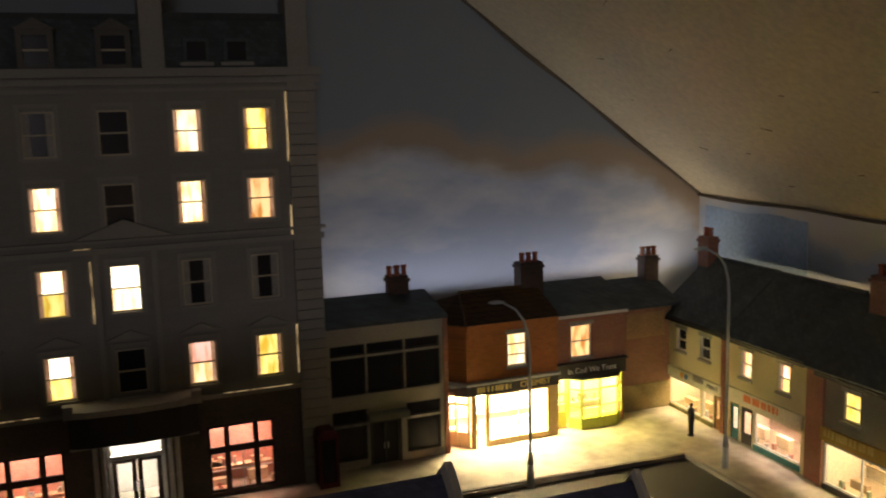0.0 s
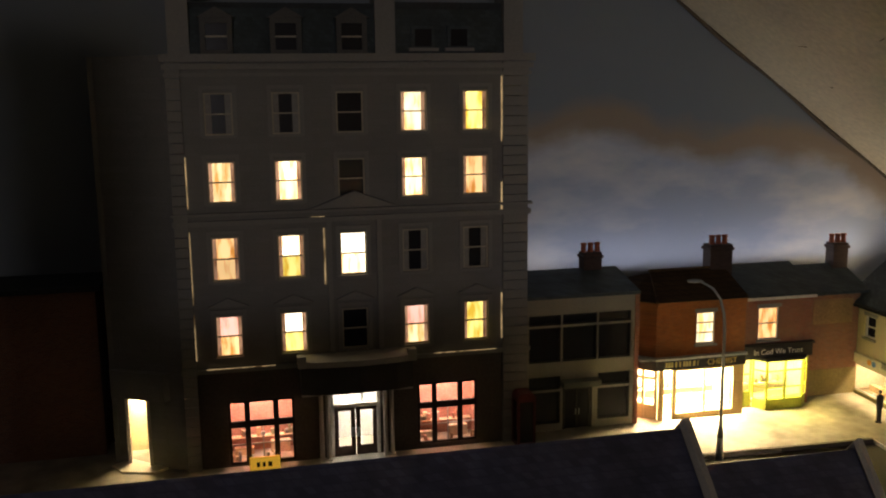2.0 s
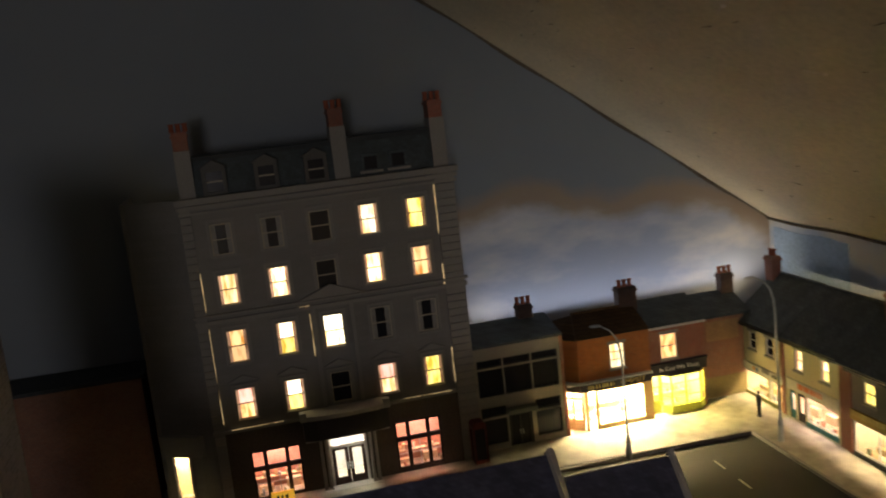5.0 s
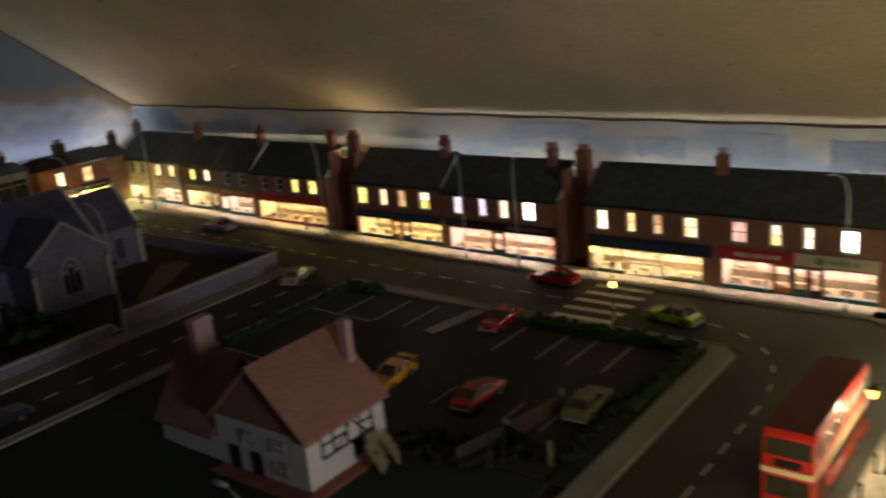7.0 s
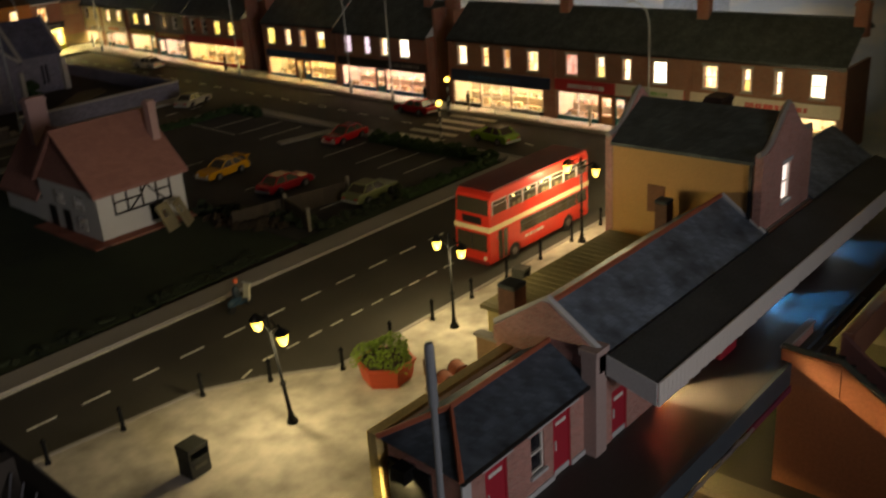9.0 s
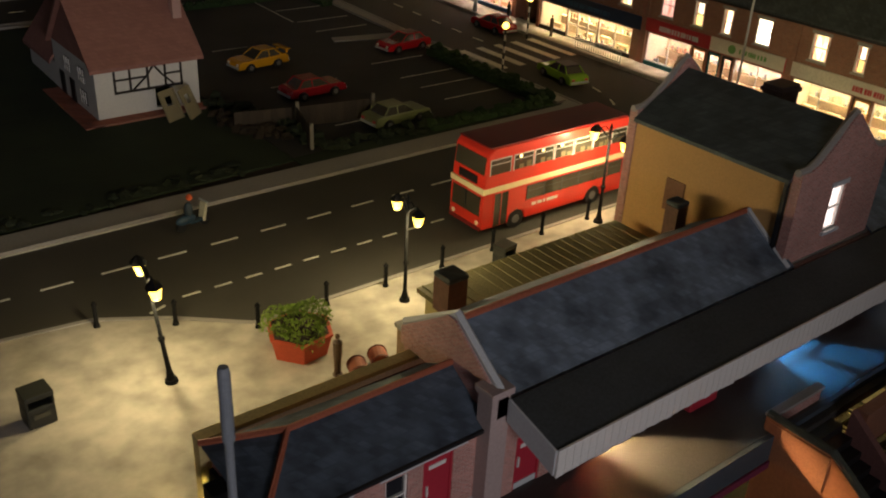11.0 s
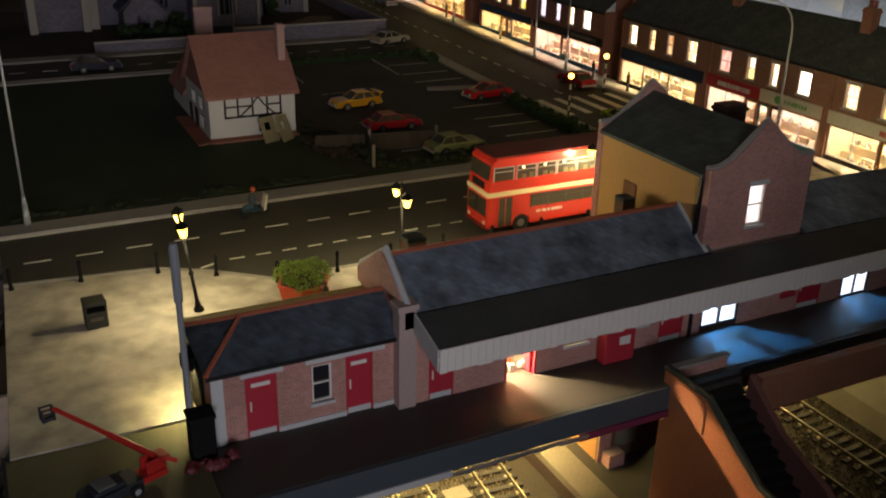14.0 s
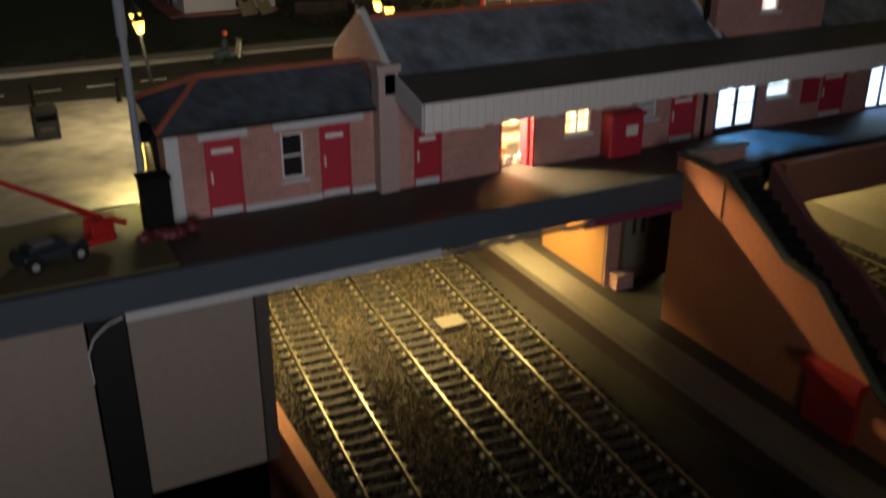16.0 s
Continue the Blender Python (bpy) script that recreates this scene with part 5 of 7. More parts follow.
# panes emit light themselves to stand in for the bright hall behind
GLOW_PANE = mat("hall_glow_glass", (0.8, 0.85, 0.9), 0.4, 0.1, glow=1.1, glow_color=(0.88, 0.95, 1.0), bump=0)
GLOW_PANE.node_tree.nodes["Principled BSDF"].inputs["Alpha"].default_value = 0.5
for a, b in ((80.5, 92), (94, 105.5)):
    part("door_pane", boxes((a, b, 0.7, 1.2, 4, 27.5)), GLOW_PANE, hall, "door pane with the bright hall's glow put in")
window(t, -15, 0, 13, 26, 0, WARM, WHITE, OFFWHITE, mull=1)
window(t, 28, 40, 15, 26, 0, mat("frosted_pane", (0.4, 0.42, 0.45), 0.4), WHITE, OFFWHITE)
window(t, 114, 131, 16, 28, 0, lit("cold_lit_blind", (0.7, 0.9, 1.0), (0.45, 0.7, 0.9), 1.4), WHITE, OFFWHITE)
part("glazed_door", lattice(192, 216, 0, 28, 0, 2, 2, 1, 1.4, 1.6), DARKFRAME, t, "dark framed glazed double door")
hall = room(t, 186, 222, 3.2, 34, 0, 46, L_BLUE_DIM, MATS["white_hall_wall"], 43, stock=False, lamp_z=4, lamp_y=18, span=(202, 206))
for a, b in ((193.4, 203.2), (204.8, 214.6)):
    part("door_pane", boxes((a, b, 0.7, 1.2, 1.4, 26.6)), GLOW_PANE, hall, "door pane with the bright hall's glow put in")
fd = part("double_door", boxes((79, 80.5, 0, 2, 0, 29), (105.5, 107, 0, 2, 0, 29), (80.5, 105.5, 0, 2, 27.5, 29), (92, 94, 0, 2, 0, 27.5), (80.5, 92, 0, 2, 0, 4), (94, 105.5, 0, 2, 0, 4), (80.5, 92, 0.4, 1.6, 15, 15.8), (94, 105.5, 0.4, 1.6, 15, 15.8)), DARKFRAME, t)
part("notice_board", boxes((140, 152, -0.8, -0.05, 10, 24)), RED, t)
part("drain_pipe", boxes((70, 71.6, -1.8, -0.1, 0, 46)), BLACK, t)

# the tall stationmaster's house
t = thing("station_house", 78, -944, 0.4, "tall ochre and pink station house with stepped gables", "station building")
OCHRE = mat("ochre_render", (0.50, 0.29, 0.10), 0.8, 0.15)
w = boxes((-2.0, 1, 4, 100, 48, 94), (-2.0, 1, 62, 100, 0, 48))
part("side_wall", w, OCHRE, t, "ochre side wall")
part("side_wall", boxes((68, 71, 4, 100, 0, 94)), PINK, t)
for nm, y0, y1, m in (("front_gable", -1, 4, PINK), ("rear_gable", 100, 105, PINK)):
    g = B()
    if y0 < 0:
        pierced(g, -3, 72, 48, 88, y0, y1, [(27, 39, 62, 86)])
    else:
        box(g, -3, 72, y0, y1, 0, 88)
    slab(g, [(-3, 88), (72, 88), (72, 99), (65, 99), (58, 102), (46, 112), (36, 122), (33, 122), (23, 112), (11, 102), (4, 99), (-3, 99)], "y", y0, y1)
    gg_ = part(nm, g, m, t)
    cp = B()
    ym = (y0 + y1) / 2
    tube(cp, [(-4, ym, 99.4), (4, ym, 99.6), (11, ym, 102.6), (23, ym, 112.6), (34.5, ym, 122.8), (46, ym, 112.6), (58, ym, 102.6), (65, ym, 99.6), (73, ym, 99.4)], 1.9, 6)
    part("coping", cp, STONE_P, gg_)
window(t, 27, 39, 62, 86, -1, lit("white_lit_curtain", (0.95, 0.85, 0.8), (0.5, 0.4, 0.36), 1.0), WHITE, OFFWHITE, lintel=OFFWHITE)
part("string_course", boxes((-3.5, 72.5, -2, -1.05, 49, 51)), OFFWHITE, t)
r = B()
slab(r, [(-5, 93), (-5, 95), (34, 117), (74, 95), (74, 93), (34, 114)], "y", 4, 100)
roof = part("roof", r, SLATE, t)
wn = part("rear_window", boxes((-3.0, -2.05, 62, 74, 52, 70)), mat("brown_shutter", (0.2, 0.09, 0.04), 0.7), t, "brown shuttered window")
chimney(t, 60, 58, 96, 116, 16, 12, SOOTB, pots=0)
part("drain_pipe", boxes((-4.0, -2.2, 5, 7, 50, 94)), BLACK, t)

# lean-to shed behind the ridge and its chimneys
t = thing("lean_to_shed", -68, -884, 2, "low yellowed shed with a ribbed flat roof", "shed")
YW = mat("yellowed_render", (0.48, 0.42, 0.17), 0.8, 0.15)
part("wall", boxes((0, 130, 0, 33, 0, 34)), YW, t)
rb = boxes((-3, 133, -2, 36, 34, 36.5))
rf = part("roof", rb, mat("olive_felt_roof", (0.16, 0.135, 0.05), 0.85, 0.35), t)
for i in range(22):
    part("rib", boxes((i * 6, i * 6 + 0.6, -2, 36, 36.5, 36.9)), MATS["olive_felt_roof"], rf)
part("edge_board", boxes((-3, 133, -4, -2, 34, 39)), YW, t)
for i, (x, y) in enumerate(((-67, -869), (64, -888))):
    t = thing("roof_chimney", x - 6, y - 5, 36, "square brick chimney with a flat cap beside the roof ridge", "chimney")
    top, wide = (17, 11) if i == 0 else (29, 8)
    part("brick_shaft", boxes((0, wide, 0, wide, 0, top)), mat("sooty_chimney_card", (0.15, 0.075, 0.05), 0.8, 0.3, 60, 300), t)
    part("cap", boxes((-0.5, wide + 0.5, -0.5, wide + 0.5, top, top + 3)), SLATE, t, bevel=1.2)
t = thing("yard_wall", -88, -884, 2, "low buff yard wall with a sloping cap", "wall")
part("wall", boxes((-4, 0, 0, 22, 0, 30), (0, 16, 19, 22, 0, 26)), mat("buff_yard_brick", (0.30, 0.19, 0.10), 0.8), t)
part("coping", boxes((-5, 1, -1, 23, 30, 32)), STONE_P, t)

# footbridge stairs down to the lower platform
LOW = -80
t = thing("footbridge_stair", 27, -982, 0, "orange-brown brick stairway down to the lower platform", "stairs")
sw = B()
slab(sw, [(0, LOW), (0, 7), (-32, 7), (-72, -19), (-90, -22), (-126, -53), (-150, -70), (-150, LOW)], "x", 0, 3.5)
part("side_wall", sw, TERRA_P, t)
cp = B()
tube(cp, [(1.7, 0, 7.6), (1.7, -32, 7.6), (1.7, -72, -18.4), (1.7, -90, -21.4), (1.7, -126, -52.4), (1.7, -150, -69.4)], 2.1, 6)
part("coping", cp, mat("dark_green_coping", (0.05, 0.06, 0.045), 0.7), t)
part("parapet", boxes((3.5, 40, -2.5, 0, -3, 7)), PINK, t)
part("parapet_cap", boxes((0, 41, -3.4, 1, 7, 8.6)), STONE_P, t)
sw = B()
slab(sw, [(-18, LOW), (-18, 3), (-45, -18), (-77, -30), (-97, -46), (-97, LOW)], "x", 42, 46)
part("far_side_wall", sw, mat("plum_brick_card", (0.20, 0.09, 0.08), 0.8), t)
for i in range(16):
    part("step", boxes((4, 42, -10 - (i + 1) * 6, -10 - i * 6, -6 - (i + 1) * 4.6, -2 - (i + 1) * 4.2)), BLACK, t)
part("landing", boxes((3.5, 110, -10, -4, -8, -3)), DECK, t)
part("rear_parapet", boxes((46.2, 190, -24, -18.2, -19, 2.6)), mat("rust_brick_card", (0.27, 0.12, 0.07), 0.8, 0.2), t)
part("panel", boxes((-0.9, -0.05, -33, -1, -13, 6)), mat("lighter_orange_card", (0.42, 0.17, 0.08), 0.7), t)
part("red_shelter", boxes((-3, -0.05, -121, -96, LOW, -56), (-6, 0, -123, -94, -56, -51)), mat("red_booth_paint", (0.3, 0.02, 0.02), 0.5), t)

# ---- lower railway ----
RZ = -95
solo("track_bed", boxes((-165, 360, -1500, -940, RZ - 12, RZ - 2.2), (-400, 360, -940, -620, RZ - 12, RZ - 2.2)), mat("track_bed_card", (0.03, 0.023, 0.014), 0.9, 0.4), "dark brown track bed", kind="structure")
solo("lower_platform", boxes((0, 112, -1500, -640, RZ - 2, LOW)), mat("lower_platform_tarmac", (0.05, 0.042, 0.03), 0.8, 0.3), "grey tarmac lower platform", kind="structure")
solo("lower_platform_edge", boxes((-4, 14, -1500, -640, LOW - 4, LOW + 0.8)), mat("worn_platform_slab", (0.17, 0.145, 0.105), 0.8, 0.25), "pale concrete platform edge slabs", kind="structure")
solo("lower_platform_face", boxes((-1.5, 0, -1500, -640, RZ - 2, LOW - 4)), mat("sooty_brick_card", (0.05, 0.03, 0.02), 0.85, 0.3), "dark brick platform face", kind="structure")
solo("far_platform", boxes((226, 320, -1500, -640, RZ - 2, LOW)), mat("far_platform_slab", (0.22, 0.19, 0.14), 0.8, 0.25), "pale far platform", kind="structure")
lines = [((-131, -845), (-145.5, -1031)), ((-78.5, -838), (-91, -1055)), ((-26.5, -839), (-43, -1060)), ((146, -840), (146, -1060)), ((196, -840), (196, -1060))]
rgb = random.Random(5)
for k, (a, b) in enumerate(lines):
    t = thing("railway_track", 0, 0, 0, "nickel silver model railway track on dark sleepers", "track", "railway tracks")
    a, b = Vector((*a, 0)), Vector((*b, 0))
    d = (b - a).normalized()
    n = Vector((-d.y, d.x, 0))
    start, end = a - d * 190, a + d * 560
    for s in (-1, 1):
        rl = B()
        ft = B()
        for dst, w_, z0_, z1_ in ((ft, 0.8, RZ - 0.2, RZ + 0.5), (ft, 0.25, RZ + 0.5, RZ + 1.9), (rl, 0.42, RZ + 1.9, RZ + 2.8)):
            o = n * s * 9.6
            q = [start + o - n * w_, start + o + n * w_, end + o + n * w_, end + o - n * w_]
            prism(dst, [(p.x, p.y) for p in q], z0_, z1_)
        rail = part("rail", rl, RAIL, t)
        part("rail_foot", ft, mat("rusty_rail_foot", (0.05, 0.034, 0.02), 0.7, 0.3), rail, "rust-brown rail foot")
    base = B()
    q = [-n * 15.5 - d * 1.7, n * 15.5 - d * 1.7, n * 15.5 + d * 1.7, -n * 15.5 + d * 1.7]
    prism(base, [(p.x, p.y) for p in q], RZ - 2.1, RZ - 0.2)
    # pale chairs: the lamps' highlights on them are put into the colour
    seats = B()
    for k_ in range(90):
        p = start + d * (4 + k_ * 8.3)
        for s in (-1, 1):
            for o in (-1.7, 1.7):
                c = p + n * (s * 9.6 + o)
                box(seats, c.x - 0.8, c.x + 0.8, c.y - 1.0, c.y + 1.0, RZ - 0.2, RZ + 1.0)
    part("rail_chair", seats, mat("lit_rail_chair", (0.30, 0.26, 0.17), 0.5, 0.4, 60, 700, 0.1), t, "small rail chairs coloured pale as if lit")["kind"] = "stuff"
    me = mesh_of("sleeper", base, SLEEPER)
    for i in range(90):
        p = start + d * (4 + i * 8.3)
        ob = new("sleeper", me)
        ob.parent = t
        ob.matrix_basis = pose(p.x * MM, p.y * MM, 0, 0, 0, rgb.uniform(-0.8, 0.8))
# ballast stones
vs, fs = [], []
for i in range(34000):
    x, y = rgb.uniform(-164, -4), rgb.uniform(-1200, -830)
    if rgb.random() < 0.25:
        x = rgb.uniform(114, 224)
    elif x > -13 + (y + 839) * 0.0747:
        continue
    s = rgb.uniform(0.45, 1.25)
    z = RZ - 2.0 + rgb.uniform(0, 0.7)
    b0 = len(vs)
    for dx, dy, dz in ((1, 0, 0), (-0.5, 0.86, 0), (-0.5, -0.86, 0), (0.1, 0, 1.5)):
        vs.append(((x + dx * s * rgb.uniform(0.6, 1.3)) * MM, (y + dy * s * rgb.uniform(0.6, 1.3)) * MM, (z + dz * s) * MM))
    fs += [(b0, b0 + 1, b0 + 3), (b0 + 1, b0 + 2, b0 + 3), (b0 + 2, b0, b0 + 3)]
me = bpy.data.meshes.new("ballast")
me.from_pydata(vs, [], fs)
me.materials.append(BALLAST)
tagged(new("ballast", me), "brown and grey stone ballast between the tracks", "ballast", kind="stuff")
t = thing("track_box", -66, -920, RZ - 2, "small pale electrical box between the tracks", "box")
part("body", boxes((0, 14, 0, 11, 0, 3)), MATS["worn_platform_slab"], t)
part("lid", boxes((-0.5, 14.5, -0.5, 11.5, 3, 3.9)), mat("worn_platform_slab", (0.17, 0.145, 0.105)), t)
# supports under the deck
PANEL = mat("beige_board", (0.27, 0.225, 0.185), 0.75, 0.12, 10, 300, 0.08)
for nm, bx, lb in (("abutment", (-336, -244, -980, -962, -330, -13.6), "beige board panel under the deck"), ("abutment", (-229, -181, -980, -972, -100, -13.6), "beige board panel under the deck")):
    tagged(new(nm, mesh_of(nm, boxes(bx), PANEL)), lb, "panel", kind="structure")
solo("dark_post", boxes((-243, -230, -984, -972, -330, -13.6)), BLACK, "dark post between the panels", "post", "structure")
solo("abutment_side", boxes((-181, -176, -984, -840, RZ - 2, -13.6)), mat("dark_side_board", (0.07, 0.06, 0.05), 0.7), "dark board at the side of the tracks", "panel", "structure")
solo("track_fascia", boxes((-171, -165, -1500, -940.2, -330, RZ - 1)), TERRA_P, "orange-brown board beside the track bed", "panel", "structure")
bm = B()
tube(bm, [(-244, -986, -40), (-244.5, -989, -26), (-242, -989.5, -20), (-239, -990, -17), (-236, -990, -15), (-231, -990, -13.5)], 0.4, 6)
solo("cable", bm, OFFWHITE, "thin white cable under the deck", "cable")
bm = B()
prism(bm, [(-206, -1020), (-168, -1030), (-150, -1120), (-205, -1120)], lambda x, y: -100 + 0.02 * x, lambda x, y: -97.5 + 0.02 * x)
solo("foil_sheet", bm, mat("crinkled_plastic", (0.5, 0.5, 0.46), 0.25, 0.4, 60, 200, 0.9), "crinkled clear plastic sheet below the deck", "sheet")
t = thing("waiting_room", 23, -938, LOW, "orange-brown waiting hut on the lower platform", "hut")
# amber of the lamp light put into the side wall's colour
HUTW = mat("lit_hut_side", (0.42, 0.20, 0.06), 0.75, 0.2)
part("side_wall", boxes((0, 2, 2, 62, 0, 62)), HUTW, t, "side wall coloured as lit amber")
part("front_wall", boxes((0, 44, 0, 2, 0, 62)), mat("brown_hut_front", (0.15, 0.085, 0.04), 0.8, 0.25), t)
part("pillar", boxes((-0.6, 8, -1.2, -0.05, 0, 60)), PINK, t)
part("panel", boxes((11, 27, -0.8, -0.05, 8, 58)), mat("grey_green_hut_panel", (0.17, 0.15, 0.11), 0.7), t)
for x in (16, 22):
    part("slot", boxes((x, x + 2, -1.3, -0.85, 28, 40)), BLACK, t)
part("bench", boxes((2, 13, -9, -1.3, 0, 9)), PINK, t)
# lamps under the deck
L_UND = mat("under_deck_lamp", (1, 0.8, 0.35), 0.4, glow=27, glow_color=(1.0, 0.76, 0.30), bump=0)
for x, y, z in ((-62, -905, -31), (-150, -905, -31), (-106, -905, -31), (165, -880, -31), (255, -850, -31), (-16, -905, -31)):
    t = thing("under_deck_light", x, y, z, "warm panel lamp under the platform deck with an added light cutoff", "lamp", "lamps under the deck")
    part("panel", boxes((-11, 11, -16, 20, -1, 0)), L_UND, t)
    part("housing", boxes((-13, 13, -18, 22, 0.05, 19)), WHITE, t)
    # unseen plate added to cut the light short of the near tracks
    if x < 100:
        part("skirt", boxes((-22, 22, -20.5, -18.5, -13, 19)), BLACK, t)
# added board out of view, keeps the space under the street dark
solo("under_deck_rear", boxes((-400, 420, -700, -690, RZ - 2, -5)), mat("dark_closing_board", (0.06, 0.05, 0.04), 0.8), "added dark board closing the unseen space under the street", kind="structure")

# ---- church ----
C0 = 12
t = thing("church", 0, 0, C0, "grey stone parish church with blue-grey slate roofs", "church")
w = B()
pierced(w, -122, 132, -1, 53, 113, 117, [(-24, -20, 22, 46), (-17, -13, 22, 46)])
part("nave_wall", w, FLINT, t)
part("nave_wall", boxes((-122, 132, 227, 231, -1, 53)), FLINT, t)
for x in (-24, -17):
    part("lancet", boxes((x, x + 4, 115, 116, 22, 46)), DARKPANE, t)
g = B()
slab(g, [(113, -1), (231, -1), (231, 53), (172, 113), (113, 53)], "x", 128, 132)
ng = part("nave_gable", g, FLINT, t)
r = B()
slab(r, [(108, 50), (108, 53), (172, 115), (236, 53), (236, 50), (172, 112)], "x", -122, 133)
rf = part("nave_roof", r, SLATE_C, t)
cp = B()
tube(cp, [(133, 108, 54), (133, 172, 116.5), (133, 236, 54)], 2.6, 6)
part("coping", cp, DRESS, ng)
# south chapel
w = B()
pierced(w, 14, 106, -1, 62, 58, 62, [(50, 56, 16, 44), (57.5, 63.5, 16, 50), (65, 71, 16, 44)])
slab(w, [(14, 62), (106, 62), (62, 97)], "y", 58, 62)
ch = part("chapel_wall", w, FLINT, t)
part("side_wall", boxes((14, 18, 62, 114, -1, 62)), FLINT, ch)
part("side_wall", boxes((102, 106, 62, 114, -1, 62)), FLINT, ch)
part("window_glass", boxes((50, 71, 60, 61, 16, 50)), DARKPANE, ch)
for x, hz in ((50, 44), (57.5, 50), (65, 44)):
    tr = B()
    slab(tr, [(x, hz - 6), (x, hz), (x + 6, hz), (x + 6, hz - 6), (x + 3, hz - 0.5)], "y", 57.6, 59)
    part("tracery", tr, DRESS, ch)
tr = B()
tube(tr, [(47.5, 57.6, 15), (47.5, 57.6, 42), (52, 57.6, 52), (60.5, 57.6, 59), (69, 57.6, 52), (73.5, 57.6, 42), (73.5, 57.6, 15)], 1.3, 5)
part("hood_mould", tr, DRESS, ch)
cp = B()
tube(cp, [(11, 60, 61), (62, 60, 99.5), (109, 60, 61)], 2.2, 6)
part("coping", cp, DRESS, ch)
for x in (11, 103):
    part("buttress", boxes((x, x + 5, 53, 58, -1, 48)), DRESS, ch)
r = B()
slab(r, [(10, 60), (10, 63), (62, 98), (110, 63), (110, 60), (62, 95)], "y", 62, 160)
part("chapel_roof", r, SLATE_C, t)
# chancel
part("chancel_wall", boxes((132, 202, 134, 138, -1, 55)), FLINT, t)
w = B()
slab(w, [(134, -1), (206, -1), (206, 55), (170, 101), (134, 55)], "x", 198, 202)
cw = part("chancel_gable", w, FLINT, t)
for x in (170, 176):
    part("lancet", boxes((x, x + 3, 133.2, 133.9, 14, 40)), DARKPANE, t)
r = B()
slab(r, [(130, 53), (130, 56), (170, 101), (210, 56), (210, 53), (170, 98)], "x", 132, 203)
part("chancel_roof", r, SLATE_C, t)
cp = B()
tube(cp, [(203, 130, 57), (203, 170, 103), (203, 210, 57)], 2.3, 6)
part("coping", cp, DRESS, cw)
part("buttress", boxes((198, 206, 128, 134, -1, 46)), DRESS, cw)
# porch
w = B()
pierced(w, -84, -30, -1, 28, 58, 61, [(-66, -50, -2, 22)])
slab(w, [(-84, 28), (-30, 28), (-57, 57)], "y", 58, 61)
pw = part("porch_wall", w, FLINT, t)
part("side_wall", boxes((-84, -81, 61, 114, -1, 28)), FLINT, pw)
part("side_wall", boxes((-33, -30, 61, 114, -1, 28)), FLINT, pw)
r = B()
slab(r, [(-90, 26), (-90, 29), (-57, 60), (-25, 29), (-25, 26), (-57, 56.5)], "y", 56, 114)
part("porch_roof", r, SLATE_C, t)
# tower
tw = part("tower", boxes((-205, -125, 84, 164, -1, 262)), FLINT, t)
for x in (-131, -200):
    for z0_, z1_, o in ((-1, 70, 12), (70, 150, 9), (150, 215, 6)):
        part("buttress", boxes((x - 5, x + 5, 84 - o, 84, z0_, z1_)), DRESS, tw)
for z0_, z1_, o in ((-1, 70, 12), (70, 150, 9), (150, 215, 6)):
    part("buttress", boxes((-125, -125 + o, 86, 96, z0_, z1_)), DRESS, tw)
part("cornice", boxes((-208, -122, 81, 167, 256, 264)), DRESS, tw)
for i in range(6):
    for bx in ((-207 + i * 15, -199 + i * 15, 82, 86), (-207 + i * 15, -199 + i * 15, 162, 166), (-127, -123, 82 + i * 15, 90 + i * 15)):
        part("merlon", boxes((*bx, 264, 276)), DRESS, tw)
for x in (-172, -163):
    part("belfry_window", boxes((x, x + 6, 82.8, 83.9, 190, 226)), DARKPANE, tw)
part("louvre_surround", boxes((-175, -154, 82, 83.9, 228, 231)), DRESS, tw)
# churchyard wall, path and hedge mound
t = thing("churchyard_wall", 0, 0, gz(0) - 1, "low grey stone churchyard wall", "wall")
part("wall", boxes((-140, 24, -64, -60, -3, 12), (40, 258, -64, -60, -2, 20), (254, 258, -60, 244, -2, 22)), FLINT, t)
part("coping", boxes((-140, 24, -65, -59, 12, 14), (40, 258.9, -65, -59, 20, 22)), DRESS, t)
flat("path_churchyard", [(108, -8), (150, 16), (222, 60), (226, 86), (196, 92), (150, 50), (104, 8)], 1.6, 1.0, mat("sandy_path", (0.15, 0.115, 0.065), 0.9, 0.3), "sandy churchyard path")
flat("path_gate", [(-8, -58), (40, -58), (42, -34), (-6, -34)], 1.8, 1.0, CONCRETE, "pale concrete slab by the gate")
for nm, x, y, rx, ry, rz, n in (("churchyard_bush", -40, 18, 55, 24, 15, 40), ("churchyard_bush", 140, 118, 10, 9, 20, 14), ("churchyard_bush", -8, 70, 10, 8, 18, 14)):
    bm = B()
    rg2 = random.Random(int(x))
    for _ in range(n):
        blob(bm, x + rg2.uniform(-1, 1) * rx, y + rg2.uniform(-1, 1) * ry, gz(y) + rg2.uniform(0, rz), 7, 7, 6, rg2.random() * 20, 0.6, 1)
    solo(nm, bm, HEDGE, "dark green foam bush in the churchyard", "bush")

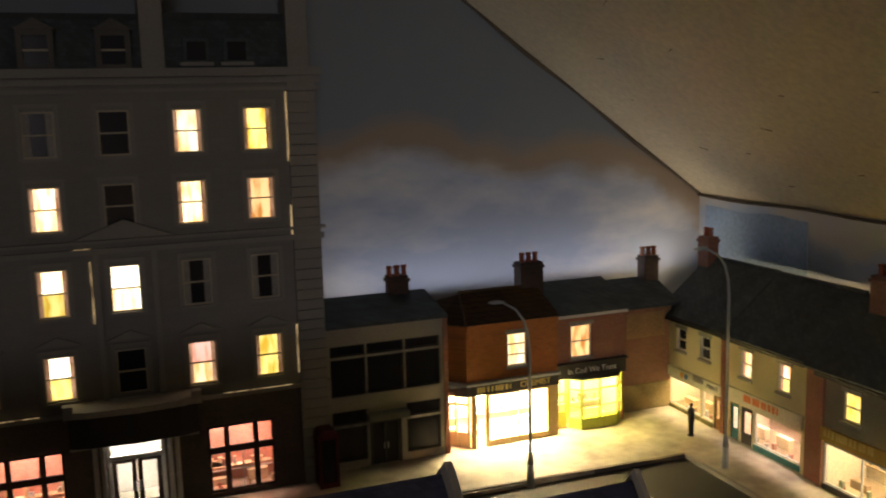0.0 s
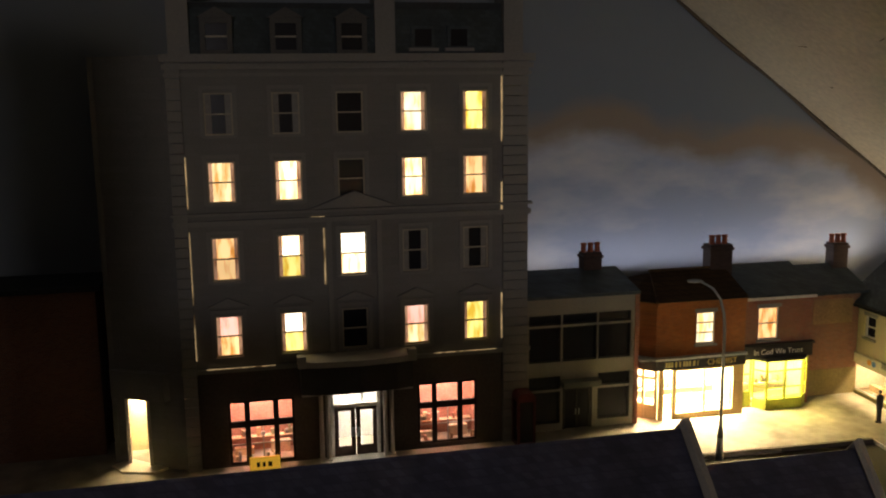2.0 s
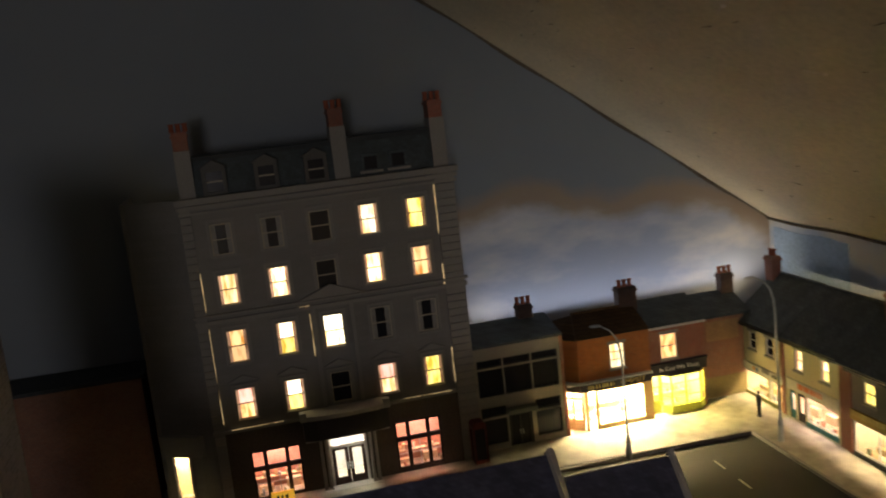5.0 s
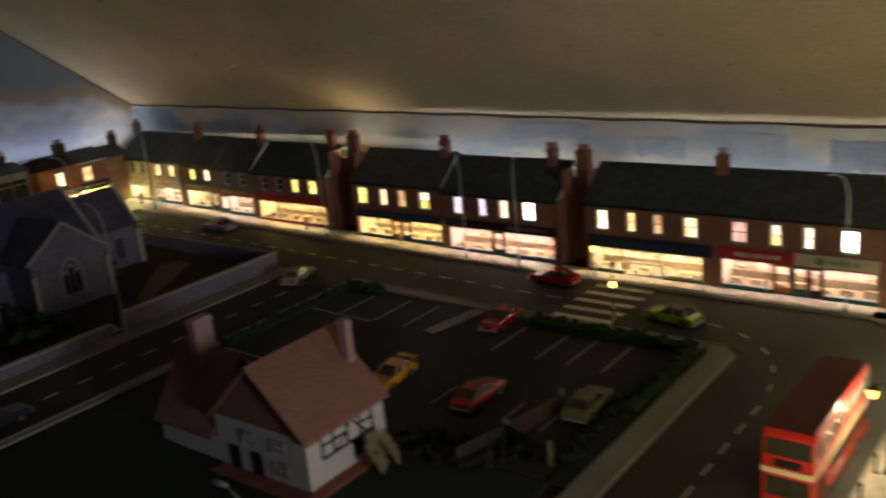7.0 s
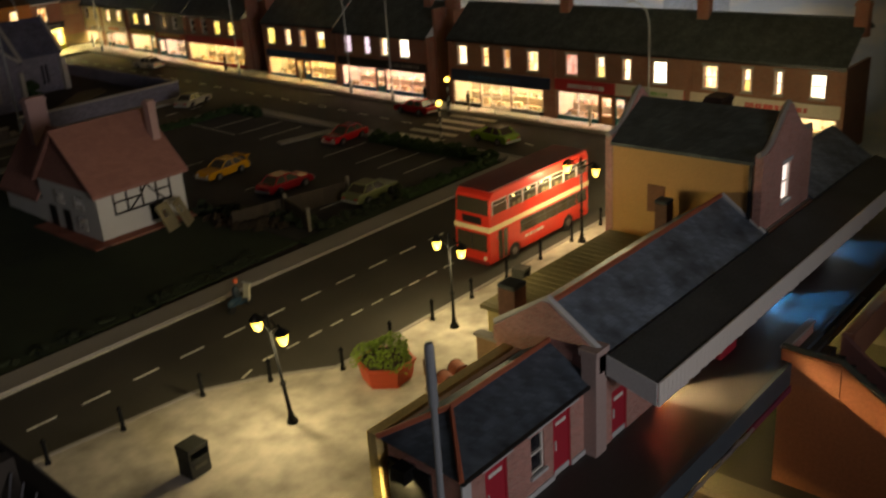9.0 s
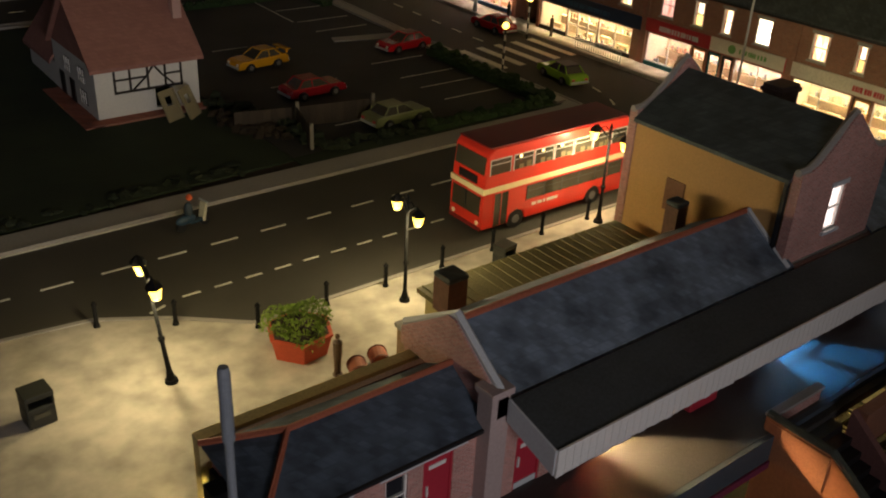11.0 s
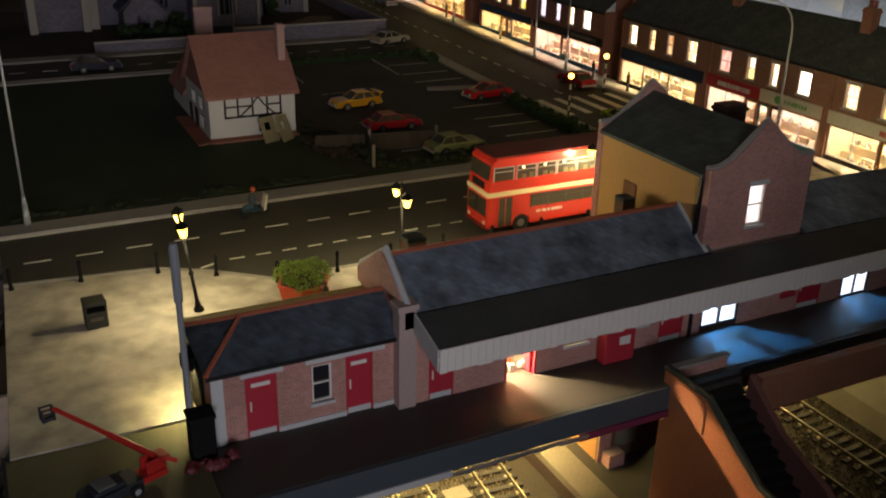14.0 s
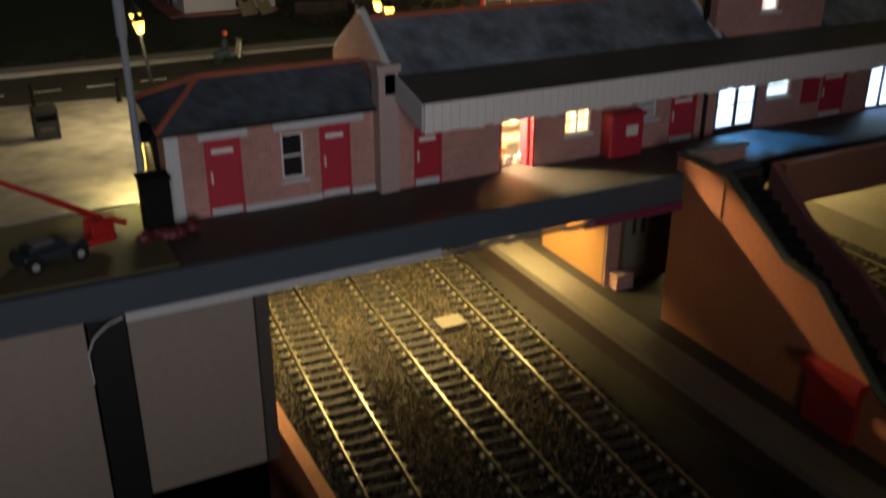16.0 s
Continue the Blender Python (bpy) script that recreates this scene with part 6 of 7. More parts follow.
# ---- cottage ----
t = thing("timbered_cottage", 0, 0, 0.5, "white half-timbered cottage with red tiled roofs", "cottage")
WC = mat("white_cottage_render", (0.62, 0.62, 0.6), 0.8, 0.1)
TIM = mat("black_timber", (0.02, 0.017, 0.014), 0.7, 0.3)
w = B()
pierced(w, -90, -8, 0, 42, -466, -462, [(-44, -30, 4, 20)])
pierced(w, -90, -8, 0, 42, -374, -370, [])
box(w, -12, -8, -462, -374, 0, 42)
part("wall", w, WC, t)
fw = boxes((-90, -86, -462, -374, 0, 42))
part("front_wall", fw, WC, t)
for y0_, z0_ in ((-440, 25), (-408, 25), (-440, 7)):
    wn = part("window", boxes((-91, -90.1, y0_ - 5, y0_ + 7, z0_, z0_ + 11)), DARKPANE, t)
    part("frame", boxes((-91.6, -91, y0_ - 5, y0_ - 4.2, z0_, z0_ + 11), (-91.6, -91, y0_ + 6.2, y0_ + 7, z0_, z0_ + 11), (-91.6, -91, y0_ + 0.6, y0_ + 1.4, z0_, z0_ + 11), (-91.6, -91, y0_ - 5, y0_ + 7, z0_ + 5, z0_ + 5.8)), WHITE, wn)
for y0_ in (-418, -394):
    part("door", boxes((-91, -90.1, y0_, y0_ + 10, 0, 20)), BLACK, t)
tb = boxes((-90, -8, -467, -466.05, 40, 42), (-76, -22, -467, -466.05, 20, 21.8))
for x in (-76, -64, -50, -36, -23):
    box(tb, x, x + 1.6, -467, -466.05, 20, 40)
box(tb, -76, -50, -467, -466.05, 30, 31.4)
box(tb, -36, -22, -467, -466.05, 30, 31.4)
tube(tb, [(-62, -466.6, 21), (-50, -466.6, 31), (-44, -466.6, 39)], 0.8, 4)
tube(tb, [(-28, -466.6, 21), (-38, -466.6, 31), (-44, -466.6, 39)], 0.8, 4)
part("timber", tb, TIM, t)
r = B()
slab(r, [(-470, 39), (-470, 42), (-418, 90), (-366, 42), (-366, 39), (-418, 87)], "x", -94, -4)
rf = part("roof", r, TILE_R, t)
for x in (-90, -12):
    g = B()
    slab(g, [(-466, 42), (-370, 42), (-418, 88)], "x", x, x + 4)
    part("hung_gable", g, TILE_R, t, "tile-hung gable end")
w = boxes((-90, -20, -370, -300, 0, 22))
part("rear_wing", w, WC, t)
r = B()
slab(r, [(-94, 20), (-94, 23), (-55, 76), (-16, 23), (-16, 20), (-55, 72)], "y", -368, -296)
part("rear_roof", r, TILE_R, t)
CHP = mat("pale_pink_chimney_card", (0.46, 0.30, 0.28), 0.8, 0.15)
chimney(t, -12, -440, 62, 100, 7, 8, m=CHP, pots=0)
chimney(t, -60, -330, 60, 102, 18, 9, m=CHP, pots=0)
part("plinth", boxes((-98, -4, -478, -466.1, -0.4, 2.2)), BRICK, t)
part("front_path", boxes((-104, -90.1, -478, -366, -0.4, 1.6)), BRICK, t)
# summer house frames leaning by the wall
for i, (x, a) in enumerate(((-38, 25), (-22, 40))):
    t = thing("shed_panel", x, -490, 1, "cream wooden shed panel with a round hole, leaning", "panel", "leaning panels", rz=a)
    bm = B()
    pierced(bm, -8, 8, 0, 24, 0, 1.4, [(-3.5, 3.5, 12, 19)])
    pb = part("panel", bm, mat("cream_shed_wood", (0.27, 0.23, 0.13), 0.7), t)
    pb.rotation_euler = (radians(-24), 0, 0)
    fb = part("frame", boxes((-8.5, -7, -0.6, 0, 0, 24), (7, 8.5, -0.6, 0, 0, 24), (-7, 7, -0.6, 0, 23, 24.5)), MATS["cream_shed_wood"], t)
    fb.rotation_euler = (radians(-24), 0, 0)
# board fence
t = thing("board_fence", 0, 0, 0.6, "low brown wooden board fence behind the cottage garden", "fence")
FW = mat("brown_fence_wood", (0.045, 0.032, 0.02), 0.8, 0.3, rand=0.3)
me_b = mesh_of("board", boxes((0, 5.4, 0, 1, 0, 16)), FW)
me_p = mesh_of("post", boxes((0, 2.6, 0, 2.6, 0, 20)), mat("grey_fence_post", (0.2, 0.18, 0.14), 0.8))
for (a, b), (c, d) in (((-12, -536), (34, -548)), ((34, -548), (20, -592)), ((34, -548), (96, -560))):
    L = math.hypot(c - a, d - b)
    an = math.degrees(math.atan2(d - b, c - a))
    for i in range(int(L / 5.6)):
        ob = new("board", me_b)
        ob.parent = t
        ob.matrix_basis = pose((a + (c - a) * i * 5.6 / L) * MM, (b + (d - b) * i * 5.6 / L) * MM, 0, 0, 0, an)
    ob = new("post", me_p)
    ob.parent = t
    ob.matrix_basis = pose(c * MM, d * MM, 0, 0, 0, an)


def hedge(x0, x1, y0, y1, h, seed, label="clipped dark green hedge"):
    bm = B()
    rg2 = random.Random(seed)
    n = int((x1 - x0) * (y1 - y0) / 22)
    for _ in range(n):
        x, y = rg2.uniform(x0, x1), rg2.uniform(y0, y1)
        blob(bm, x, y, gz(y) + h * rg2.uniform(0.3, 0.75), 4.5, 4.5, h * 0.4, rg2.random() * 30, 0.7, 1)
    box(bm, x0, x1, y0, y1, gz(y0), gz(y0) + h * 0.6)
    return solo("hedge", bm, HEDGE, label, "hedge", group="car park hedges")


hedge(240, 253, -606, -440, 11, 1)
hedge(240, 253, -245, -195, 10, 2)
hedge(120, 246, -612, -602, 9, 3)
hedge(60, 245, -200, -192, 8, 4)


# ragged scrub along the garden's edge
rg2 = random.Random(31)
SCRUB = mat("dark_scrub_foam", (0.016, 0.024, 0.009), 0.95, 0.6, 60, 900, 0.9)
SCRUB_B = mat("brown_scrub_foam", (0.030, 0.020, 0.010), 0.95, 0.6, 60, 900, 0.9)
for nm, m, ends, n, hi in (("scrub_hedge", SCRUB, ((2, -470), (26, -540), (30, -596)), 70, 11), ("scrub_hedge", SCRUB, ((30, -600), (150, -600)), 60, 9), ("scrub_hedge", SCRUB_B, ((-10, -500), (-4, -540), (20, -560)), 40, 9), ("scrub_hedge", SCRUB, ((-270, -606), (-20, -598)), 60, 4)):
    bm = B()
    for _ in range(n):
        k = rg2.uniform(0, len(ends) - 1.001)
        a_, b_ = ends[int(k)], ends[int(k) + 1]
        u = k - int(k)
        x, y = a_[0] + (b_[0] - a_[0]) * u + rg2.gauss(0, 4), a_[1] + (b_[1] - a_[1]) * u + rg2.gauss(0, 4)
        blob(bm, x, y, rg2.uniform(0, hi * 0.6), rg2.uniform(2.5, 6), rg2.uniform(2.5, 6), rg2.uniform(2, hi * 0.55), rg2.random() * 30, 0.9, 1)
    solo(nm, bm, m, "ragged dark scrub hedge at the garden's edge", "hedge", group="garden scrub")
# two rusty drums behind the store
for x, y in ((-105, -850), (-92, -848)):
    t = thing("rusty_drum", x, y, 2, "small rusty red drum lying behind the store", "drum", "rusty drums", rz=70)
    b = B()
    tube(b, [(-5, 0, 4.5), (5, 0, 4.5)], 4.5, 16)
    part("barrel", b, TERRA, t)
    for q in (-4.6, 4.2):
        b = B()
        tube(b, [(q, 0, 4.5), (q + 0.5, 0, 4.5)], 4.8, 16)
        part("hoop", b, mat("dark_drum_hoop", (0.10, 0.03, 0.02), 0.6), t)

# ---- street furniture ----
def swan_lamp(x, y, rz, h=138, reach=1.0):
    t = thing("street_lamp", x, y, gz(y) + 1.5, "tall grey swan-neck street lamp, unlit", "street lamp", "tall street lamps", rz=rz)
    b = B()
    cyl(b, 0, 0, 0, 14, 2.6, 1.9, 12)
    cyl(b, 0, 0, 14, 22, 1.9, 1.2, 12)
    part("base", b, GREYMETAL, t, smooth=True)
    b = B()
    pts = [(0, 0, 22), (0, 0, h - 30), (reach * 0.8, 0, h - 20), (reach * 3.5, 0, h - 11), (reach * 8.5, 0, h - 4.5), (reach * 17, 0, h)]
    tube(b, pts, 1.0, 8, 0.65)
    part("pole", b, GREYMETAL, t, smooth=True)
    b = B()
    blob(b, reach * 17 + 3.5, 0, h + 0.2, 5.0, 1.9, 1.2, 1, 0.0, 2)
    part("lamp_head", b, GREYMETAL, t, smooth=True)
    return t


for x, y, a in ((385, 350, 180), (264, 374, 165), (382, -32, 110), (386, -262, 110), (386, -337, 235), (378, -700, 150), (38, -64, 100), (-259, -622, 90)):
    swan_lamp(x, y, a, *((112, 0.9) if y == 374 else (138, 1.0)))

LANTERN = mat("lantern_glass", (1.0, 0.88, 0.5), 0.3, 0.02, glow=3.6, glow_color=(1.0, 0.64, 0.07), bump=0)
IRON = mat("black_cast_iron", (0.010, 0.010, 0.010), 0.85, 0.2, spec=0.12)


def lantern_lamp(x, y, rz, lean=0.0, size=1.0):
    t = thing("lantern_post", x, y, 2, "black iron lamp post with two glowing yellow lanterns", "street lamp", "lantern posts", rz=rz)
    t.matrix_world = pose(x * MM, y * MM, 2 * MM, 0, lean, 0) @ pose(0, 0, 0, 0, 0, rz)
    t.scale = (size, size, size)
    b = B()
    cyl(b, 0, 0, 0, 2, 3.2, 2.8, 12)
    cyl(b, 0, 0, 2, 6, 2.0, 1.5, 12)
    cyl(b, 0, 0, 6, 24, 1.2, 1.0, 10)
    cyl(b, 0, 0, 24, 25.4, 1.6, 1.6, 10)
    cyl(b, 0, 0, 25.4, 64, 0.9, 0.8, 10)
    cyl(b, 0, 0, 64, 67, 1.3, 0.2, 8)
    part("post", b, IRON, t, smooth=False)
    for s in (-1, 1):
        b = B()
        tube(b, [(0, 0, 56), (s * 5, 0, 60), (s * 10, 0, 63), (s * 11.5, 0, 61.5)], 0.6, 6)
        tube(b, [(0, 0, 61), (s * 4, 0, 64), (s * 7, 0, 62)], 0.4, 5)
        arm = part("arm", b, IRON, t)
        b = B()
        cyl(b, s * 11.5, 0, 53, 58.6, 1.9, 3.3, 6)
        part("lantern", b, LANTERN, arm, "glowing yellow lantern glass")
        b = B()
        cyl(b, s * 11.5, 0, 58.7, 60, 4.0, 3.4, 6)
        cyl(b, s * 11.5, 0, 60, 62.4, 3.4, 0.8, 6)
        cyl(b, s * 11.5, 0, 52.2, 53, 1.2, 1.9, 6)
        part("lantern_cap", b, IRON, arm)
        d = bpy.data.lights.new("lantern_bulb", "POINT")
        d.energy, d.color, d.shadow_soft_size = 0.048, (1.0, 0.84, 0.46), 1.6 * MM
        o = new("lantern_bulb", d)
        o.parent, o.location = arm, (s * 11.5 * MM, 0, 49.5 * MM)
    return t


for x, y, a, lean, size in ((-178, -806, -96, -6, 1.0), (-47, -806, -96, 0, 0.94), (113, -795, -84, 0, 1.0), (245, -800, -90, 0, 1.0)):
    lantern_lamp(x, y, a, lean, size)

# bollards
tb = None
for x, y in ((-281 + 5, -733), (-236, -737), (-190, -743), (-157, -762), (-124, -787), (-84, -787), (-47, -788), (-8, -788), (30, -788), (70, -788), (110, -788), (150, -788)):
    if tb is None:
        tb = thing("bollard", x, y, 2, "short black round bollard", "bollard", "bollards along the kerb")
        b = B()
        cyl(b, 0, 0, 0, 1.6, 1.7, 1.5, 10)
        cyl(b, 0, 0, 1.6, 12.4, 1.15, 1.1, 10)
        part("post", b, IRON, tb)
        b = B()
        cyl(b, 0, 0, 12.4, 13.2, 1.5, 1.5, 10)
        cyl(b, 0, 0, 13.2, 14.6, 1.2, 0.5, 10)
        part("cap", b, IRON, tb)
    else:
        copy_thing(tb, pose(x * MM, y * MM, 2 * MM))

# beacons and railing by the crossing
for x, y in ((272, -517), (366, -447)):
    t = thing("belisha_beacon", x, y, 1.5, "black and white banded beacon with an orange globe", "beacon", "crossing beacons")
    for i in range(7):
        b = B()
        cyl(b, 0, 0, i * 5.6, i * 5.6 + 5.6, 1.0, 1.0, 8)
        part("band", b, WHITE if i % 2 else BLACK, t)
    b = B()
    blob(b, 0, 0, 42, 3.1, 3.1, 3.1, 0, 0.0, 2)
    part("globe", b, mat("amber_globe", (1, 0.5, 0.05), 0.3, glow=4.5, glow_color=(1.0, 0.6, 0.08), bump=0), t, "glowing amber globe", smooth=True)
t = thing("pedestrian_railing", 384, -500, 2, "grey metal pedestrian guard railing", "railing", rz=-90)
b = boxes((0, 62, -0.4, 0.4, 12, 13), (0, 62, -0.4, 0.4, 2, 2.8))
part("rail", b, GREYMETAL, t)
me_p = mesh_of("bar", boxes((0, 0.7, -0.35, 0.35, 0, 12)), GREYMETAL)
for i in range(20):
    ob = new("bar", me_p)
    ob.parent = t
    ob.location = (i * 3.24 * MM, 0, 0)

# litter bins
for x, y, a, s in ((-235, -801, 4, 1.0), (23, -806, 10, 0.9)):
    t = thing("litter_bin", x, y, 2, "dark square litter bin with a hooded top", "litter bin", "litter bins", rz=a)
    t.scale = (s, s, s)
    GB = mat("dark_green_bin", (0.014, 0.015, 0.010), 0.6, 0.3)
    part("body", boxes((-6, 6, -5, 5, 0, 10)), GB, t, bevel=0.6)
    part("hood", boxes((-6, -5, -5, 5, 10, 14), (5, 6, -5, 5, 10, 14), (-6, 6, -5.4, 5.4, 14, 16.5), (-5, 5, 4, 5, 10, 14)), GB, t, bevel=0.3)
    part("label_plate", boxes((-3.4, 3.4, -5.6, -5.05, 5, 7)), mat("worn_bin_label", (0.06, 0.055, 0.035), 0.6), t)

# planter with shrub
t = thing("planter", -116, -815, 2, "six-sided red planter with a leafy yellow-green shrub", "planter", rz=8)
RP = mat("red_planter_paint", (0.48, 0.07, 0.03), 0.55, 0.2)
b = B()
cyl(b, 0, 0, 0, 11, 14, 16.5, 6)
tub = part("tub", b, RP, t)
b = B()
cyl(b, 0, 0, 11, 12, 17.2, 17.2, 6)
part("rim", b, RP, tub)
b = B()
cyl(b, 0, 0, 12, 12.6, 15, 15, 6)
part("soil", b, EARTH, t)
rg2 = random.Random(12)
vs, fs = [], []
for i in range(1500):
    th, ph = rg2.uniform(0, 6.283), math.acos(rg2.uniform(-0.1, 1))
    rr = rg2.uniform(0.55, 1.0) ** 0.5 * (1 + 0.25 * math.sin(3 * th + 1) * math.sin(ph))
    c = Vector((16.5 * rr * math.sin(ph) * math.cos(th), 16.5 * rr * math.sin(ph) * math.sin(th), 12.5 + 12 * rr * math.cos(ph)))
    u = Vector((rg2.gauss(0, 1), rg2.gauss(0, 1), rg2.gauss(0, 1))).normalized()
    w_ = u.cross(Vector((rg2.gauss(0, 1), rg2.gauss(0, 1), rg2.gauss(0, 1)))).normalized()
    ln, wd = rg2.uniform(1.6, 3.0), rg2.uniform(0.7, 1.2)
    b0 = len(vs)
    for p in (c - u * ln / 2, c + w_ * wd / 2, c + u * ln / 2, c - w_ * wd / 2):
        vs.append(tuple(p * MM))
    fs += [(b0, b0 + 1, b0 + 2), (b0, b0 + 2, b0 + 3)]
me = bpy.data.meshes.new("foliage")
me.from_pydata(vs, [], fs)
me.materials.append(LEAF)
ob = new("foliage", me)
ob.parent = t
ob["label"] = "dense small yellow-green leaves"
b = B()
for i in range(9):
    a = i * 0.7
    tube(b, [(0, 0, 12), (5 * math.cos(a), 5 * math.sin(a), 16), (9 * math.cos(a), 9 * math.sin(a), 20)], 0.5, 5, 0.2)
part("stem", b, EARTH, t)


# small standing figures of the layout, as plain shapes
def figurine(x, y, z, h, m, label, rz=0):
    b = B()
    cyl(b, 0, 0, 0, 0.5, 2.4, 2.4, 12)
    cyl(b, -0.9, 0, 0.5, h * 0.45, 0.8, 1.0, 8)
    cyl(b, 0.9, 0, 0.5, h * 0.45, 0.8, 1.0, 8)
    cyl(b, 0, 0, h * 0.42, h * 0.80, 2.0, 2.3, 10)
    cyl(b, 0, 0, h * 0.80, h * 0.86, 1.8, 0.8, 10)
    blob(b, 0, 0, h * 0.93, 1.35, 1.35, 1.6, 0, 0, 1)
    ob = solo("figurine", b, m, label, "figurine", group="figurines")
    ob.matrix_world = pose(x * MM, y * MM, z * MM, 0, 0, rz)


FB, FC, FG = mat("black_figure_paint", (0.02, 0.02, 0.022), 0.6), mat("cream_figure_paint", (0.45, 0.4, 0.28), 0.6), mat("brown_figure_paint", (0.12, 0.08, 0.05), 0.6)
for x, y, z, m, lb in ((398, 402, gz(402) + 2, FB, "small black painted figurine on the pavement"), (397, -620, 2, FC, "small cream painted figurine on the pavement"), (396, -452, 2, FG, "small brown painted figurine by the crossing"), (-112, -843, 2, FG, "small brown painted figurine by the planter"), (396, 20, gz(20) + 2, FG, "small brown painted figurine on the pavement"), (397, -150, gz(-150) + 2, FC, "small cream painted figurine on the pavement"), (394, -385, 2, FB, "small dark painted figurine on the pavement"), (28, -838, 2, FB, "small dark painted figurine near the shed")):
    figurine(x, y, z, 23, m, lb)

# scooter with rider figure as a plain shape
t = thing("motor_scooter", -104, -665, 0.3, "blue-black scooter with cream leg shield and a plain rider shape", "scooter", rz=12)
t.scale = (1.2, 1.2, 1.2)
for x in (-7, 7):
    b = B()
    tube(b, [(x, -0.9, 2.6), (x, 0.9, 2.6)], 2.6, 14)
    part("wheel", b, BLACK, t)
b = B()
blob(b, -4, 0, 6, 6, 2, 2.8, 1, 0.05, 2)
box(b, -2, 5, -1.6, 1.6, 3.2, 4.2)
part("body", b, mat("dark_blue_enamel", (0.02, 0.05, 0.08), 0.35), t)
b = B()
slab(b, [(5, 3), (6.4, 3), (8, 12), (6.8, 12)], "y", -2.2, 2.2)
part("leg_shield", b, mat("cream_enamel", (0.6, 0.58, 0.42), 0.4), t)
b = B()
tube(b, [(7.4, -3.4, 13), (7.4, 3.4, 13)], 0.5, 6)
part("handlebar", b, GREYMETAL, t)
b = B()
blob(b, -2, 0, 11, 2.3, 2.2, 4.2, 2, 0.05, 2)
part("rider_shape", b, mat("dark_rider_paint", (0.02, 0.035, 0.045), 0.6), t)
b = B()
blob(b, -1, 0, 17.5, 1.7, 1.6, 1.8, 2, 0.0, 2)
part("helmet_shape", b, mat("orange_helmet", (0.55, 0.1, 0.03), 0.4), t)

# ---- bus ----
BUS_R = mat("bus_red_enamel", (0.62, 0.035, 0.02), 0.28, 0.06, 20, 300, 0.02, coat=0.5)
BUS_D = mat("bus_roof_maroon", (0.16, 0.012, 0.014), 0.4, 0.15)
BUS_C = mat("bus_cream_band", (0.75, 0.66, 0.4), 0.35, 0.05)
BUS_G = mat("bus_glass", (0.05, 0.043, 0.03), 0.08, 0.1, spec=0.9, bump=0)
t = thing("double_decker_bus", 36, -770, 0, "bright red double-decker bus with a cream band, parked", "bus", rz=-0.5)
LN, WD, HT = 124, 33, 58
b = B()
sk = [(0, 5), (0, 22), (1.5, 40), (3.0, 54), (7, 57.5), (LN - 2, 57.5), (LN, 53), (LN, 5), (104, 5), (102, 10.5), (97, 13), (91, 10.5), (89, 5), (36, 5), (34, 10.5), (28.5, 13), (23, 10.5), (21, 5)]
slab(b, sk, "y", 0.6, WD - 0.6)
body = part("body", b, BUS_R, t, bevel=1.0)
part("roof", boxes((4, LN - 2, 1.6, WD - 1.6, 57.3, 58.4)), BUS_D, t, bevel=0.5)
part("band", boxes((-0.15, LN + 0.2, 0.35, WD - 0.35, 29, 32.6)), BUS_C, t, "cream waist band")
lower = [(36, 50), (51, 65), (66, 80), (81, 95), (96, 106), (108, 120)]
upper = [(4.5, 20), (23, 38), (40, 55), (57, 72), (74, 89), (91, 106), (108, 121)]
for side, y0, y1 in (("near", 0.25, 0.62), ("far", WD - 0.62, WD - 0.25)):
    for a, c in lower:
        w = part("side_window", boxes((a, c, y0, y1, 18, 27)), BUS_G, body)
        part("rubber_frame", boxes((a - 0.5, a, y0 - 0.05, y1, 17.5, 27.5), (c, c + 0.5, y0 - 0.05, y1, 17.5, 27.5), (a - 0.5, c + 0.5, y0 - 0.05, y1, 27, 27.6), (a, c, y0 - 0.05, y1, 23.6, 24)), BLACK, w)
    for i, (a, c) in enumerate(upper):
        w = part("side_window", boxes((a, c, y0, y1, 41, 50.5)), BUS_G, body)
        part("rubber_frame", boxes((a - 0.5, a, y0 - 0.05, y1, 40.5, 51), (c, c + 0.5, y0 - 0.05, y1, 40.5, 51), (a - 0.5, c + 0.5, y0 - 0.05, y1, 50.4, 51), (a, c, y0 - 0.05, y1, 47.4, 47.8)), OFFWHITE, w)
dw = part("entrance_door", boxes((9, 20, 0.1, 0.6, 6, 28)), BUS_G, body)
part("door_frame", boxes((8.4, 9, 0, 0.6, 5.5, 28.5), (20, 20.6, 0, 0.6, 5.5, 28.5), (14.2, 14.8, 0, 0.6, 6, 28), (8.4, 20.6, 0, 0.6, 28, 28.7)), BUS_R, dw)
fs_ = B()
slab(fs_, [(-0.35, 14), (0.0, 14), (0.5, 27), (0.05, 27)], "y", 3, WD - 3)
wsn = part("windscreen", fs_, BUS_G, body)
part("pillar", boxes((-0.45, 0.4, WD / 2 - 0.4, WD / 2 + 0.4, 14, 27)), BLACK, wsn)
fs_ = B()
slab(fs_, [(1.1, 41), (1.5, 41), (2.6, 52), (2.2, 52)], "y", 2.5, WD - 2.5)
part("upper_windscreen", fs_, BUS_G, body)
part("destination_box", boxes((0.15, 0.9, 8, WD - 8, 34, 39)), BLACK, body)
part("bumper", boxes((-0.8, 0.2, 1.5, WD - 1.5, 4.6, 7)), BUS_D, body)
hl = mat("headlamp_glass", (0.8, 0.75, 0.6), 0.15, 0.05, spec=0.8)
for y in (5, WD - 5):
    b = B()
    tube(b, [(-0.5, y, 9.2), (0.4, y, 9.2)], 1.5, 12)
    part("headlight", b, hl, body)
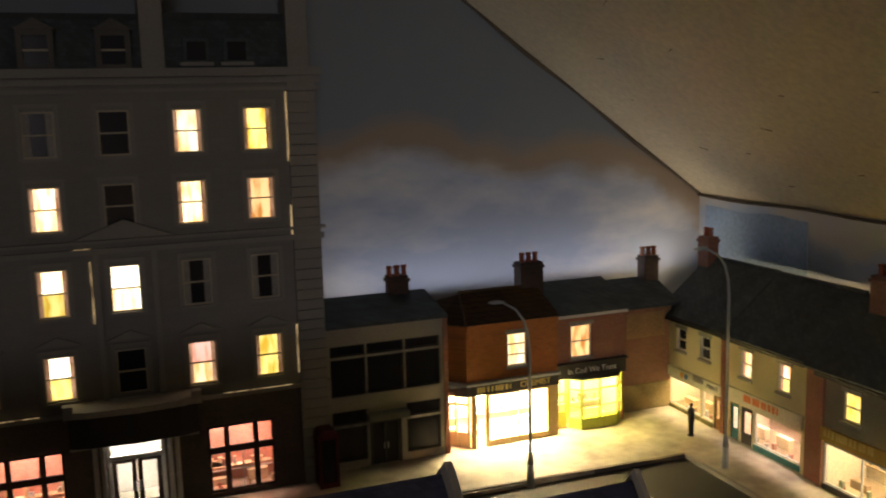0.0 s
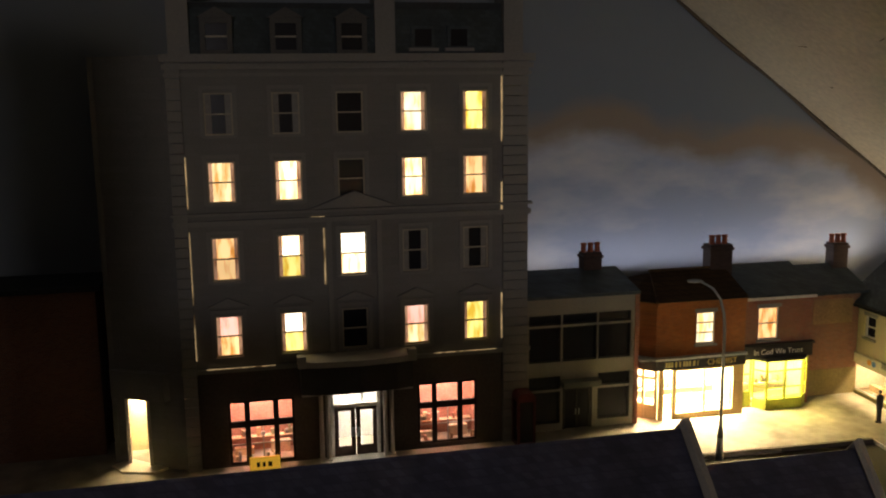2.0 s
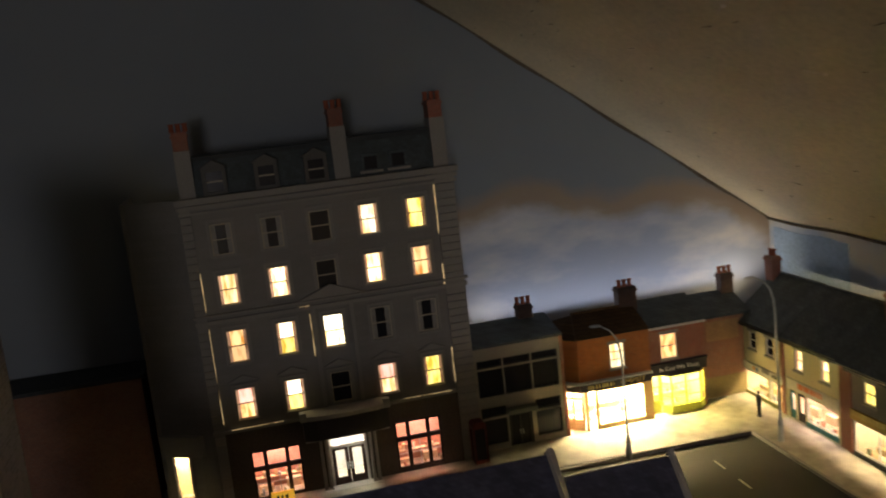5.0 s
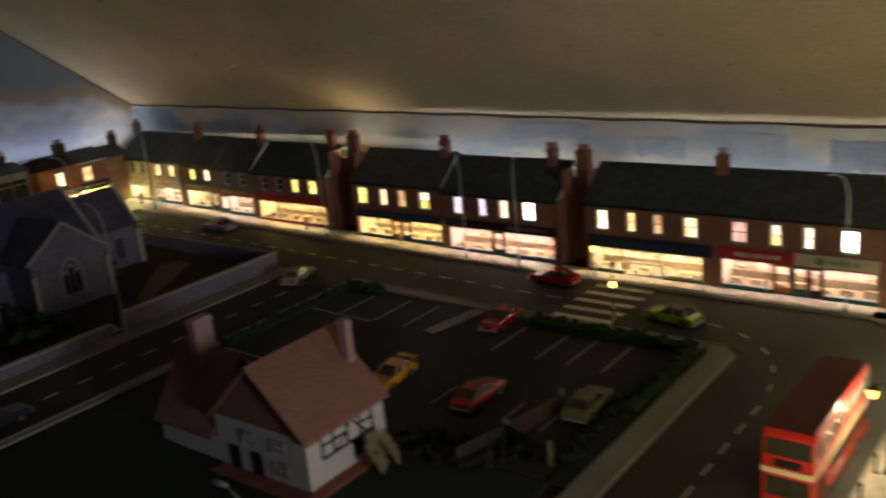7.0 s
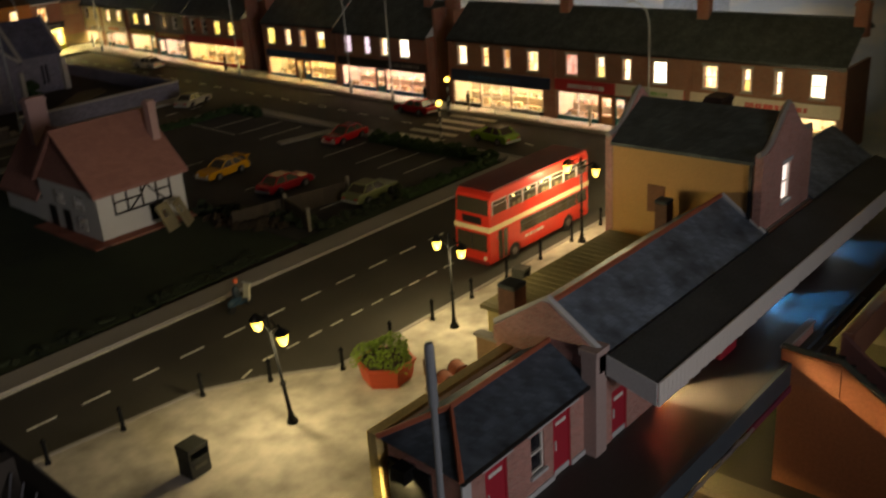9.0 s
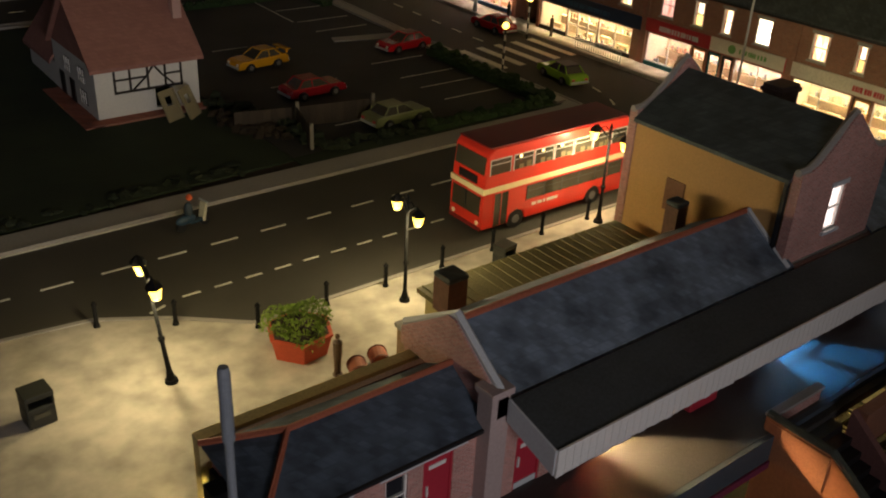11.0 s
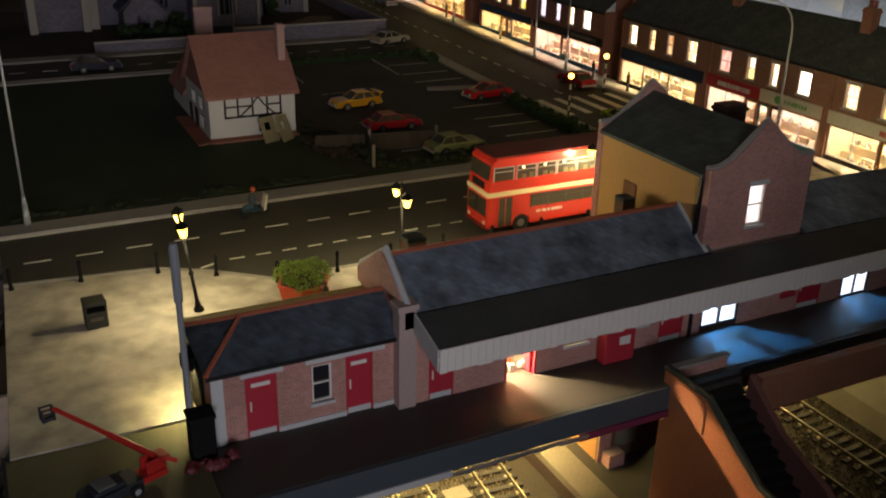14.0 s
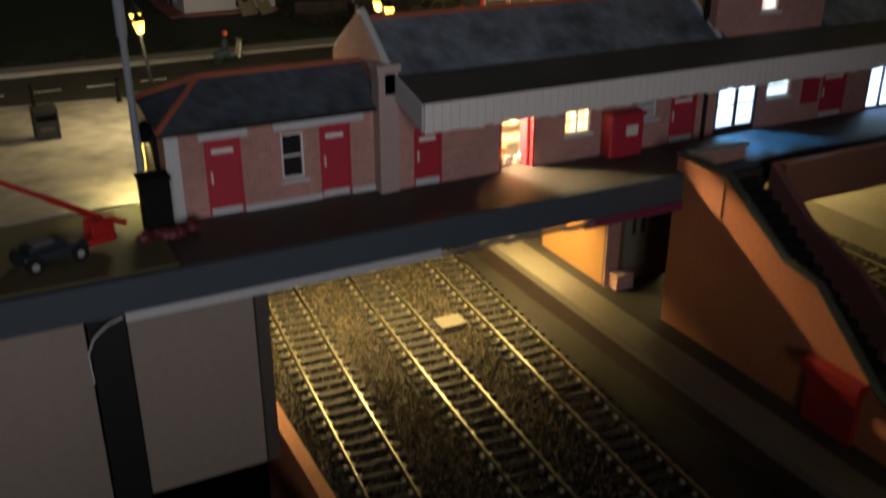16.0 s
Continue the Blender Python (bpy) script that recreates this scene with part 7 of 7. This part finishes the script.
for x in (28.5, 96.5):
    for y in (1.0, WD - 4.0):
        b = B()
        tube(b, [(x, y, 6.4), (x, y + 3.0, 6.4)], 6.4, 18)
        wh = part("wheel", b, BLACK, t)
        b = B()
        tube(b, [(x, y - 0.25, 6.4), (x, y + 3.25, 6.4)], 2.9, 14)
        part("rim", b, mat("grey_wheel_rim", (0.24, 0.24, 0.24), 0.4, metal=0.6), wh)
text_bars(body, 41, 63, 0.58, 12.8, 2.0, WHITE, 8)
# glowing dots added on the panes for the bright spots in the glass
SPOT_GLOW = mat("bright_spot_glow", (1, 0.85, 0.4), 0.4, glow=3.0, glow_color=(1.0, 0.8, 0.3), bump=0)
for x in (27, 45, 61):
    part("saloon_lamp", boxes((x, x + 1.8, 0.02, 0.24, 48.6, 50)), SPOT_GLOW, t, "small glowing dot added for a bright spot in the glass")
SEAT = mat("saloon_seat_cloth", (0.13, 0.10, 0.05), 0.8)
for x, h in ((27, 44), (33, 45), (44.5, 44.4), (50, 43.4), (62, 45), (67, 44), (79, 44.6), (85, 43.6), (96, 44.4), (101, 45)):
    part("seat_back", boxes((x, x + 3.6, 0.05, 0.24, 41.1, h)), SEAT, t)


# ---- cars ----
def car(x, y, rz, color, label, rough=0.25, length=56, spoiler=False, top=None):
    t = thing("car", x, y, gz(y) + 0.3, label, "car", "parked cars", rz=rz)
    paint = mat("car_paint_%d_%d" % (int(color[0] * 100), int(color[1] * 100)), color, rough, 0.05, 20, 300, 0.0, coat=0.6)
    h = length / 2
    b = B()
    slab(b, [(-h, 4), (-h + 0.6, 9.5), (-h + 4, 11), (h - 5, 10.4), (h - 0.8, 8.6), (h, 5), (h, 3), (h - 7, 2.6), (h - 9, 6), (h - 12.5, 7), (h - 16, 6), (h - 18, 2.6), (-h + 18, 2.6), (-h + 16, 6), (-h + 12.5, 7), (-h + 9, 6), (-h + 7, 2.6), (-h, 3)], "y", -10.5, 10.5)
    body = part("body", b, paint, t, bevel=1.1)
    b = B()
    lo = [(-h + 8, -9.6), (h - 17, -9.6), (h - 17, 9.6), (-h + 8, 9.6)]
    hi = [(-h + 14, -7.6), (h - 26, -7.6), (h - 26, 7.6), (-h + 14, 7.6)]
    v0 = [b.verts.new((*p, 10.6)) for p in lo]
    v1 = [b.verts.new((*p, 16.4)) for p in hi]
    for i in range(4):
        j = (i + 1) % 4
        b.faces.new((v0[i], v0[j], v1[j], v1[i]))
    b.faces.new(v1)
    b.faces.new(v0[::-1])
    gl = part("glasshouse", b, BUS_G, body)
    b = B()
    box(b, -h + 13.6, h - 25.6, -7.8, 7.8, 16.2, 17.2)
    part("roof", b, top or paint, body, bevel=0.4)
    mx_ = (-h + 14 + h - 26) / 2
    for p, q in [*zip(lo, hi), ((mx_, -9.7), (mx_, -7.7)), ((mx_, 9.7), (mx_, 7.7))]:
        b = B()
        tube(b, [(*p, 10.6), (*q, 16.6)], 0.6, 5)
        part("pillar", b, paint, body)
    part("bumper", boxes((-h - 0.8, -h + 1, -9.5, 9.5, 4.2, 6)), GREYMETAL, body)
    part("bumper", boxes((h - 1, h + 0.8, -9.5, 9.5, 4, 5.6)), GREYMETAL, body)
    for s in (-1, 1):
        b = B()
        tube(b, [(h - 1.2, s * 7, 7.2), (h + 0.1, s * 7, 7)], 1.3, 10)
        part("headlight", b, hl, body)
        part("tail_light", boxes((-h - 0.2, -h + 0.8, s * 7 - 1.6, s * 7 + 1.6, 6.6, 8.4)), RED, body)
        for wx in (-h + 12.5, h - 12.5):
            b = B()
            tube(b, [(wx, s * 10.3 - 1.6, 3.9), (wx, s * 10.3 + 0.4 * s + 0.6, 3.9)], 4.0, 16)
            wh = part("wheel", b, BLACK, t)
            b = B()
            tube(b, [(wx, s * 10.3 - 1.9, 3.9), (wx, s * 10.3 + 1.3, 3.9)], 2.2, 12)
            part("rim", b, MATS["grey_wheel_rim"], wh)
    if spoiler:
        part("spoiler", boxes((-h - 2, -h + 4, -10, 10, 14.2, 15.2), (-h, -h + 2, -8, -7, 10.5, 14.2), (-h, -h + 2, 7, 8, 10.5, 14.2)), paint, body)
    return t


car(232, -413, 185, (0.42, 0.012, 0.018), "glossy red hatchback parked in a marked bay")
car(80, -398, 186, (0.55, 0.27, 0.01), "yellow sports saloon with a tall rear spoiler", spoiler=True, length=54)
car(84, -488, 2, (0.30, 0.01, 0.016), "dark red estate car parked in a bay")
car(108, -577, 4, (0.16, 0.18, 0.07), "olive green saloon parked by the hedge", rough=0.35)
car(360, -400, 88, (0.38, 0.012, 0.016), "red saloon waiting before the crossing")
car(306, -562, 80, (0.22, 0.42, 0.03), "lime green hatchback with a black roof", top=BLACK)
car(348, 152, 92, (0.34, 0.34, 0.33), "silver saloon driving up the high street")
car(240, -120, 20, (0.40, 0.37, 0.28), "cream saloon waiting at the side street junction")
car(-150, -150, 0, (0.03, 0.035, 0.06), "dark blue saloon in the unlit side street")

# ---- boom lift at the deck's end ----
t = thing("boom_lift", -247, -962, 1.2, "small red and dark blue boom lift with its arm run out", "boom lift", rz=20)
LR = mat("lift_red", (0.42, 0.02, 0.015), 0.4, 0.25)
LB = mat("lift_dark_blue", (0.02, 0.026, 0.035), 0.5, 0.3)
part("chassis", boxes((-15, 9, -6, 6, 3, 7), (-12, 2, -4.5, 4.5, 7, 9)), LB, t, bevel=0.6)
part("grey_cover", boxes((-10, -2, -4, 4, 9, 9.8)), mat("lift_grey_cover", (0.13, 0.14, 0.15), 0.5), t, bevel=0.3)
for x in (-12, 5):
    for y in (-7.5, 5):
        b = B()
        tube(b, [(x, y, 3.2), (x, y + 2.5, 3.2)], 3.2, 14)
        wh = part("wheel", b, BLACK, t)
        b = B()
        tube(b, [(x, y - 0.3, 3.2), (x, y + 2.8, 3.2)], 1.4, 10)
        part("rim", b, GREYMETAL, wh)
b = boxes((8, 21, -5, 4, 3, 6), (12, 21, -4, -2.6, 6, 12), (12, 21, 1.6, 3, 6, 12), (18, 23, -4, 3, 9, 12))
part("turret", b, LR, t, bevel=0.5)
b = B()
tube(b, [(20, -3, 11), (24, -8, 10)], 1.0, 6)
part("counterweight", b, LR, t)
b = B()
ca, sa = math.cos(radians(-20)), math.sin(radians(-20))
far = (ca * -19 - sa * 48, sa * -19 + ca * 48)
mid = (far[0] * 0.45 + 18 * 0.55, far[1] * 0.45 - 0.5 * 0.55)
tube(b, [(18, -0.5, 11.5), (*mid, 15.5)], 1.5, 6)
tube(b, [(*mid, 15.5), (*far, 20)], 1.1, 6)
part("boom", b, LR, t)
b = B()
fx, fy = far
for z in (15.4, 20):
    tube(b, [(fx, fy, z), (fx - 5, fy + 1, z), (fx - 4.4, fy + 5, z), (fx + 0.6, fy + 4, z), (fx, fy, z)], 0.5, 5)
for p in ((fx, fy), (fx - 5, fy + 1), (fx - 4.4, fy + 5), (fx + 0.6, fy + 4)):
    tube(b, [(*p, 14), (*p, 20)], 0.5, 5)
box(b, fx - 5, fx + 0.6, fy + 0.5, fy + 4.5, 14, 14.6)
part("basket", b, LB, t)
t = thing("water_tank", -208, -948, 0.4, "dark square tank standing beside the station store", "tank")
MATT = mat("matt_black_card", (0.012, 0.012, 0.012), 0.95, 0.3, spec=0.05)
part("tank", boxes((-5.5, 5.5, -5, 5, 0, 22)), MATT, t, bevel=0.8)
part("lid", boxes((-6.2, 6.2, -5.7, 5.7, 22, 23.6)), MATT, t, bevel=0.5)
POLE = mat("dull_grey_pole", (0.22, 0.245, 0.27), 0.6, 0.15)
t = thing("flood_light_pole", -211, -941, 0.4, "plain grey pole with a thick lamp head", "lamp post")
b = B()
cyl(b, 0, 0, 0, 76, 1.6, 1.4, 12)
part("pole", b, POLE, t)
b = B()
cyl(b, 0, 0, 76, 101, 2.0, 2.0, 14)
cyl(b, 0, 0, 101, 103, 2.0, 1.5, 14)
part("lamp_head", b, POLE, t)
t = thing("post_box", 16, -952.6, 0.4, "red wall cabinet with a white notice on the platform", "cabinet")
b = B()
box(b, -10, 10, -4, 4, 0, 20)
part("body", b, RED, t, bevel=1.2)
part("hood", boxes((-10.6, 10.6, -5, 4, 20, 22.4)), RED, t, bevel=0.8)
part("notice", boxes((-1, 6, -4.5, -4.05, 11, 16)), WHITE, t)
rg2 = random.Random(2)
SCRAP = mat("dark_red_scrap", (0.10, 0.012, 0.016), 0.6, 0.4)
t = thing("scrap_heap", -208, -957, 0.4, "dark red heap of scrap castings beside the store", "scrap")
for _ in range(10):
    b = B()
    blob(b, rg2.uniform(-8, 12), rg2.uniform(-5, 2), 2.4, 3.6, 2.6, 2.6, rg2.random() * 9, 0.6, 1)
    part("casting", b, SCRAP, t)
# bus shelter
t = thing("bus_shelter", 150, -812, 2, "red framed bus shelter with a glowing round sign", "bus shelter")
SR = mat("pinkish_red_frame", (0.45, 0.08, 0.07), 0.5)
b = boxes((0, 1.2, 0, 1.2, 0, 32), (44, 45.2, 0, 1.2, 0, 32), (0, 1.2, 16, 17.2, 0, 32), (44, 45.2, 16, 17.2, 0, 32), (22, 23.2, 0, 1.2, 0, 32), (0, 45.2, 0, 1.2, 12, 13), (0, 1.2, 0, 17.2, 12, 13))
part("frame", b, SR, t)
part("roof", boxes((-2, 47, -2, 19, 32, 33.6)), mat("grey_shelter_roof", (0.2, 0.18, 0.16), 0.5), t)
b = B()
disc_y(b, 23, -3.4, -2.4, 38, 5, 20)
part("sign", b, mat("white_round_sign", (0.9, 0.8, 0.6), 0.4, glow=2.5, glow_color=(1.0, 0.85, 0.6), bump=0), t, "round glowing sign")
# ---- beyond the board's left end ----
t = thing("plywood_box", -322, -842, -284, "pale plywood box beside the board with a yellow pine edge", "box", rz=-3)
part("front", boxes((0, 42, 0, 4, 0, 276)), WOOD, t, bevel=0.8)
part("top", boxes((0, 42, 4, 60, 272, 275)), mat("olive_brown_top", (0.12, 0.085, 0.045), 0.8), t)
part("edge_strip", boxes((-3, 0, 0, 60, 0, 279)), WOODY, t, bevel=0.8)
part("side", boxes((38, 42, 4, 60, 0, 272)), WOOD, t)
# darkness beyond the board is put into the blocks' near-black colour
t = thing("left_block", -420, -640, -60, "block coloured near black beside the board's end", "block")
part("block", boxes((0, 60, 0, 40, 0, 90)), mat("shaded_block", (0.055, 0.048, 0.042), 0.85), t)
part("block", boxes((60, 95, 10, 50, 0, 84)), MATS["shaded_block"], t)
rg2 = random.Random(8)
WIRE = mat("grey_wire", (0.12, 0.12, 0.13), 0.5)
for i in range(7):
    b = B()
    x, z = -298 - rg2.uniform(0, 30), -30 - rg2.uniform(0, 50)
    y = -660 - i * 14
    pts = [Vector((-284, y, -12)), Vector((x, y - 20, z)), Vector((x - 50, y - 30 + rg2.uniform(-20, 20), z - 10)), Vector((x - 150, y - 12 + rg2.uniform(-30, 30), z + rg2.uniform(-20, 20)))]
    fine = []
    for k in range(len(pts) - 1):
        p0, p1, p2, p3 = pts[max(k - 1, 0)], pts[k], pts[k + 1], pts[min(k + 2, len(pts) - 1)]
        for q in range(6):
            u = q / 6
            fine.append(0.5 * (2 * p1 + (p2 - p0) * u + (2 * p0 - 5 * p1 + 4 * p2 - p3) * u * u + (3 * p1 - p0 - 3 * p2 + p3) * u ** 3))
    tube(b, fine + [pts[-1]], 0.7, 5)
    solo("cable", b, WIRE, "thin grey wire below the board's edge", "cable", group="wires")
for i in range(5):
    b = B()
    y = -860 - i * 9
    tube(b, [(-288, y, -30 - i * 6), (-300 + i * 3, y - 8, -42), (-318, y - 14, -44 + i * 4), (-340, y - 10, -60), (-380, y - 20, -70)], 1.1, 6)
    solo("cable", b, BLACK, "black cable hanging at the board's end", "cable", group="wires")
